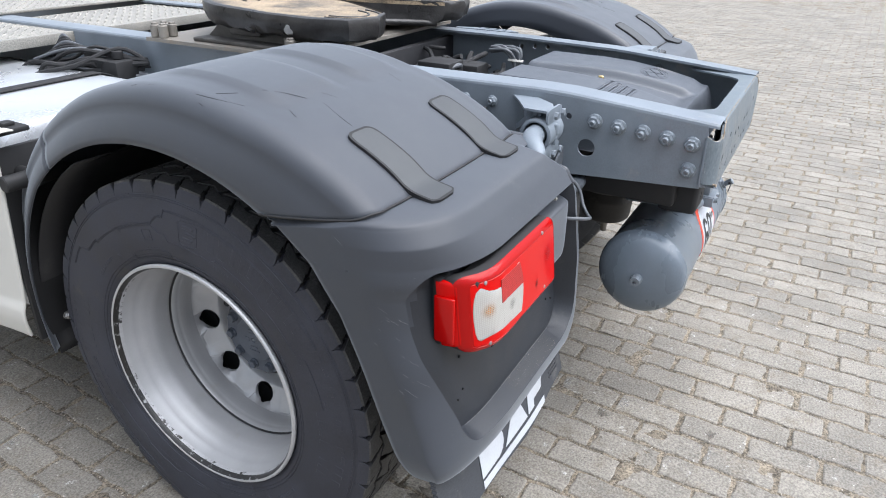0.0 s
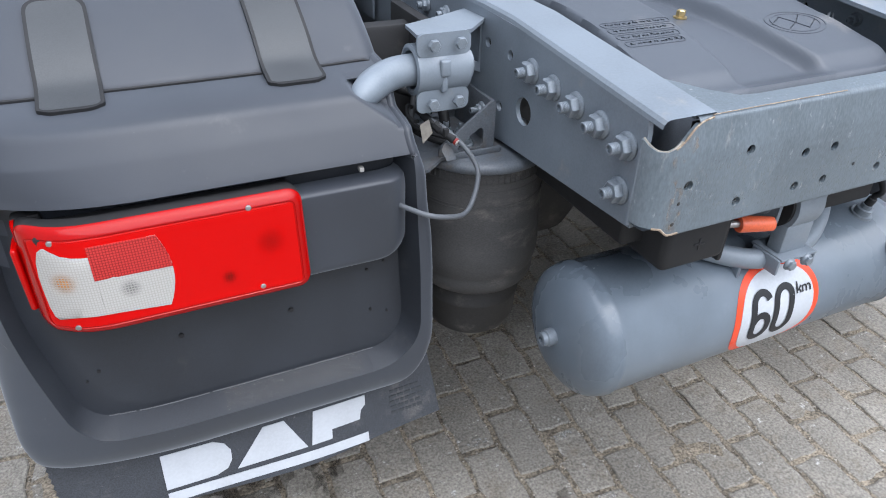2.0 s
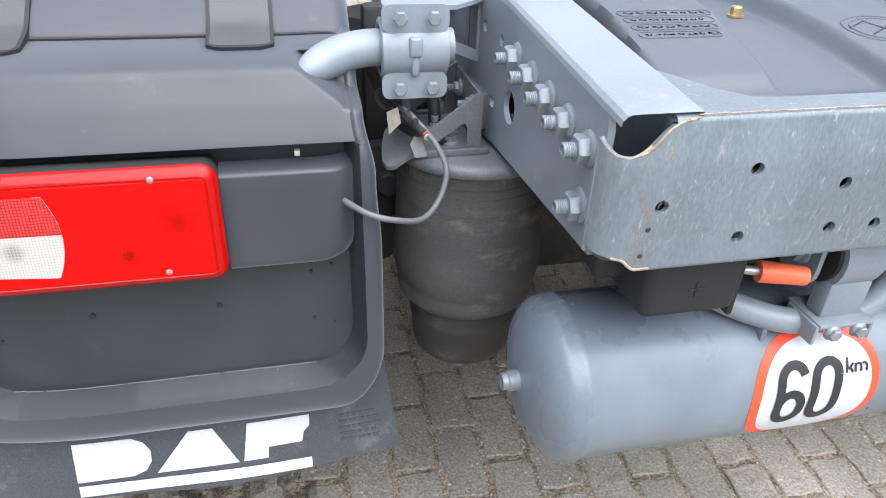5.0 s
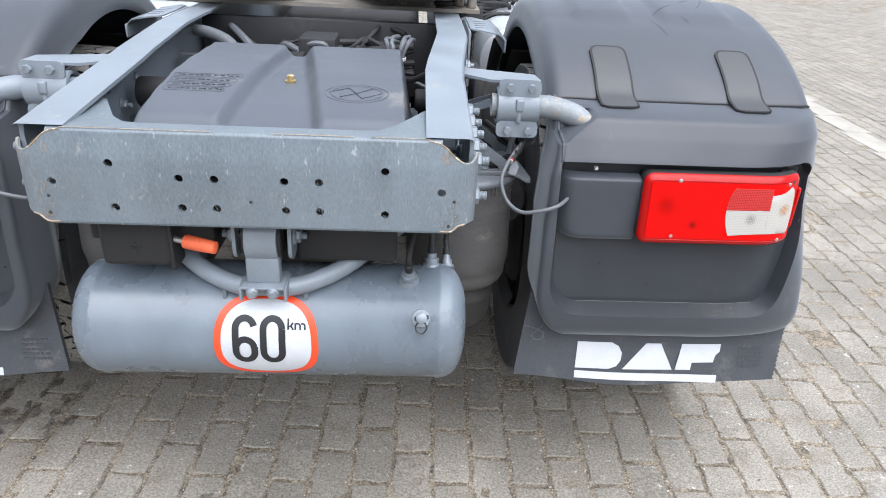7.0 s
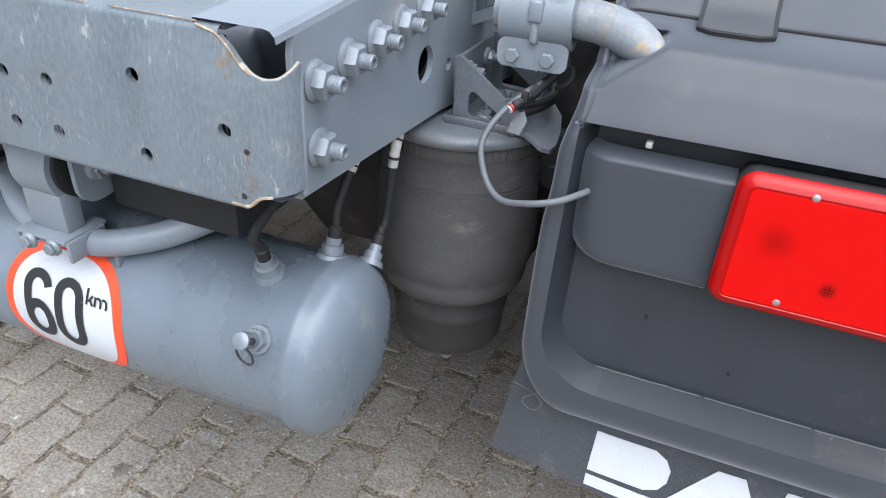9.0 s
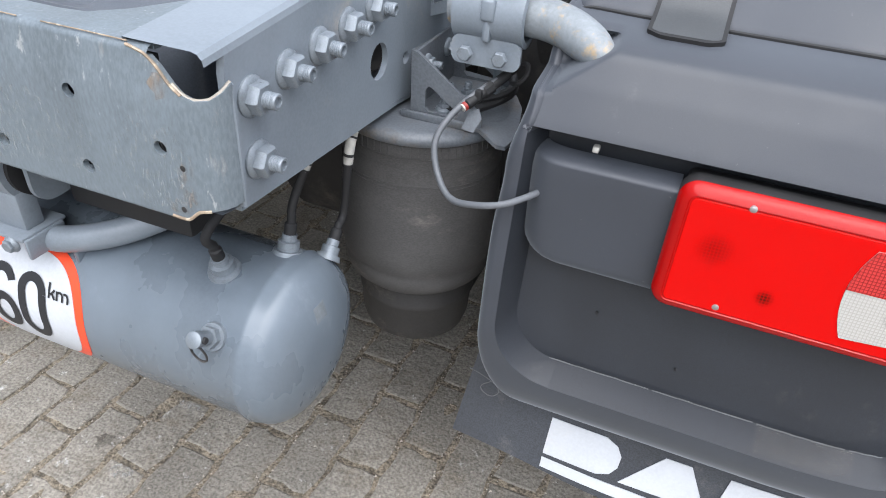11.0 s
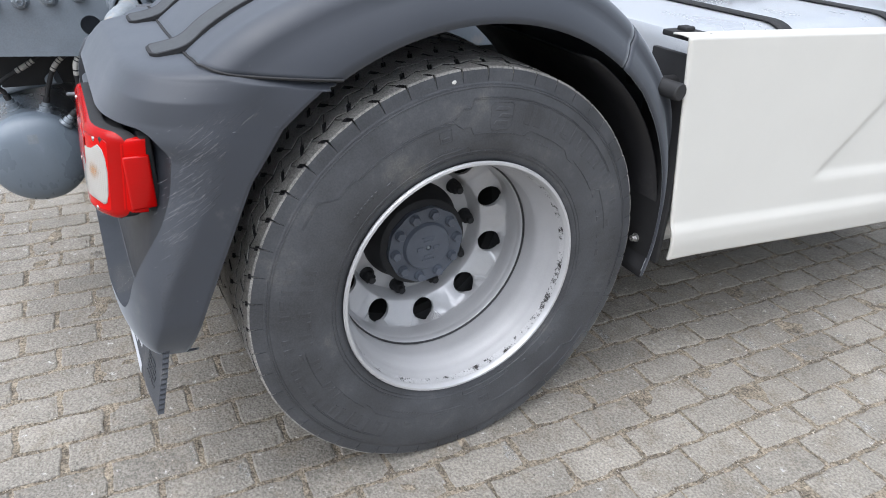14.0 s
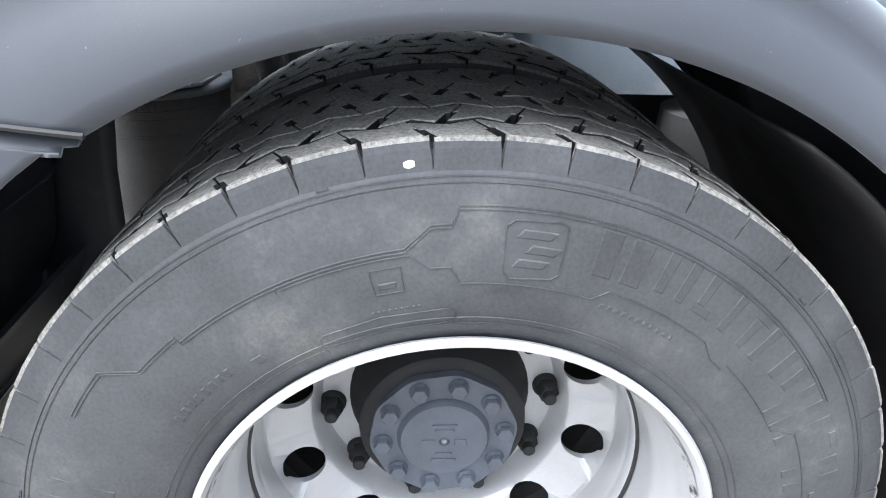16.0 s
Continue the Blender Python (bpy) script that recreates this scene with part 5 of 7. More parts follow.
        return (u, TK_Y - (TK_R + w + 0.0008) * math.cos(a), TK_Z + (TK_R + w + 0.0008) * math.sin(a))

    def oval(k):
        pts = []
        for i in range(64):
            a = 2 * math.pi * i / 64
            x, z = math.cos(a), math.sin(a)
            q = 2.55
            rr = (abs(x) ** q + abs(z) ** q) ** (-1 / q)
            taper = 1 - 0.04 * z
            pts.append((-0.001 + 0.1035 * k * rr * x * taper, 0.1 * k * rr * z))
        return pts
    grid = [(x, z) for x in span(-0.1, 0.1, 14) for z in span(-0.1, 0.1, 26)]
    part("sign_border", plate(oval(1.0), (), 0.0008, bend, grid), M_REDFILM, tank, "red border of a round speed sign")
    sign = part("sign_face", plate(oval(0.865), (), 0.0008, lambda u, v, w: bend(u, v, w + 0.0008), grid), M_WHITEFILM, tank, "white face of a 60 km speed sign")

    def stroke(line, w, name):
        """A flat ribbon of ink along a smooth line of (x, arc length)."""
        pts = [Vector((p.x, p.y)) for p in smooth_path([(x, v, 0) for x, v in line], 7)]
        bm, rows = bmesh.new(), []
        for k, p in enumerate(pts):
            d = (pts[min(k + 1, len(pts) - 1)] - pts[max(k - 1, 0)]).normalized()
            o = Vector((-d.y, d.x)) * w / 2
            rows.append([bm.verts.new(bend(*(p + t * o), 0.0021)) for t in (-1, 0, 1)])
        for a, b in zip(rows, rows[1:]):
            for t in (0, 1):
                bm.faces.new([a[t], a[t + 1], b[t + 1], b[t]])
        return part(name, bm, M_INK, sign, "black printed figure", smooth=False)

    # figures with straight sides and half-round ends
    lo, hi, sw = -0.0445, 0.047, 0.0135
    def arch(cx, r, v, a0, a1, n=8):
        return [(cx + r * math.cos(radians(a0 + (a1 - a0) * k / n)), v + 1.15 * r * math.sin(radians(a0 + (a1 - a0) * k / n))) for k in range(n + 1)]
    c6, c0, r = -0.0425, 0.0125, 0.0185
    up, dn = hi - 1.15 * r, lo + 1.15 * r
    stroke(arch(c6, r, up, 15, 180) + [(c6 - r, 0.02), (c6 - r, 0.0), (c6 - r, -0.012)] + arch(c6, r, dn, 180, 360) + [(c6 + r, -0.012)] + arch(c6, r, -0.0175, 10, 158), sw, "figure_six")
    ring = arch(c0, r, up, 0, 180) + [(c0 - r, 0.015), (c0 - r, -0.012)] + arch(c0, r, dn, 180, 360) + [(c0 + r, -0.012), (c0 + r, 0.015), (c0 + r, up)]
    stroke(ring, sw, "figure_zero")
    tw, z0, z1, z2 = 0.0034, 0.0255, 0.0365, 0.045
    stroke([(0.0435, z2 + 0.003), (0.0435, z1), (0.0435, z0)], tw, "letter_k")
    stroke([(0.053, z1 + 0.003), (0.049, z1 - 0.0025), (0.0457, z1 - 0.0055)], tw, "letter_k")
    stroke([(0.0485, z1 - 0.003), (0.0508, z0 + 0.0045), (0.0535, z0)], tw, "letter_k")
    stroke([(0.0575, z1 + 0.0025), (0.0575, z0 + 0.004), (0.0575, z0)], tw, "letter_m")
    for x in (0.0593, 0.0688):
        stroke([(x, z1 + 0.0005), (x + 0.003, z1 + 0.0016), (x + 0.0062, z1), (x + 0.0078, z1 - 0.004), (x + 0.0078, z0)], tw, "letter_m")
    for x in (-0.085, 0.075):
        part("lug", block(x - 0.004, x + 0.004, 0.07, 0.105, 0.715, 0.752, 0.002), M_TANK, tank, "welded lug")
    return tank


air_tank()


# ---- tank mounting under the crossmember
def mount():
    ob = part("bush_mount", join(turned([(-0.03, 0.022), (-0.03, 0.052), (0.03, 0.052), (0.03, 0.022)], Matrix.Translation((0, 0.088, 0.855)), 40, True), block(-0.032, 0.032, 0.045, 0.075, 0.77, 0.825, 0.004)), M_PAINT, truck, "grey bushing mount with rubber core below the crossmember", angle=40)
    part("rubber_bush", turned([(-0.036, 0.012), (-0.036, 0.044), (0.036, 0.044), (0.036, 0.012)], Matrix.Translation((0, 0.088, 0.855)), 32, True), M_BLACK, ob, "black rubber bush")
    for s in SIDES:
        plate_pts = rounded(0.055, 0.125, 0.81, 0.905, 0.028, 6)
        br = plate(plate_pts, [circle(0.088, 0.855, 0.008)], 0.007, lambda u, v, w: (0.056 + w, u, v))
        top = block(0.05, 0.12, 0.045, 0.125, 0.904, 0.911, 0.002)
        part("bracket", flip(join(br, top), s), M_PAINT, ob, "grey steel bracket ear")
        part("bolt", flip(hexnut((0.056, 0.088, 0.855), (1, 0, 0), 0.013, 0.01, 0.018, 0.012, 0.007), s), M_BOLT, ob)
        part("bolt", flip(hexnut((0.085, 0.09, 0.9035), (0, 0, -1), 0.008, 0.006, 0.012, 0.0), s), M_BOLT, ob)
    clamp = part("clamp_plate", join(block(-0.042, 0.042, 0.028, 0.098, 0.764, 0.771, 0.003), block(-0.046, -0.04, 0.03, 0.09, 0.738, 0.768, 0.002), block(0.04, 0.046, 0.03, 0.09, 0.738, 0.768, 0.002)), M_PAINT, ob, "folded grey clamp plate")
    for x in (-0.02, 0.02):
        part("bolt", hexnut((x, 0.03, 0.758), (0, -1, 0), 0.0085, 0.007, 0.012, 0.0), M_BOLT, clamp)
    part("carrier_tube", hose([(-0.26, 0.24, 0.815), (-0.19, 0.155, 0.79), (-0.13, 0.105, 0.766), (-0.06, 0.075, 0.75), (0, 0.072, 0.748), (0.06, 0.075, 0.75), (0.13, 0.105, 0.766), (0.19, 0.155, 0.79), (0.26, 0.24, 0.815)], 0.0185, 18, 6), M_PAINT, truck, "bent grey steel carrier tube over the tank")


mount()
cap = part("junction_cover", join(block(-0.3, -0.168, 0.045, 0.15, 0.80, 0.905, 0.014, 3), block(-0.175, -0.165, 0.05, 0.11, 0.79, 0.9, 0.004)), M_BLACK, truck, "black plastic battery terminal cover")
part("tray_box", join(block(-0.34, -0.1, 0.1, 0.385, 0.828, 0.905, 0.01, 3), block(-0.345, -0.3, 0.15, 0.36, 0.9, 0.912, 0.003)), M_BLACK, truck, "black plastic box under the chassis rail")
part("plus_mark", join(block(-0.243, -0.221, 0.0435, 0.047, 0.84, 0.844, 0.001), block(-0.234, -0.23, 0.0435, 0.047, 0.831, 0.853, 0.001)), M_LINER, cap)
orange = part("orange_cap", join(turned([(0, 0), (0, 0.0135), (0.004, 0.0145), (0.055, 0.0125), (0.062, 0.012), (0.064, 0.008), (0.064, 0)], along((-0.143, 0.056, 0.852), (-0.079, 0.04, 0.847)), 12)), M_ORANGE, truck, "orange plastic terminal cap")
part("terminal_pin", rod((-0.175, 0.064, 0.8545), (-0.143, 0.056, 0.852), 0.006, 14), M_STEEL, orange, "bright metal pin")
part("valve_block", block(0.06, 0.255, 0.1, 0.34, 0.795, 0.885, 0.006), M_BLACK, truck, "black box behind the crossmember")


# ---- air springs with their brackets, tube clamps and cables
def air_spring(s):
    cx, cy = 0.405, 0.47
    prof = [(0.862, 0.0), (0.862, 0.127), (0.858, 0.1285), (0.842, 0.1285), (0.838, 0.127)]
    prof += [(0.82, 0.127), (0.793, 0.1275), (0.774, 0.1285), (0.71, 0.1305), (0.665, 0.1325), (0.645, 0.132), (0.628, 0.1285), (0.622, 0.1255), (0.615, 0.127), (0.6, 0.1262), (0.59, 0.1225), (0.583, 0.116), (0.58, 0.11)]
    up = Matrix.Translation((cx, cy, 0)) @ pose(0, 0, 0, 0, -90, 0)
    ob = part("air_spring", flip(turned(prof, up, 64), s), M_BELLOW, truck, "dusty black rubber air spring bellows", angle=60)
    for k in range(72):
        a = 2 * math.pi * k / 72
        if math.sin(a) < 0.35:
            rib = move(block(-0.0014, 0.0014, -0.0009, 0.0009, -0.009, 0.009, 0.0), Matrix.Translation((cx + 0.1287 * math.cos(a), cy + 0.1287 * math.sin(a), 0.85)) @ pose(0, 0, 0, 0, 0, math.degrees(a)))
            part("rib", flip(rib, s), M_BELLOW, ob, smooth=False)
    # moulded rings and worn characters (plain bars) on the bellows
    for z, r in ((0.838, 0.1275), (0.822, 0.127), (0.792, 0.1277), (0.786, 0.1279)):
        part("moulded_ring", flip(move(turned([(-0.0008, r - 0.002), (-0.0005, r + 0.0008), (0.0005, r + 0.0008), (0.0008, r - 0.002)], pose(0, 0, 0, 0, -90, 0), 64), Matrix.Translation((cx, cy, z))), s), M_BELLOW, ob)
    for k, (a, w) in enumerate(((-128, 4), (-120, 2), (-104, 7), (-92, 5), (-84, 7), (-70, 4), (-55, 6))):
        bar = sheet(lambda u, v: (cx + (0.1272 + 0.0007 * (0 < u < 5)) * math.cos(radians(a + w * u / 5)), cy + (0.1272 + 0.0007 * (0 < u < 5)) * math.sin(radians(a + w * u / 5)), 0.802 + 0.0025 * (k % 3) + 0.009 * v), range(6), (0, 1))
        part("moulded_bar", flip(bar, s), M_BELLOW, ob)
    part("piston", flip(turned([(0.6, 0.0), (0.6, 0.1), (0.548, 0.1), (0.544, 0.1025), (0.534, 0.1025), (0.53, 0.0995), (0.48, 0.097), (0.462, 0.092), (0.452, 0.082), (0.447, 0.06), (0.445, 0)], up, 48), s), M_PISTON, ob, "dark lower piston")
    part("stem", flip(rod((cx, cy, 0.44), (cx, cy, 0.385), 0.013, 14, 0.002), s), M_PLATESTEEL, ob, "steel stem below the piston")
    part("bead_plate", flip(turned([(0.881, 0), (0.881, 0.118), (0.88, 0.126), (0.877, 0.1325), (0.872, 0.1365), (0.866, 0.137), (0.861, 0.134), (0.859, 0.127), (0.859, 0)], up, 56), s), M_PAINT_DIRTY, ob, "grey steel top plate")
    # bracket on the rail: two cheeks with a triangular window, a back and a shelf with a lobe
    def cheek(y):
        o = [(0.414, 0.884), (0.414, 0.969), (0.417, 0.976), (0.425, 0.973), (0.516, 0.906), (0.522, 0.898), (0.522, 0.884)]
        hole = [(0.441, 0.892), (0.436, 0.897), (0.436, 0.923), (0.44, 0.929), (0.446, 0.928), (0.485, 0.9), (0.487, 0.894), (0.482, 0.891)]
        return plate(o, [hole], 0.006, lambda u, v, w: (u, y + w, v))
    shelf = plate([(0.40, 0.392), (0.505, 0.392), (0.522, 0.389), (0.536, 0.38), (0.552, 0.377), (0.563, 0.386), (0.566, 0.41), (0.56, 0.46), (0.549, 0.51), (0.53, 0.535), (0.5, 0.575), (0.40, 0.59)], [circle(0.45, 0.48, 0.012)], 0.006, lambda u, v, w: (u, v, 0.887 - 0.016 * step(0.525, 0.566, u) + w))
    rim = block(0.404, 0.51, 0.386, 0.392, 0.88, 0.892, 0.002)
    back = join(block(0.412, 0.418, 0.403, 0.56, 0.885, 0.972, 0.002), block(0.39, 0.412, 0.44, 0.53, 0.9, 0.96, 0.003))
    br = part("spring_bracket", flip(shelf, s), M_PAINT_DIRTY, truck, "folded grey steel bracket above the air spring")
    for name, bm in (("cheek", cheek(0.403)), ("cheek", cheek(0.56)), ("front_lip", rim), ("back_plate", back)):
        part(name, flip(bm, s), M_PAINT_DIRTY, br)
    for x, y in ((0.456, 0.424), (0.445, 0.47), (0.468, 0.487)):
        part("bolt", flip(hexnut((x, y, 0.887), (0, 0, 1), 0.0095, 0.008, 0.014, 0.012, 0.006), s), M_BOLT, br)
    for y, z in ((0.44, 0.945), (0.52, 0.945)):
        part("bolt", flip(hexnut((0.418, y, z), (1, 0, 0), 0.0095, 0.008, 0.014, 0.014, 0.006), s), M_BOLT, br)
    return ob


def tube_run(pts, radii, n=22):
    """A round tube along points, each with its own radius."""
    rings = []
    for i, p in enumerate(pts):
        d = (pts[min(i + 1, len(pts) - 1)] - pts[max(i - 1, 0)]).normalized()
        a = d.cross(Vector((0, 0, 1))).normalized()
        b = d.cross(a)
        rings.append([p + radii[i] * (a * math.cos(2 * math.pi * k / n) + b * math.sin(2 * math.pi * k / n)) for k in range(n)])
    return sheet(lambda u, v: rings[v][u], range(n), range(len(pts)), True)


def tube_clamp(s):
    cy, cz, r = 0.425, 1.04, 0.036
    # cast arm from the rail
    arm = plate([(0.394, 0.565), (0.394, 0.492), (0.455, 0.425), (0.5, 0.405), (0.565, 0.40), (0.56, 0.462), (0.47, 0.515)], (), 0.006, lambda u, v, w: (u, v, 1.094 + 0.01 * step(0.4, 0.55, u) + w))
    side = [(0.394, 0.992), (0.394, 1.094), (0.535, 1.1), (0.535, 1.06)]
    void = [(0.404, 1.014), (0.404, 1.082), (0.495, 1.088), (0.513, 1.068)]
    web1 = plate(side, [void], 0.006, lambda u, v, w: (u, 0.502 - (u - 0.394) * 0.5 + w, v))
    web2 = plate(side, [void], 0.006, lambda u, v, w: (u, 0.552 - (u - 0.394) * 0.62 + w, v))
    foot = block(0.39, 0.397, 0.485, 0.57, 0.985, 1.1, 0.003)
    arm_ob = part("fender_bracket", flip(join(arm, web1, web2, foot), s), M_PAINT, truck, "grey cast bracket holding the fender tube")
    shell = turned([(0.47, r), (0.472, r + 0.006), (0.566, r + 0.006), (0.568, r), (0.566, r - 0.004), (0.472, r - 0.004)], Matrix.Translation((0, cy, cz)), 36, True)
    ears = []
    for z0, z1 in ((1.068, 1.106), (0.974, 1.012)):
        ears.append(plate(rounded(0.472, 0.567, z0, z1, 0.012, 5), (), 0.006, lambda u, v, w: (u, 0.393 - w, v)))
    rib = join(block(0.511, 0.53, 0.3795, 0.392, 1.036, 1.064, 0.004), block(0.514, 0.526, 0.383, 0.4, 1.008, 1.04, 0.005), rod((0.53, 0.44, 1.01), (0.515, 0.47, 0.9), 0.007, 8))
    cl = part("tube_clamp", flip(join(shell, rib, *ears), s), M_PAINT, truck, "two-bolt grey clamp round the fender tube", angle=45)
    for x in (0.496, 0.543):
        for z in (1.09, 0.9925):
            part("bolt", flip(hexnut((x, 0.387, z), (0, -1, 0), 0.0095, 0.008, 0.0, 0.0), s), M_BOLT, cl)
    run = [(0.46, cy, cz), (0.5, cy, cz), (0.56, cy, cz), (0.59, cy - 0.003, cz), (0.618, cy - 0.013, cz - 0.003), (0.642, cy - 0.028, cz - 0.008), (0.662, cy - 0.044, cz - 0.013), (0.683, cy - 0.062, cz - 0.019)]
    pts = [Vector(p) for p in smooth_path(run, 6)]
    # the tube's end is pinched to a blunt tip
    radii = [0.0262 * math.sqrt(max(0.0004, 1 - max(0.0, (p.x - 0.632) / 0.0515) ** 2.4)) for p in pts]
    part("fender_tube", flip(tube_run(pts, radii), s), M_RUSTTUBE if s > 0 else M_PAINT, truck, "bent grey fender tube with rust spots" if s > 0 else "bent grey fender tube", angle=60)
    return cl


def lamp_cable(s):
    part("lamp_cable", flip(hose([(0.64, 0.31, 0.864), (0.626, 0.285, 0.863), (0.604, 0.262, 0.859), (0.572, 0.258, 0.85), (0.53, 0.275, 0.838), (0.5, 0.30, 0.852), (0.485, 0.32, 0.888), (0.495, 0.345, 0.918), (0.52, 0.38, 0.945), (0.545, 0.42, 0.96)], 0.0045, 10, 8), s), M_CABLE, truck, "thin grey cable to the tail lamp")
    a, b = Vector((0.507, 0.356, 0.928)), Vector((0.548, 0.425, 0.962))
    on = lambda t: a.lerp(b, t)
    con = part("connector", flip(join(rod(on(0.08), on(0.45), 0.0075, 12, 0.0015), rod(on(0.42), on(0.62), 0.0092, 8, 0.0015), rod(on(0.6), on(0.95), 0.0072, 12, 0.0015), rod(on(0.93), on(1.08), 0.0052, 10), block(on(0.36).x - 0.004, on(0.36).x + 0.005, on(0.36).y - 0.012, on(0.36).y - 0.004, on(0.36).z - 0.004, on(0.36).z + 0.01, 0.0015)), s), M_BLACK, truck, "black cable connector with a tag")
    part("red_ring", flip(rod(on(0.02), on(0.07), 0.0066, 12), s), M_REDRING, con, "red locking ring")
    part("white_ring", flip(rod(on(-0.005), on(0.02), 0.0056, 12), s), M_SLEEVE, con, "white stripe on the cable")
    if s < 0:
        part("tag", flip(plate([(-0.011, -0.016), (0.007, -0.017), (0.009, 0.01), (-0.008, 0.013)], (), 0.001, lambda u, v, w: (0.552 + u, 0.392 + w + 0.35 * v, 0.946 + v - 0.5 * u + 25 * u * v), [(x, z) for x in span(-0.01, 0.008, 4) for z in span(-0.018, 0.012, 4)]), s), M_TAG, con, "creased dirty tag")
    part("holder_tab", flip(plate([(-0.012, -0.014), (0.006, -0.016), (0.013, 0.002), (0.006, 0.013), (-0.006, 0.008)], (), 0.002, lambda u, v, w: (0.517 + u, 0.372 + w + 0.5 * v, 0.909 + v)), s), M_PAINT_DIRTY, con, "grey cable holder")
    part("clip_wire", flip(hose([(0.556, 0.44, 0.968), (0.566, 0.438, 0.972), (0.57, 0.43, 0.962), (0.562, 0.424, 0.95), (0.55, 0.43, 0.945)], 0.0035, 8, 6), s), M_BLACK, con, "black cable loop")


for s in SIDES:
    air_spring(s)
    tube_clamp(s)
    lamp_cable(s)

for x, y, up in ((0.281, 0.118, 0.0), (0.33, 0.19, 0.012), (0.365, 0.235, 0.02)):
    n = Vector((0, y - TK_Y, math.sqrt(TK_R ** 2 - (y - TK_Y) ** 2))).normalized()
    b = Vector((x, TK_Y, TK_Z)) + n * (TK_R + 0.048)
    way = [b, b + n * 0.025, (x + 0.012, y + 0.055, 0.862 + up), (x + 0.01, y + 0.12, 0.9 + up), (x - 0.02, y + 0.22, 0.925), (x - 0.05, y + 0.34, 0.93)]
    air = part("air_hose", hose(way, 0.0062, 10, 8), M_BLACK, truck, "black air hose from the tank")
    run = smooth_path(way, 8)
    part("hose_sleeve", hose(run[13:19], 0.0071, 10, 2), M_SLEEVE, air, "pale printed hose sleeve")
    for k in (13, 14, 16, 17):
        part("print_ring", rod(run[k], run[k].lerp(run[k + 1], 0.3), 0.0074, 10), M_BLACK, air)


# ---- wheels
def tyre_profile(w, R):
    """(offset across, radius) from the inner bead to the outer bead; + is the outer side."""
    half = [(0.0, R - 0.012), (w * 0.385, R - 0.014), (w * 0.4385, R - 0.016), (w * 0.455, R - 0.029), (w * 0.4635, R - 0.032), (w * 0.472, R - 0.04), (w * 0.4765, 0.466), (w * 0.489, 0.445), (w * 0.496, 0.42), (w * 0.5, 0.39), (w * 0.497, 0.366), (w * 0.488, 0.343), (w * 0.481, 0.335), (w * 0.478, 0.331), (w * 0.465, 0.318), (w * 0.44, 0.303), (w * 0.42, 0.297)]
    return [(-x, r) for x, r in reversed(half[1:])] + half


TYRE_W, TYRE_R = 0.305, 0.512


def grounded(bm):
    """The tyre stands flat where it meets the paving, and its wall swells a little above."""
    for v in bm.verts:
        low = step(-0.36, -0.5, v.co.z)
        v.co.x += math.copysign(0.007, v.co.x) * low * step(0.1, 0.14, abs(v.co.x))
        v.co.z = max(v.co.z, -0.5025)
    return bm


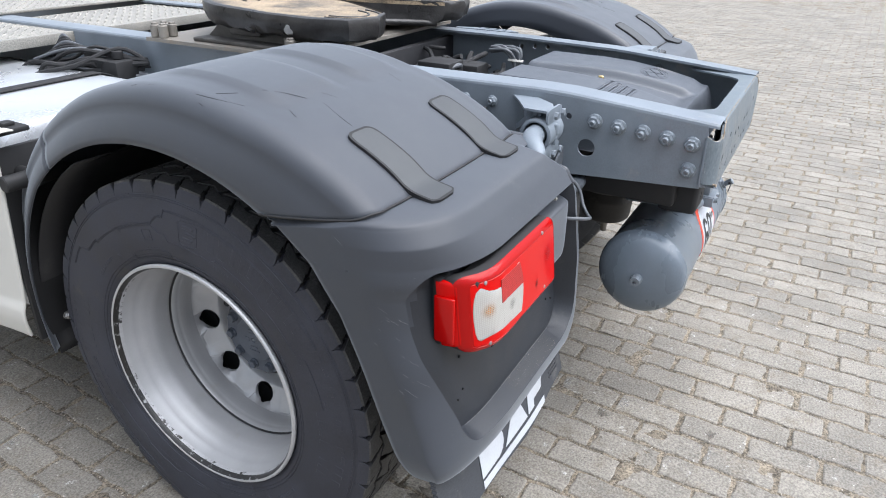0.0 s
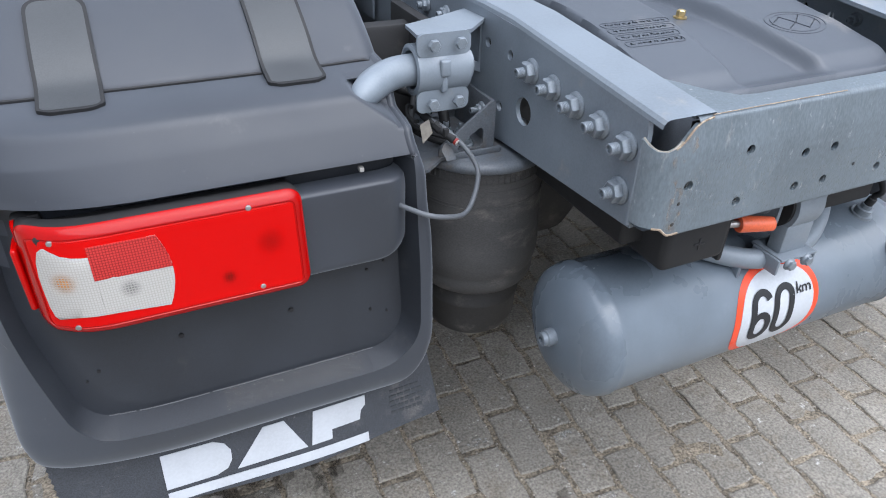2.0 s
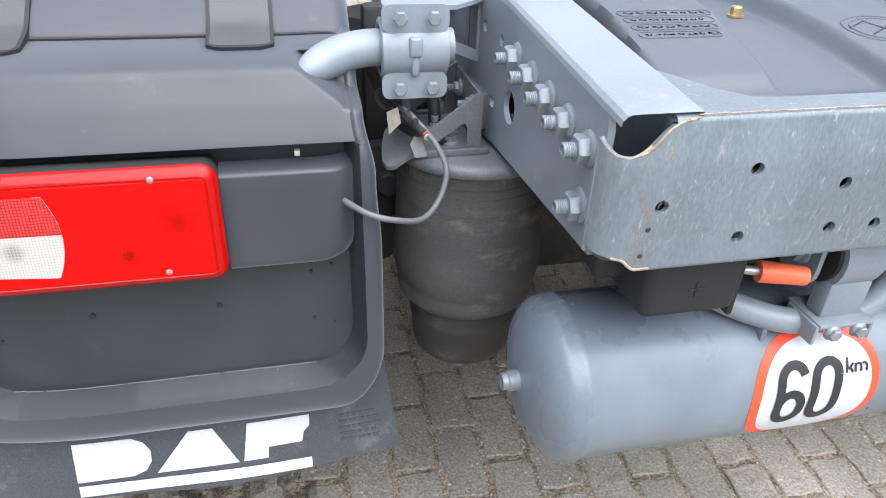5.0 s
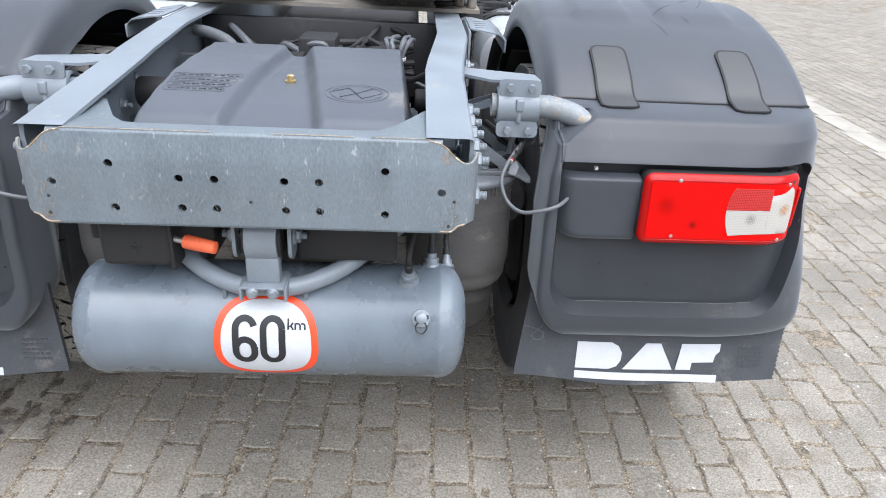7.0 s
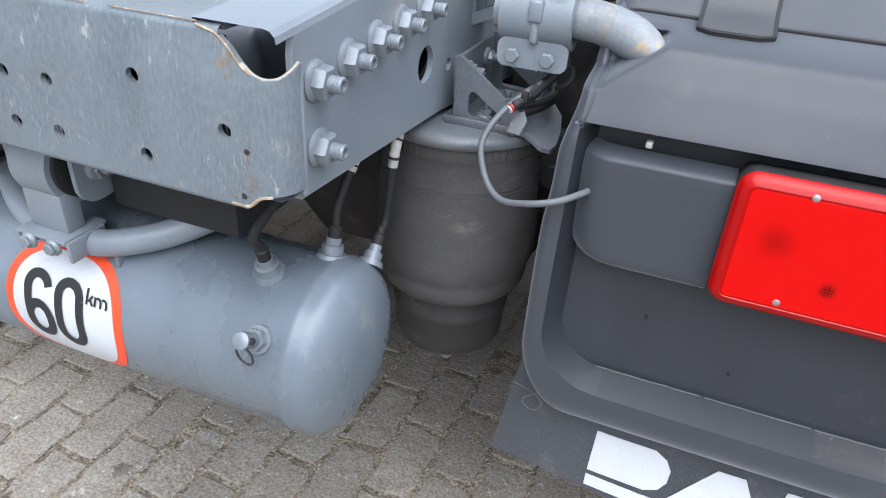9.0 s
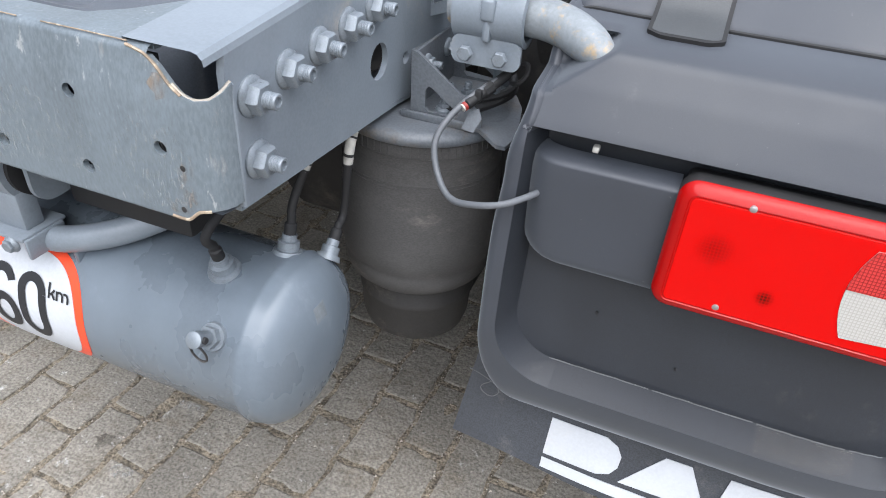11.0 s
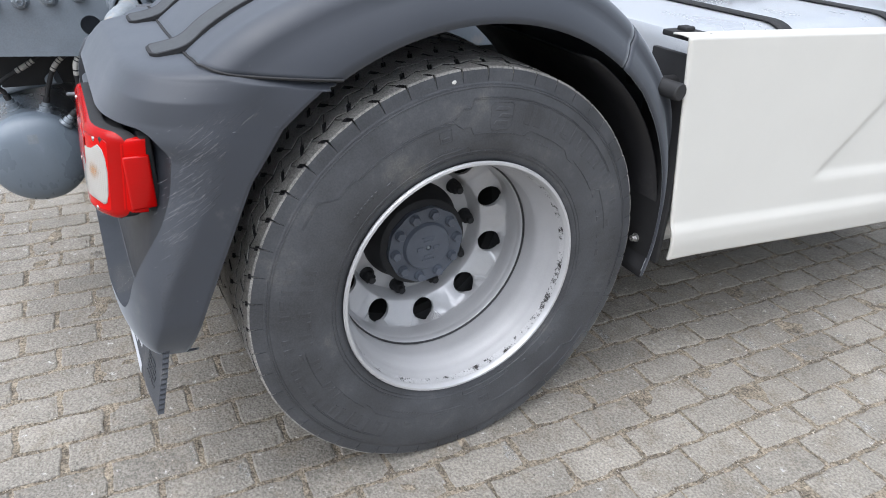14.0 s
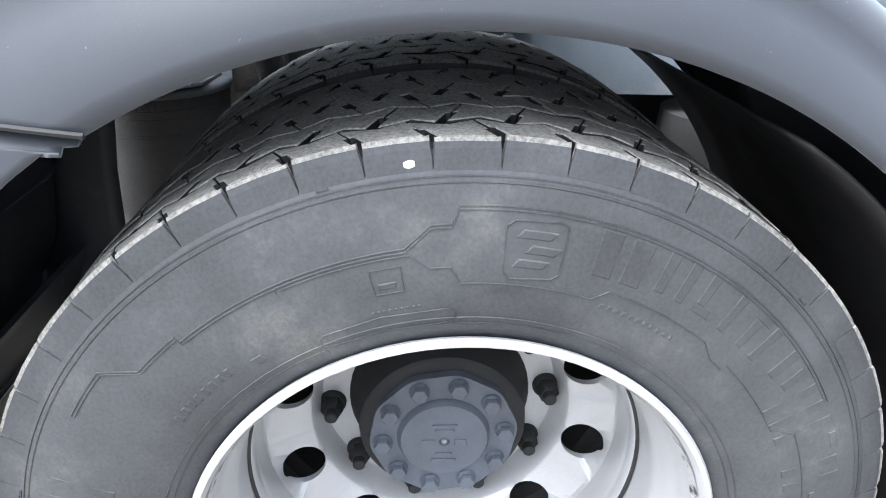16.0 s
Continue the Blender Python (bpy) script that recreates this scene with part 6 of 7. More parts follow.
def tread_mesh(n, row_gap, slit, slot, drop, notch, deep, dusty, dark, wall):
    """Six rows of worn tread blocks. Between two blocks of a row runs a fine slit that widens to a slot;
    the outer rows turn down over the shoulder, with a notch between each two blocks."""
    rng = random.Random(5)
    verts, faces, kinds = [], [], []
    pitch = 2 * math.pi / n
    cuts = (-0.134, -0.0925, -0.0455, 0.0, 0.0455, 0.0925, 0.134)
    at = lambda x, t, r: (x, r * math.cos(t), r * math.sin(t))

    def edge(j, q):
        """Zigzag joint j between two rows at q pitches along the tread."""
        z = 0.0 if j in (0, 6) else 0.0065 * (1 if j % 2 else -1)
        return cuts[j] + z * (abs((q % 1.0) - 0.5) * 4 - 1)

    for r in range(6):
        lean = 0.3 * (1 if r in (0, 2, 4) else -1)
        for k in range(n):
            q0 = k + 0.5 * (r % 2)
            gs, gw = slit / 2 / (TYRE_R * pitch), slot / 2 / (TYRE_R * pitch)
            a, b = (lambda q: edge(r, q) + (row_gap / 2 if r else 0.0)), (lambda q: edge(r + 1, q) - (row_gap / 2 if r < 5 else 0.0))
            wide_a = r in (0, 1, 3)
            mid = lambda q: a(q) + 0.5 * (b(q) - a(q))
            ga, gb = (gw, gs) if wide_a else (gs, gw)
            ql, qh, qm = q0, q0 + 1, q0 + 0.5
            line = [(a(ql), ql + ga), (mid(ql), ql + ga), (mid(ql), ql + gb), (b(ql), ql + gb), (b(qm), qm), (b(qh), qh - gb), (mid(qh), qh - gb), (mid(qh), qh - ga), (a(qh), qh - ga), (a(qm), qm)]
            cx = (cuts[r] + cuts[r + 1]) / 2
            w = cuts[r + 1] - cuts[r]
            line = [(x, q + lean * (x - cx) / w) for x, q in line]
            top = TYRE_R - 0.0035 * (abs(cx) / 0.114) ** 2 + rng.uniform(-0.0009, 0.0009)
            base, m = len(verts), len(line)
            for rr, sh in ((top, 0.955), (top - 0.0012, 1.0), (TYRE_R - drop, 1.0)):
                for x, q in line:
                    edge_x = cx + (x - cx) * sh if not (sh < 1 and ((r == 5 and x > 0.13) or (r == 0 and x < -0.13))) else x
                    verts.append(at(edge_x, (qm + (q - qm) * sh) * pitch, rr))
            faces.append(tuple(base + i for i in range(m)))
            kinds.append(0)
            # kind 1, the groove walls, is black and darker than the block tops
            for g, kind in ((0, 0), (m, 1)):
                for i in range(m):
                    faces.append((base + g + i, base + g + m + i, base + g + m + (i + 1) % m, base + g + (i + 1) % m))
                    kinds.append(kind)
            if r in (0, 5):
                o = 1 if r == 5 else -1
                ql, qh = q0 + notch / 2 / (TYRE_R * pitch) + lean * 0.5 * o, q0 + 1 - notch / 2 / (TYRE_R * pitch) + lean * 0.5 * o
                prof = [(0.1338, top - 0.0006), (0.1365, top - 0.004), (0.1385, top - 0.01), (0.1405, top - 0.02), (0.1418, TYRE_R - 0.0325)]
                base = len(verts)
                for i, (x, rr) in enumerate(prof):
                    ease = (0.0, 0.1, 0.45, 0.9, 1.0)[i] * notch / 2 / (TYRE_R * pitch)
                    jag = rng.uniform(-0.0006, 0.0006)
                    for q in (ql - ease, ql + 0.012 - ease, (ql + qh) / 2, qh - 0.012 + ease, qh + ease):
                        sunk = 0.0022 if q in (ql - ease, qh + ease) else 0.0
                        verts.append(at(o * (x - sunk), q * pitch, rr + jag))
                for i in range(4):
                    for g in range(4):
                        c = base + i * 5 + g
                        faces.append((c, c + 1, c + 6, c + 5))
                        kinds.append(2 if i < 1 else 3)
                for g in (0, 4):
                    c = len(verts)
                    for i, (x, rr) in enumerate(prof):
                        p = Vector(verts[base + i * 5 + g])
                        verts.append((p.x - o * deep, p.y, p.z))
                    for i in range(4):
                        faces.append((base + i * 5 + g, base + i * 5 + 5 + g, c + i + 1, c + i))
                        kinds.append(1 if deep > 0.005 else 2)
    me = bpy.data.meshes.new("tread")
    me.from_pydata(verts, [], faces)
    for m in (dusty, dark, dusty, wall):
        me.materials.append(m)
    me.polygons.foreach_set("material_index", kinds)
    bm = bmesh.new()
    bm.from_mesh(me)
    bmesh.ops.recalc_face_normals(bm, faces=bm.faces)
    grounded(bm)
    bm.to_mesh(me)
    bm.free()
    return me


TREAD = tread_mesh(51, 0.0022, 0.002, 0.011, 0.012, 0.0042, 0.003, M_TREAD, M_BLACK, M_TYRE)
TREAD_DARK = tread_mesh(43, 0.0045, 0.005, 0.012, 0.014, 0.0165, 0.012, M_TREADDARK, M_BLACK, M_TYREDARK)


def side_x(r):
    """How far the outer sidewall stands out at radius r."""
    pr = [(rr, x) for x, rr in tyre_profile(TYRE_W, TYRE_R) if x > 0.13]
    return lerp(sorted(pr), r)


def polar_block(a0, a1, r0, r1, up=0.0016, skew=0.0, n=5):
    """A slightly raised mark on the sidewall between two angles and radii."""
    bm = bmesh.new()
    rows = []
    for k, (h, g) in enumerate(((0.0, 0.0), (up, 0.0012))):
        rows.append([[bm.verts.new((side_x(r) + h, r * math.cos(a), r * math.sin(a))) for r in (r0 + g, r1 - g) for a in [(a0 + g / r0 + (a1 - a0 - 2 * g / r0) * i / n + (skew if r > (r0 + r1) / 2 else 0)) for i in range(n + 1)]] for _ in (0,)][0])
    low, top = rows
    N = n + 1
    for i in range(n):
        bm.faces.new([top[i], top[i + 1], top[N + i + 1], top[N + i]])
        bm.faces.new([low[i], low[i + 1], top[i + 1], top[i]])
        bm.faces.new([top[N + i], top[N + i + 1], low[N + i + 1], low[N + i]])
    bm.faces.new([low[0], top[0], top[N], low[N]])
    bm.faces.new([top[n], low[n], low[N + n], top[N + n]])
    return bm


def sidewall_line(pts, w=0.0022, up=0.0012):
    """A fine raised line along (angle, radius) points."""
    bm = bmesh.new()
    rows = []
    P = [(r * math.cos(a), r * math.sin(a), r) for a, r in pts]
    for i, (y, z, r) in enumerate(P):
        q, o = P[min(i + 1, len(P) - 1)], P[max(i - 1, 0)]
        d = Vector((q[0] - o[0], q[1] - o[1])).normalized()
        nx, ny = -d.y * w / 2, d.x * w / 2
        rows.append([bm.verts.new((side_x(math.hypot(y + k * nx, z + k * ny)) + h, y + k * nx, z + k * ny)) for k, h in ((1, 0), (0.4, up), (-0.4, up), (-1, 0))])
    for a, b in zip(rows, rows[1:]):
        for k in range(3):
            bm.faces.new([a[k], a[k + 1], b[k + 1], b[k]])
    return bm


def arc(a0, a1, r, n=30):
    return [(radians(a0 + (a1 - a0) * i / n), r) for i in range(n + 1)]


def tyre_marks():
    """Raised rings, panel outlines and worn characters (as plain bars) on the outer wall, twice round the tyre."""
    out = []
    for r, w in ((0.332, 0.0022), (0.3245, 0.0016), (0.4695, 0.003), (0.4745, 0.0016)):
        out.append(sidewall_line(arc(0, 360, r, 120), w))
    box = lambda a0, a1, r0, r1: [(radians(a0), r0), (radians(a1), r0), (radians(a1), r1), (radians(a0), r1), (radians(a0), r0)]
    for b in (0, 180):
        # panel outlines with slanting shoulders
        for shift in (0.0, -0.0035):
            out.append(sidewall_line(arc(b + 150, b + 142, 0.4475 + shift, 5) + arc(b + 138.5, b + 131, 0.419 + shift, 4) + arc(b + 131, b + 98.5, 0.412 + shift, 16) + arc(b + 95, b + 92.5, 0.432 + shift, 3) + arc(b + 91.5, b + 30, 0.449 + shift, 26), 0.0018))
        out.append(sidewall_line(arc(b + 115.5, b + 98, 0.405, 9) + arc(b + 95.5, b + 92.7, 0.39, 3) + arc(b + 91.5, b + 72, 0.3725, 10) + arc(b + 70, b + 52, 0.3855, 10) + arc(b + 49, b + 46, 0.375, 3), 0.0016))
        out.append(sidewall_line(arc(b + 46, b + 30, 0.382, 8) + arc(b + 27, b + 10, 0.405, 9), 0.0016))
        out.append(sidewall_line([(radians(b + 116), 0.4065), (radians(b + 115.5), 0.339), (radians(b + 114.5), 0.318)], 0.0016))
        out.append(sidewall_line([(radians(b + a), r) for a, r in ((114.5, 0.331), (114.7, 0.339), (113.5, 0.343), (104, 0.3445), (93.2, 0.3445), (92.0, 0.341), (92.2, 0.329), (93.4, 0.3265), (104, 0.3265), (113.4, 0.3268), (114.5, 0.331))], 0.0014))
        # square emblem frame and small tag frame
        out.append(sidewall_line([(radians(b + a), r) for a, r in ((85.6, 0.384), (86.0, 0.43), (85.0, 0.437), (79.6, 0.4395), (78.4, 0.436), (77.9, 0.389), (78.8, 0.383), (84.6, 0.379), (85.6, 0.384))], 0.0018))
        for k, (a0, a1) in enumerate(((84.6, 80.4), (83.2, 79.2), (84.6, 80.2))):
            out.append(polar_block(radians(b + a1), radians(b + a0), 0.391 + 0.0145 * k, 0.4 + 0.0145 * k, 0.001, radians(-0.8)))
        out.append(sidewall_line(box(b + 103.6, b + 99.4, 0.37, 0.396), 0.0014))
        out.append(polar_block(radians(b + 100.3), radians(b + 102.9), 0.374, 0.381, 0.0008))
        # large worn characters as plain bars
        for a0, a1, r0, r1 in ((73.8, 70.9, 0.397, 0.443), (69.6, 66.6, 0.397, 0.443), (64.6, 62.9, 0.403, 0.445), (61.2, 59.6, 0.403, 0.445), (58.0, 54.6, 0.403, 0.412), (57.9, 56.4, 0.412, 0.445), (52.8, 51.3, 0.403, 0.445), (49.6, 46.4, 0.436, 0.446), (48.6, 47.1, 0.403, 0.434), (45.3, 43.8, 0.403, 0.446), (40.6, 38.9, 0.408, 0.445), (37.2, 35.6, 0.412, 0.441)):
            out.append(polar_block(radians(b + a1), radians(b + a0), r0, r1, 0.0007, radians(0.5)))
        a = b + 161
        for wd, r0, r1 in ((1.8, 0.382, 0.448), (1.8, 0.382, 0.448), (1.8, 0.382, 0.448), (3.2, 0.44, 0.449), (1.8, 0.382, 0.448), (3.2, 0.382, 0.391), (1.8, 0.382, 0.448), (1.8, 0.382, 0.448), (3.0, 0.412, 0.42), (1.8, 0.382, 0.448), (1.8, 0.382, 0.448), (3.0, 0.44, 0.449), (1.8, 0.382, 0.448), (1.8, 0.382, 0.448), (1.8, 0.382, 0.448)):
            out.append(polar_block(radians(a), radians(a + wd), r0, r1, 0.0009))
            a += wd + 1.5
        for k in range(8):
            out.append(polar_block(radians(b + 141.5 - 1.75 * k), radians(b + 142.6 - 1.75 * k), 0.353, 0.363, 0.0011))
        out.append(polar_block(radians(b + 123.2), radians(b + 125.2), 0.3455, 0.3555, 0.0011, radians(0.6)))
        for k in range(11):
            out.append(polar_block(radians(b + 69.6 - 1.3 * k), radians(b + 70.4 - 1.3 * k), 0.366, 0.3715, 0.0009))
        for k in range(9):
            out.append(polar_block(radians(b + 104.5 - 0.9 * k), radians(b + 105.1 - 0.9 * k), 0.3485, 0.352, 0.0007))
    # small triangles by the shoulder that mark the wear bars
    for k in range(6):
        c = 60 * k + 46
        out.append(sidewall_line([(radians(c - 0.7), 0.4775), (radians(c + 0.7), 0.4775), (radians(c), 0.4845), (radians(c - 0.7), 0.4775)], 0.0011))
    return join(*out)


def wall_word(body, size, mid, r, mat, owner):
    """A raised word that follows the tyre wall, its foot towards the axle."""
    cu = bpy.data.curves.new("word", "FONT")
    cu.body, cu.size, cu.resolution_u, cu.align_x = body, size, 2, "CENTER"
    tmp = new("word_curve", cu)
    bpy.context.view_layer.update()
    me = bpy.data.meshes.new_from_object(tmp.evaluated_get(bpy.context.evaluated_depsgraph_get()))
    bpy.data.objects.remove(tmp)
    bpy.data.curves.remove(cu)
    bm = bmesh.new()
    bm.from_mesh(me)
    bpy.data.meshes.remove(me)
    for v in bm.verts:
        a, q = radians(mid) - v.co.x * 1.25 / r, r + v.co.y
        v.co = Vector((side_x(q) + 0.0011, q * math.cos(a), q * math.sin(a)))
    return part("raised_word", bm, mat, owner, smooth=False)


def wheel_parts(wheel, rubber=None, marks=True):
    R, W = TYRE_R, TYRE_W
    tyre = part("tyre", grounded(turned(tyre_profile(W, R), Matrix(), 160)), rubber or M_TYRE, wheel, "worn dusty black truck tyre", angle=50)
    ob = new("tread", TREAD_DARK if rubber is M_TYREDARK else TREAD)
    ob.parent = tyre
    tagged(ob, "worn tread blocks with dusty edges", kind="stuff")
    if marks:
        mark = M_TYREDARK if rubber is M_TYREDARK else M_TYREMARK
        part("sidewall_mark", tyre_marks(), mark, tyre, "raised marks on the tyre wall", smooth=False, kind="stuff")
        for mid in (84, 264):
            wall_word("RADIAL", 0.0085, mid, 0.3625, mark, tyre)


def disc_wheel(wheel, x_rim, x_disc, turn, worn):
    """Rim barrel with a deep dished disc, seen from the outer side. Offsets are along the axle."""
    prof = [(1.233, 0.3045), (1.24, 0.3065), (1.244, 0.304), (1.244, 0.2985), (1.235, 0.2935), (1.225, 0.2915), (1.202, 0.287), (1.196, 0.2845), (1.193, 0.2842), (1.177, 0.279), (1.162, 0.2725), (1.15, 0.271), (1.147, 0.2695), (1.13, 0.269), (1.1, 0.2675), (1.093, 0.267), (1.0905, 0.2695), (1.0875, 0.269), (1.086, 0.2628), (1.083, 0.261), (1.072, 0.26), (1.067, 0.2603), (1.064, 0.259), (1.06, 0.2585), (1.05, 0.2578), (1.04, 0.2588), (1.012, 0.2592)]
    prof = [(a - 1.237, q) for a, q in prof]
    rim = part("rim", turned([(x_rim + a, q) for a, q in prof], Matrix(), 96), M_RIM, wheel, "silver painted steel rim", angle=28)
    lip = [(x_rim + 0.0062, 0.2978), (x_rim + 0.001, 0.2941), (x_rim - 0.0025, 0.2926), (x_rim - 0.0055, 0.2918)]
    inner = [(x_rim - 0.0055, 0.2918), (x_rim - 0.014, 0.2898), (x_rim - 0.021, 0.288)]
    if worn:
        part("rim_edge", turned(lip, Matrix(), 96), M_RIMWORN, rim, "paint worn off the rim lip")
    part("rim_edge", turned(inner if not worn else inner[:2], Matrix(), 96), M_RIMEDGE, rim, "chipped paint inside the rim lip")
    part("weld_groove", turned([(x_rim - 0.1465, 0.2672), (x_rim - 0.149, 0.2655), (x_rim - 0.1508, 0.2632)], Matrix(), 96), M_DARKSTEEL, rim, "dark dirty weld groove")
    holes = [circle(0.2265 * math.cos(radians(36 * k + 18 + turn)), 0.2265 * math.sin(radians(36 * k + 18 + turn)), 0.0318, 32) for k in range(10)]
    dish = lambda u, v: lerp([(0.1, 0.0), (0.1815, 0.0), (0.1835, 0.003), (0.187, 0.02), (0.191, 0.042), (0.1955, 0.051), (0.227, 0.06), (0.245, 0.066), (0.2566, 0.072), (0.2592, 0.085)], math.hypot(u, v))
    extra = []
    for q in (0.15, 0.1815, 0.1825, 0.1835, 0.1852, 0.187, 0.189, 0.191, 0.1932, 0.1952, 0.2575):
        extra += circle(0, 0, q, 90)
    disc = plate(circle(0, 0, 0.2592, 96), [circle(0, 0, 0.14, 48)] + holes, 0.011, lambda u, v, w: (x_disc + w, u, v), extra, dish)
    part("wheel_disc", disc, M_RIM, wheel, "silver wheel disc with round hand holes", angle=50)
    for k in range(10):
        a = radians(36 * k + turn)
        c = (x_disc, 0.1675 * math.cos(a), 0.1675 * math.sin(a))
        m = along(c, (c[0] + 1, c[1], c[2]))
        part("wheel_nut", join(turned([(0, 0), (0, 0.021), (0.006, 0.021), (0.01, 0.018), (0.01, 0)], m, 20), turned([(0.008, 0), (0.008, 0.0178), (0.026, 0.017), (0.031, 0.013), (0.031, 0)], m, 6), turned([(0.03, 0), (0.03, 0.0105), (0.042, 0.01), (0.044, 0.008), (0.044, 0)], m, 12)), M_BLACK, wheel, "dark wheel nut")


def hub(wheel, x_disc, x_cap):
    x0 = x_disc
    part("hub_drum", turned([(x0 - 0.01, 0.141), (x0 + 0.006, 0.14), (x0 + 0.02, 0.131), (x_cap - 0.03, 0.122), (x_cap - 0.024, 0.115), (x_cap - 0.022, 0)], Matrix(), 48), M_BLACK, wheel, "black hub drum")
    lobes = []
    for i in range(80):
        a = 2 * math.pi * i / 80
        r = 0.1055 + 0.0016 * math.cos(10 * (a - radians(8)))
        lobes.append((r * math.cos(a), r * math.sin(a)))
    part("hub_cap", join(plate(lobes, (), 0.014, lambda u, v, w: (x_cap - 0.008 + w, u, v)), turned([(x_cap - 0.008, 0.0675), (x_cap - 0.004, 0.066), (x_cap + 0.002, 0.062), (x_cap + 0.0035, 0.05), (x_cap + 0.0045, 0.008), (x_cap + 0.001, 0.006), (x_cap + 0.001, 0)], Matrix(), 40)), M_HUB, wheel, "blue-grey hub cap with bolts", angle=35)
    for k in range(10):
        a = radians(36 * k + 6)
        part("hub_bolt", hexnut((x_cap - 0.008, 0.0885 * math.cos(a), 0.0885 * math.sin(a)), (1, 0, 0), 0.012, 0.01, 0.0145, 0.0), M_HUB, wheel)
    part("hub_dot", turned([(x_cap + 0.001, 0), (x_cap + 0.001, 0.004), (x_cap + 0.005, 0.0035), (x_cap + 0.0052, 0)], Matrix(), 12), M_RUSTTUBE, wheel, "rusty centre plug")
    for y0, y1, z0, z1 in ((-0.032, -0.014, -0.008, 0.004), (0.014, 0.032, -0.008, 0.004), (-0.014, 0.014, 0.016, 0.022), (-0.018, 0.018, 0.027, 0.031), (-0.012, 0.012, -0.026, -0.02), (-0.018, 0.018, -0.037, -0.032)):
        part("raised_mark", block(x_cap + 0.002, x_cap + 0.006, y0, y1, z0, z1, 0.001, 1), M_HUB, wheel)


def dual_wheel(s):
    x_out, x_inn = 1.0955, 0.765
    ob = thing_part("rear_wheel", s * x_out, AX_Y, AX_Z, 0 if s > 0 else 180)
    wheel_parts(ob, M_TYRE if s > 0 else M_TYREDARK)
    disc_wheel(ob, 1.237 - x_out, 0.934 - x_out, 4.5 if s > 0 else -10, s < 0)
    hub(ob, 0.934 - x_out, 1.042 - x_out)
    inn = thing_part("inner_rear_wheel", s * x_inn, AX_Y, AX_Z, 0 if s > 0 else 180)
    wheel_parts(inn, marks=False)
    # dark steel here, while the outer rim is silver
    part("inner_rim", turned([(0.15, 0.3), (0.14, 0.28), (0.05, 0.265), (-0.12, 0.27), (-0.15, 0.3)], Matrix(), 64), M_DARKSTEEL, inn, "dark inner rim")
    part("brake_drum", turned([(0.13, 0.1), (0.13, 0.2), (0.12, 0.21), (-0.13, 0.215), (-0.14, 0.2), (-0.14, 0)], Matrix(), 48), M_DARKSTEEL, inn, "dark brake assembly")


def thing_part(name, x, y, z, turn):
    ob = new(name)
    ob.parent = truck
    ob.location, ob.rotation_euler = (x, y, z), (0, 0, radians(turn))
    return ob


for s in SIDES:
    dual_wheel(s)
    fw = thing_part("front_wheel", s * 1.12, 4.8, AX_Z, 7 if s > 0 else 187)
    wheel_parts(fw, marks=False)
    part("front_rim", turned([(0.13, 0.3045), (0.14, 0.3), (0.12, 0.28), (0.0, 0.265), (0.02, 0.2), (0.09, 0.15), (0.1, 0.0)], Matrix(), 64), M_RIM, fw, "silver front rim")

# pale fleck on the tyre shoulder
part("fleck", turned([(0, 0), (0, 0.008), (0.003, 0.006), (0.004, 0)], along((1.232, 0.943, 0.99), (1.3, 0.93, 1.06)), 9), M_PAPER, truck, "white fleck on the tyre shoulder")

# ---- axle and running gear between the wheels
part("axle_housing", join(rod((-0.75, AX_Y, AX_Z), (0.75, AX_Y, AX_Z), 0.075, 24, 0.01), turned([(-0.2, 0.08), (-0.17, 0.16), (-0.08, 0.22), (0.08, 0.22), (0.17, 0.16), (0.2, 0.08)], Matrix.Translation((0.0, AX_Y, AX_Z)), 40)), M_DARKSTEEL, truck, "dark steel rear axle housing")
for s in SIDES:
    part("spring_beam", flip(join(block(0.36, 0.45, 0.6, 1.75, 0.36, 0.41, 0.012), block(0.35, 0.46, 0.9, 1.1, 0.38, 0.56, 0.012)), s), M_DARKSTEEL, truck, "dark suspension beam")
    part("shock_absorber", flip(join(rod((0.52, 0.82, 0.45), (0.53, 0.74, 0.8), 0.035, 20, 0.006), rod((0.53, 0.74, 0.78), (0.535, 0.7, 0.97), 0.028, 20, 0.006)), s), M_DARKSTEEL, truck, "dark shock absorber")
    part("front_air_spring", flip(turned([(0.82, 0.0), (0.82, 0.12), (0.7, 0.128), (0.58, 0.122), (0.5, 0.11), (0.42, 0.095), (0.4, 0.0)], Matrix.Translation((0.4, 1.62, 0)) @ pose(0, 0, 0, 0, -90, 0), 40), s), M_BELLOW, truck, "dusty front air spring")
    part("inner_liner", flip(sheet(lambda u, v: (0.61 - 0.05 * u, AX_Y + 0.63 * math.cos(radians(58 - 64 * v)) * (1 + 0.05 * u), AX_Z + 0.63 * math.sin(radians(58 - 64 * v))), span(0, 1, 2), span(0, 1, 20)), s), M_LINER, truck, "black inner guard panel", solid=0.004)
    # perforated step bracket beside the rail
    part("step_bracket", flip(join(plate(rounded(0.445, 0.55, 0.95, 1.2, 0.02), [rounded(0.46, 0.5, y, y + 0.012, 0.005) for y in (0.98, 1.02, 1.06, 1.1)], 0.004, lambda u, v, w: (u, v, 1.125 - 3.0 * max(0, u - 0.5) ** 2 * 4 + w)), block(0.44, 0.446, 0.95, 1.2, 0.98, 1.12, 0.002), block(0.548, 0.553, 0.95, 1.2, 1.06, 1.098, 0.002)), s), M_PAINT, truck, "slotted grey steel bracket on the rail")
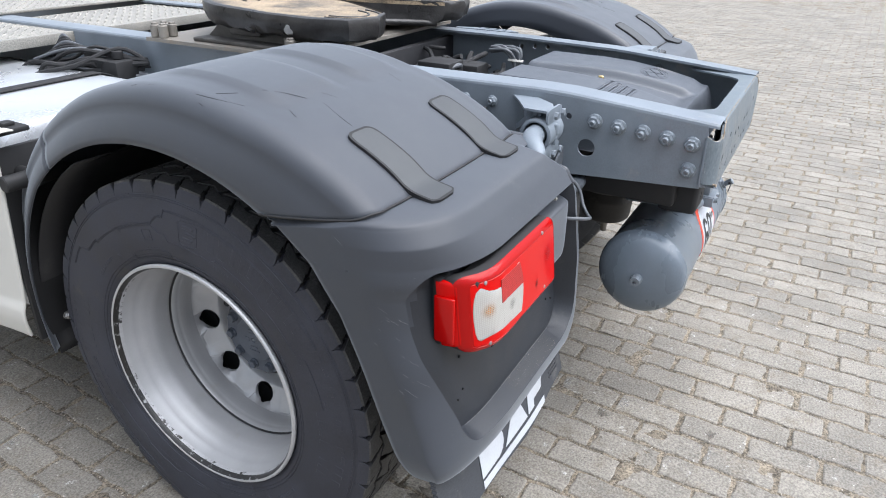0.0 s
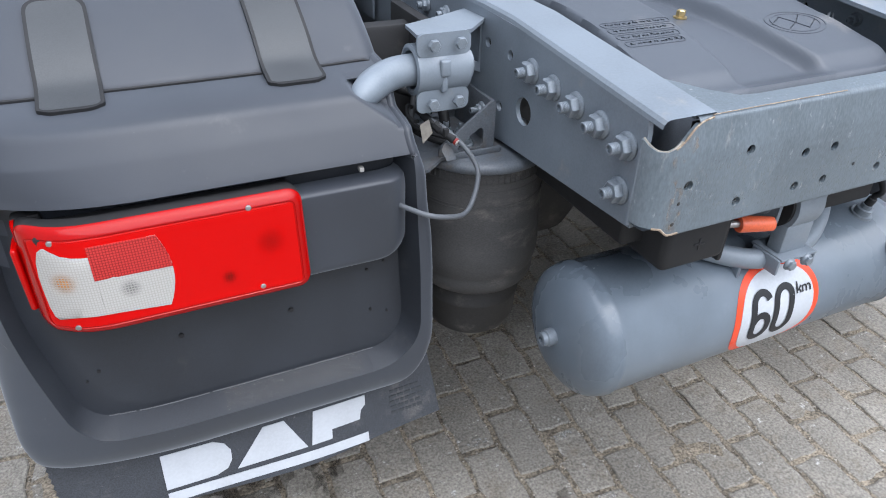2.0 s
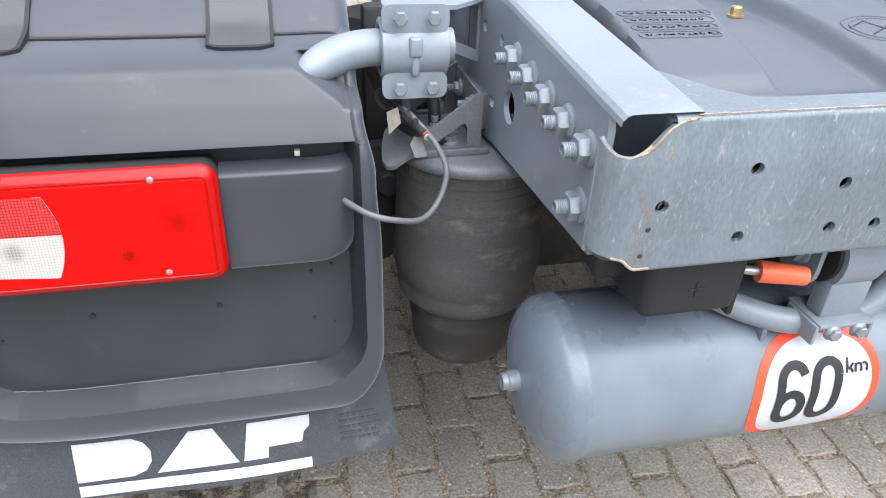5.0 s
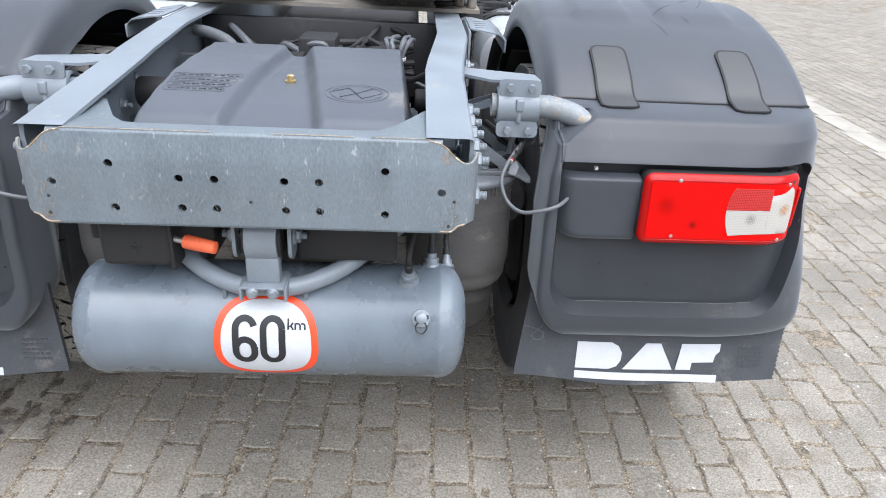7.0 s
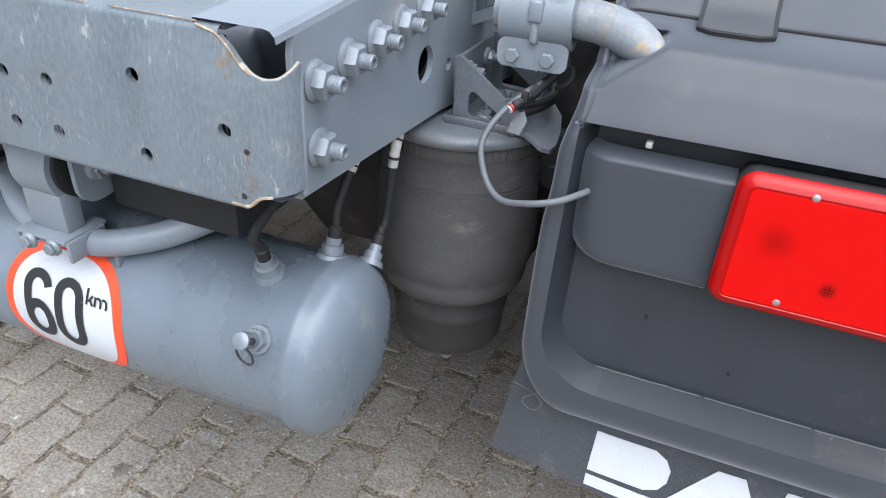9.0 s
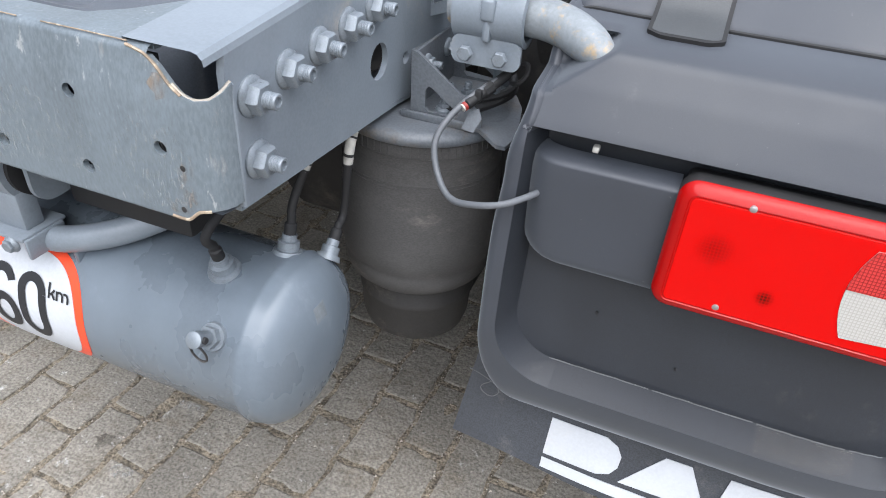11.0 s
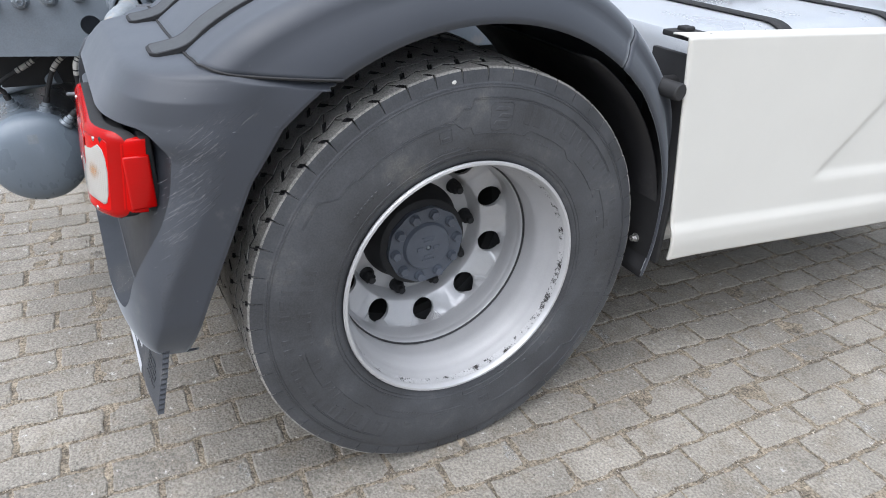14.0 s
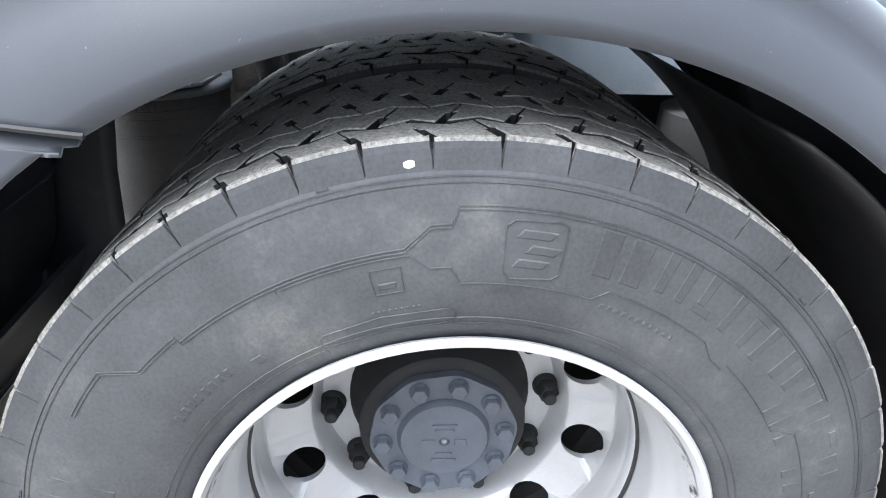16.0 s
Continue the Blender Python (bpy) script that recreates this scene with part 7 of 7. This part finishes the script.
part("gearbox", join(block(-0.22, 0.22, 1.35, 2.2, 0.55, 0.98, 0.05, 3), block(-0.3, 0.3, 2.0, 3.2, 0.6, 1.02, 0.06, 3)), M_DARKSTEEL, truck, "dark drivetrain between the rails")
part("cross_plate", block(-0.4, 0.4, 1.18, 1.21, 0.86, 1.1, 0.004), M_LINER, truck, "dark frame cross plate")
part("valve_unit", join(block(-0.06, 0.05, 0.95, 1.08, 0.94, 1.08, 0.008), block(0.1, 0.2, 0.92, 1.05, 0.95, 1.05, 0.01), block(-0.22, -0.12, 0.9, 1.02, 0.94, 1.03, 0.01)), M_BLACK, truck, "black valve units and connectors")
part("side_pipe", rod((-0.36, 0.5, 1.02), (-0.27, 0.5, 1.02), 0.036, 24, 0.004), M_BLACK, truck, "black plastic intake pipe")
part("side_pipe", rod((0.37, 0.52, 1.02), (0.285, 0.52, 1.02), 0.026, 24, 0.004), M_BLACK, truck, "black plastic intake pipe")
for i in range(7):
    x0 = -0.33 + 0.012 * i
    part("hose", hose([(x0, 1.25, 1.06 - 0.01 * i), (x0 + 0.06, 1.08, 1.075 - 0.012 * i), (x0 + 0.14 + 0.01 * i, 0.93, 1.05 - 0.015 * i), (x0 + 0.2 + 0.02 * i, 0.82, 1.0 - 0.01 * i), (x0 + 0.22 + 0.02 * i, 0.74, 0.93)], 0.011 if i < 3 else 0.007, 8, 8), M_BLACK if i % 2 else M_CABLE, truck, "bundled dark hose")
rng = random.Random(21)
for i in range(10):
    y0 = 0.86 + 0.03 * i
    part("hose", hose([(-0.2 + rng.uniform(-0.1, 0.1), y0, 1.0 + rng.uniform(-0.04, 0.05)), (-0.05, y0 + rng.uniform(-0.05, 0.05), 1.02 + rng.uniform(-0.05, 0.04)), (0.1, y0 + rng.uniform(-0.05, 0.05), 1.0 + rng.uniform(-0.05, 0.05)), (0.28, y0 + rng.uniform(-0.06, 0.06), 1.04 + rng.uniform(-0.05, 0.03))], rng.uniform(0.005, 0.011), 8, 7), M_BLACK, truck, "dark hose between the rails")
for i in range(26):
    x0, y0, z0 = rng.uniform(-0.3, 0.22), rng.uniform(0.84, 1.1), rng.uniform(0.93, 1.03)
    way = [Vector((x0, y0, z0))]
    for _ in range(4):
        way.append(way[-1] + Vector((rng.uniform(-0.03, 0.1), rng.uniform(-0.07, 0.06), rng.uniform(-0.045, 0.045))))
        way[-1].z = min(1.085, way[-1].z)
    part("hose", hose(way, rng.uniform(0.004, 0.011), 8, 6), M_BLACK if i % 5 else M_CABLE, truck, "dark hose between the rails")
part("thick_hose", hose([(-0.36, 0.98, 1.085), (-0.31, 0.95, 1.083), (-0.25, 0.9, 1.07), (-0.21, 0.85, 1.04), (-0.19, 0.82, 0.98)], 0.017, 14, 8), M_CABLE, truck, "thick grey hose bent over the cover")
part("rail_plate", join(block(-0.4, -0.26, 0.93, 0.96, 1.02, 1.024, 0.001), block(-0.31, -0.27, 0.955, 0.96, 1.024, 1.065, 0.001)), M_PAINT_DIRTY, truck, "folded grey plate on the rail")
for z in (0.985, 1.005):
    part("yellow_connector", block(0.31, 0.325, 0.53, 0.545, z, z + 0.01, 0.002), M_YELLOW, truck, "small yellow plastic connector")
for i in range(6):
    a = 2 * math.pi * i / 6
    part("tied_cable", hose([(0.21 + 0.01 * math.cos(a), 0.80, 0.96), (0.225 + 0.016 * math.cos(a), 0.82, 1.03), (0.232 + 0.02 * math.cos(a), 0.83 + 0.02 * math.sin(a), 1.075), (0.235 + 0.034 * math.cos(a), 0.86 + 0.03 * math.sin(a), 1.10), (0.25 + 0.03 * math.cos(a), 0.93, 1.09 + 0.01 * math.sin(a))], 0.0065, 8, 6), M_CABLE, truck, "grey cable in a tied loop")
part("cable_tie", turned([(-0.004, 0.026), (-0.004, 0.029), (0.004, 0.029), (0.004, 0.026)], Matrix.Translation((0.23, 0.828, 1.06)) @ pose(0, 0, 0, 0, -80, 0), 20, True), M_PAPER, truck, "white cable tie")

for s in SIDES:
    part("brake_chamber", flip(join(turned([(0, 0), (0, 0.07), (0.03, 0.082), (0.07, 0.084), (0.075, 0.09), (0.09, 0.09), (0.095, 0.084), (0.16, 0.08), (0.19, 0.06), (0.19, 0)], along((0.53, 0.64, 0.72), (0.53, 0.84, 0.66)), 32), rod((0.53, 0.6, 0.73), (0.53, 0.65, 0.715), 0.022, 16, 0.003)), s), M_DARKSTEEL, truck, "dark brake chamber behind the air spring")
    part("damper_bracket", flip(join(block(0.44, 0.56, 0.69, 0.73, 0.74, 1.04, 0.01), block(0.435, 0.46, 0.62, 0.8, 0.86, 1.06, 0.006)), s), M_DARKSTEEL, truck, "dark damper bracket on the rail")
    for i in range(2):
        part("hose", flip(hose([(0.46 + 0.012 * i, 0.62, 0.93 + 0.015 * i), (0.5 + 0.008 * i, 0.56 - 0.01 * i, 0.92 + 0.012 * i), (0.535, 0.5 - 0.015 * i, 0.905 + 0.008 * i), (0.5 - 0.02 * i, 0.44, 0.893 + 0.004 * i), (0.455, 0.42 + 0.02 * i, 0.89)], 0.0065, 8, 6), s), M_BLACK, truck, "black air hose in the spring bracket")
part("hose", flip(hose([(0.545, 0.6, 0.955), (0.5, 0.575, 0.94), (0.475, 0.54, 0.945), (0.466, 0.51, 0.925), (0.468, 0.488, 0.89)], 0.0105, 10, 6), s), M_BLACK, truck, "thick black air hose elbow")

# ---- mounting plate and coupling
mp = part("mounting_plate", plate([(-0.49, 1.245), (0.495, 1.245), (0.495, 1.93), (-0.49, 1.93)], [rounded(-0.15, 0.15, 1.45, 1.75, 0.05)], 0.012, lambda u, v, w: (u, v, 1.142 + w)), M_PLATESTEEL, truck, "pale dusty steel mounting plate")
for x in (-0.47, -0.43, 0.43, 0.47):
    for y in (1.29, 1.33, 1.86, 1.9):
        if (abs(x) > 0.45) == (y in (1.29, 1.86)) or y > 1.8:
            part("plate_bolt", join(rod((x, y, 1.142), (x, y, 1.185), 0.016, 16, 0.003), rod((x, y, 1.18), (x, y, 1.192), 0.012, 6, 0.002)), M_PLATESTEEL, mp, "tall mounting bolt sleeve")
for x in (-0.33, -0.2, 0.24, 0.33):
    part("plate_nut", hexnut((x, 1.28, 1.142), (0, 0, 1), 0.014, 0.013, 0.02, 0.01, 0.008), M_PLATESTEEL, mp)


def coupling():
    half = []
    for a in span(0, 180, 26):
        half.append((0.46 * math.cos(radians(a)), 1.42 + 0.34 * math.sin(radians(a))))
    outline = half + [(-0.475, 1.25), (-0.46, 1.1), (-0.40, 0.985), (-0.29, 0.95), (-0.2, 0.985), (-0.12, 1.12), (-0.055, 1.25), (-0.04, 1.36), (0.04, 1.36), (0.055, 1.25), (0.12, 1.12), (0.2, 0.985), (0.29, 0.95), (0.40, 0.985), (0.46, 1.1), (0.475, 1.25)]
    SH = 0.13
    outline = dense([(x, y + SH) for x, y in outline], 0.03)
    tilt = lambda v: 1.262 - 0.035 * (1.55 - v)
    top = plate(outline, (), 0.012, lambda u, v, w: (u, v, tilt(v) + w))
    ob = part("coupling_plate", top, M_TOPPLATE, truck, "scraped and greasy coupling plate top")
    n = len(outline)
    skirt = bmesh.new()
    rows = []
    rag = random.Random(6)
    for k, dz in ((0.955, 0.0035), (0.985, 0.0045), (1.004, 0.001), (1.012, -0.012), (1.006, -0.034), (0.985, -0.058), (0.93, -0.07)):
        amount = 0.012 if k == 0.955 else 0.004
        rows.append([skirt.verts.new((x * (k + rag.uniform(-amount, amount)), 1.43 + (y - 1.43) * (k + rag.uniform(-amount, amount)), tilt(y) + dz + (rag.uniform(-0.006, 0.004) if dz < -0.04 else 0.0))) for x, y in outline])
    for a, b in zip(rows, rows[1:]):
        for i in range(n):
            skirt.faces.new([a[i], a[(i + 1) % n], b[(i + 1) % n], b[i]])
    part("coupling_casting", skirt, M_GREASE, ob, "greasy black cast underside")
    for r in (0.17, 0.225, 0.28, 0.33):
        line = [(r * math.cos(radians(a)), 1.5 + r * math.sin(radians(a))) for a in span(20, 160, 24)]
        part("grease_groove", hose([(x, y, tilt(y) + 0.0002) for x, y in line], 0.004, 6, 2), M_GREASE, ob, "dark grease groove")
    for s in SIDES:
        for r in (0.1, 0.14):
            line = [(0.29 + r * 0.8 * math.cos(radians(a)), 1.23 + r * math.sin(radians(a))) for a in span(190, 350, 16)]
            part("grease_groove", flip(hose([(x, y, tilt(y) + 0.0002) for x, y in line], 0.004, 6, 2), s), M_GREASE, ob, "dark grease groove")
        ped = plate([(1.33, 1.142), (1.73, 1.142), (1.63, 1.225), (1.43, 1.225)], [circle(1.53, 1.19, 0.02)], 0.03, lambda u, v, w: (0.40 + w, u, v))
        part("pedestal", flip(join(ped, block(0.34, 0.46, 1.33, 1.73, 1.142, 1.155, 0.004), block(0.3, 0.42, 1.46, 1.6, 1.17, 1.235, 0.01)), s), M_CAST, ob, "dirty grey-brown cast coupling pedestal")
        part("pedestal_bolt", flip(hexnut((0.455, 1.3, 1.215), (1, -0.6, 0), 0.016, 0.014, 0.02, 0.0), s), M_STEEL, ob)
    part("lock_lever", hose([(-0.05, 1.33, 1.19), (0.1, 1.23, 1.18), (0.2, 1.15, 1.17)], 0.012, 10, 6), M_GREASE, ob, "greasy lock lever")


coupling()

# ---- catwalk
cat = part("catwalk", join(block(-1.0, 0.62, 2.44, 2.95, 1.10, 1.112, 0.004), block(-1.02, 0.62, 2.97, 3.9, 1.13, 1.142, 0.004), block(-1.0, 0.62, 2.425, 2.445, 1.075, 1.114, 0.003)), M_ALUPLATE, truck, "dusty aluminium tread-plate catwalk")
tv, tf = [], []
for i in range(40):
    for j in range(22):
        x, y = -0.98 + i * 0.04 + (0.02 if j % 2 else 0), 2.47 + j * 0.024 + (0 if j < 20 else 0.03)
        if y > 2.93:
            continue
        c = len(tv)
        dx, dy = (0.013, 0.004) if (i + j) % 2 else (0.004, 0.009)
        tv += [(x - dx, y - dy, 1.112), (x + dx, y - dy, 1.112), (x + dx, y + dy, 1.112), (x - dx, y + dy, 1.112), (x, y, 1.1155)]
        tf += [(c, c + 1, c + 4), (c + 1, c + 2, c + 4), (c + 2, c + 3, c + 4), (c + 3, c, c + 4)]
me = bpy.data.meshes.new("tread_bump")
me.from_pydata(tv, [], tf)
mesh_part("tread_bump", me, M_ALUPLATE, cat, "raised tread pattern", smooth=False, kind="stuff")
tv2 = [(x, y + 0.53 if y < 2.93 else y + 0.53, z + 0.03) for x, y, z in tv]
me = bpy.data.meshes.new("tread_bump")
me.from_pydata(tv2, [], tf)
mesh_part("tread_bump", me, M_ALUPLATE, cat, "raised tread pattern", smooth=False, kind="stuff")
for i in range(7):
    part("hose", hose([(-0.66 + 0.015 * i, 2.34, 1.05), (-0.6 + 0.01 * i, 2.24 + 0.015 * i, 1.085 + 0.006 * i), (-0.53, 2.16 + 0.02 * i, 1.08), (-0.47, 2.08 + 0.03 * i, 1.02)], 0.006, 8, 8), M_BLACK if i % 3 else M_CABLE, truck, "hose beside the catwalk")


for s in SIDES:
    rng = random.Random(40 + s)
    for i in range(22):
        y0, y1 = rng.uniform(1.95, 2.1), rng.uniform(2.25, 2.45)
        z0 = rng.uniform(0.98, 1.07)
        part("hose", flip(hose([(0.47, y0, z0), (0.53 + rng.uniform(-0.03, 0.03), y0 + 0.08, z0 + rng.uniform(0.0, 0.05)), (0.6 + rng.uniform(-0.04, 0.06), (y0 + y1) / 2, z0 + rng.uniform(-0.02, 0.05)), (0.68 + rng.uniform(-0.06, 0.1), y1 - 0.05, z0 + rng.uniform(-0.04, 0.02)), (0.72, y1, z0 - 0.08)], rng.uniform(0.005, 0.011), 7, 5), s), M_BLACK if i % 4 else M_CABLE, truck, "dark hose beside the catwalk")
    part("valve_unit", flip(join(block(0.48, 0.58, 2.0, 2.12, 0.95, 1.06, 0.01), block(0.5, 0.56, 2.14, 2.2, 0.96, 1.08, 0.008), rod((0.53, 2.05, 1.06), (0.53, 2.05, 1.09), 0.02, 14, 0.003)), s), M_BLACK, truck, "black valve unit beside the rail")


# ---- fuel tanks and white skirts
def side_tank(s):
    def sec(a):
        w, h, r = 0.335, 0.31, 0.12
        pts = rounded(-w, w, -h, h, r, 8)
        return pts
    pts = sec(0)
    bm = bmesh.new()
    rows = []
    for y, k in ((1.66, 0.86), (1.672, 0.95), (1.69, 1.0), (3.3, 1.0), (3.318, 0.95), (3.33, 0.86)):
        rows.append([bm.verts.new((0.88 + u * (1 if k == 1 else k + 0.04), y, 0.72 + v * (1 if k == 1 else k + 0.03))) for u, v in pts])
    n = len(pts)
    for a, b in zip(rows, rows[1:]):
        for i in range(n):
            bm.faces.new([a[i], a[(i + 1) % n], b[(i + 1) % n], b[i]])
    bm.faces.new(rows[0]), bm.faces.new(rows[-1])
    tank = part("fuel_tank", flip(bm, s), M_ALU, truck, "brushed aluminium fuel tank behind the side skirt", angle=35)
    for y in (2.0, 2.5, 3.05):
        sb = bmesh.new()
        ra = [sb.verts.new((0.88 + u * 1.012, y, 0.72 + v * 1.013)) for u, v in pts]
        rb = [sb.verts.new((0.88 + u * 1.012, y + 0.05, 0.72 + v * 1.013)) for u, v in pts]
        for i in range(n):
            sb.faces.new([ra[i], ra[(i + 1) % n], rb[(i + 1) % n], rb[i]])
        part("tank_strap", flip(sb, s), M_BLACK, tank, "dark rubber-lined tank strap", solid=0.004, offset=1)
    neck = Matrix.Translation((1.08, 2.72, 1.02)) @ pose(0, 0, 0, 0, -62, 0)
    part("filler_neck", flip(turned([(0, 0.07), (0.03, 0.062), (0.05, 0.055)], neck, 28), s), M_ALU, tank, "aluminium filler neck", solid=0.004)
    part("filler_cap", flip(turned([(0.045, 0), (0.045, 0.056), (0.05, 0.06), (0.075, 0.06), (0.082, 0.052), (0.084, 0)], neck, 28), s), M_HUB, tank, "dark blue filler cap")


def skirt_edge(y):
    top = lerp([(1.5, 1.055), (3.3, 0.995), (4.6, 0.95)], y)
    low = lerp([(1.5, 0.455), (1.61, 0.45), (2.6, 0.385), (2.9, 0.37), (3.05, 0.31), (4.4, 0.255)], y)
    return low, top


def skirt_x(y, z):
    x = 1.293 + 0.02 * step(1.6, 2.6, y)
    h = z - skirt_edge(y)[0]
    x += 0.008 * step(0.125, 0.085, h) - 0.012 * step(0.07, -0.02, h)
    # sunken field with a slanting rear edge
    k = 2.05 + (z - 0.56) * 1.05
    f = step(k, k + 0.05, y) * step(0.19, 0.23, h) * step(0.955 - 0.03 * (y - 2), 0.925 - 0.03 * (y - 2), z) * step(4.15, 4.1, y)
    return x - 0.009 * f


def skirt(s):
    def f(u, v):
        low, top = skirt_edge(1.5 + 2.85 * u)
        z = low + (top - low) * v
        y0 = lerp([(0.44, 1.612), (0.6, 1.585), (1.06, 1.515)], z)
        y1 = lerp([(0.25, 4.2), (0.6, 4.26), (0.95, 4.5)], z)
        y = y0 + (y1 - y0) * u
        return (skirt_x(y, z), y, z)
    ob = part("side_skirt", flip(sheet(f, span(0, 1, 200), span(0, 0.2, 24) + span(0.2, 1, 50)[1:]), s), M_WHITE, truck, "glossy white plastic side skirt", angle=60, solid=0.006)

    def g(u, v):
        p = f(u, 1.0)
        return (p[0] - 0.003 - 0.05 * v, p[1], p[2] + 0.002 * math.sin(v * math.pi))
    part("top_edge", flip(sheet(g, span(0, 1, 30), span(0, 1, 4)), s), M_WHITE, ob, "white folded top edge", solid=0.004)
    part("rear_return", flip(join(block(1.13, 1.285, 1.57, 1.585, 0.45, 1.0, 0.003), block(1.19, 1.28, 1.53, 1.61, 1.04, 1.054, 0.004), block(1.21, 1.24, 1.555, 1.585, 1.054, 1.064, 0.003)), s), M_BLACK, ob, "black end bracket of the skirt")
    part("support_tube", flip(join(rod((1.14, 1.505, 0.93), (1.3, 1.515, 0.93), 0.021, 20, 0.003), rod((1.22, 1.5, 0.93), (1.22, 1.6, 0.93), 0.018, 16)), s), M_DARKSTEEL, ob, "dark support tube")
    mk = part("side_marker", flip(block(1.292, 1.315, 3.255, 3.335, 0.668, 0.712, 0.006), s), M_AMBER, ob, "amber side marker lamp")
    part("panel_line", flip(hose([(skirt_x(y, 0.72) + 0.001, y, z) for y, z in ((3.4, 0.735), (3.8, 0.745), (3.86, 0.72), (3.84, 0.66), (3.4, 0.64))], 0.003, 6, 4), s), M_STRIP, ob, "seam of a small hatch")
    part("edge_bolt", flip(hexnut((1.20, 1.575, 0.49), (0, -1, 0), 0.011, 0.009, 0.016, 0.01), s), M_STEEL, ob)


for s in SIDES:
    side_tank(s)
    skirt(s)
    arch = sheet(lambda u, v: (0.95 + 0.36 * u, 4.75 + (0.56 + 0.05 * v) * math.cos(radians(10 + 160 * v)), AX_Z + 0.58 * math.sin(radians(10 + 160 * v))), span(0, 1, 4), span(0, 1, 30))
    part("front_wheel_arch", flip(arch, s), M_LINER, truck, "black front wheel arch", solid=0.01)
    part("front_panel", flip(block(1.26, 1.31, 5.4, 5.6, 0.45, 1.0, 0.02), s), M_WHITE, truck, "white lower corner panel ahead of the front wheel")

# ---- neighbour seen past the fender
other = thing("parked_trailer", "white parked trailer with a low white side beam", "trailer", at=(0, 0, 0))
part("side_beam", block(-5.35, -5.25, 3.2, 9.5, 0.45, 0.62, 0.01), M_WHITE, other, "white aluminium side beam")
part("beam_end", block(-5.36, -5.24, 3.17, 3.2, 0.44, 0.63, 0.005), M_BLACK, other, "black beam end cap")
part("body", block(-7.6, -5.3, 3.3, 12.0, 0.75, 3.4, 0.02), M_WHITE, other, "white box body")
part("undercarriage", block(-7.2, -5.6, 3.6, 11.8, 0.3, 0.75, 0.02), M_DARKSTEEL, other, "dark undercarriage")
for y in (4.6, 5.9, 7.2):
    for x in (-5.75, -7.2):
        part("trailer_wheel", turned(tyre_profile(0.3, 0.5), Matrix.Translation((x, y, 0.5)), 40), M_TYRE, other, "black trailer tyre")

rng = random.Random(9)
for k in range(26):
    cx, cy = rng.gauss(-0.93, 0.13), rng.gauss(0.5, 0.1)
    cx = round((cx - 0.8165) / PAVE_W) * PAVE_W + 0.8165
    if k % 3:
        stain("oil_stain", cx, cy, 0.045, 20 + k, "dark wet joint of the paving", 1.9)
    else:
        stain("oil_stain", cx - 0.05, cy, 0.06, 20 + k, "dark wet joint of the paving", 0.35)
stain("oil_stain", -0.95, 0.5, 0.1, 3, "dark wet patch on the paving")
stain("oil_stain", -0.244, 0.223, 0.035, 5, "small dark stain")
stain("oil_stain", -0.17, -0.12, 0.03, 6, "small dark stain")


def grit():
    """Loose sand grains and crumbs in the joints."""
    rng = random.Random(77)
    verts, faces = [], []
    for k in range(26000):
        y = rng.uniform(-1.0, 2.6)
        x = 0.802 + PAVE_W * rng.randrange(-21, 17) - y * math.sin(PAVE_TURN) + rng.gauss(0, 0.007) if rng.random() < 0.8 else rng.uniform(-1.6, 2.6)
        r = 0.0012 + 0.0028 * rng.random() ** 3
        c = len(verts)
        z = 0.0005
        verts += [(x + r * rng.uniform(0.6, 1.2), y, z), (x - r, y + r * rng.uniform(0.5, 1.2), z), (x - r * rng.uniform(0.3, 1), y - r, z), (x + r * 0.2, y, z + r * rng.uniform(0.8, 1.5))]
        faces += [(c, c + 1, c + 3), (c + 1, c + 2, c + 3), (c + 2, c, c + 3)]
    me = bpy.data.meshes.new("grit")
    me.from_pydata(verts, [], faces)
    mesh_part("grit", me, M_GRIT, ground, "loose pale grit in the joints", smooth=False, kind="stuff")


grit()
lay_paving()
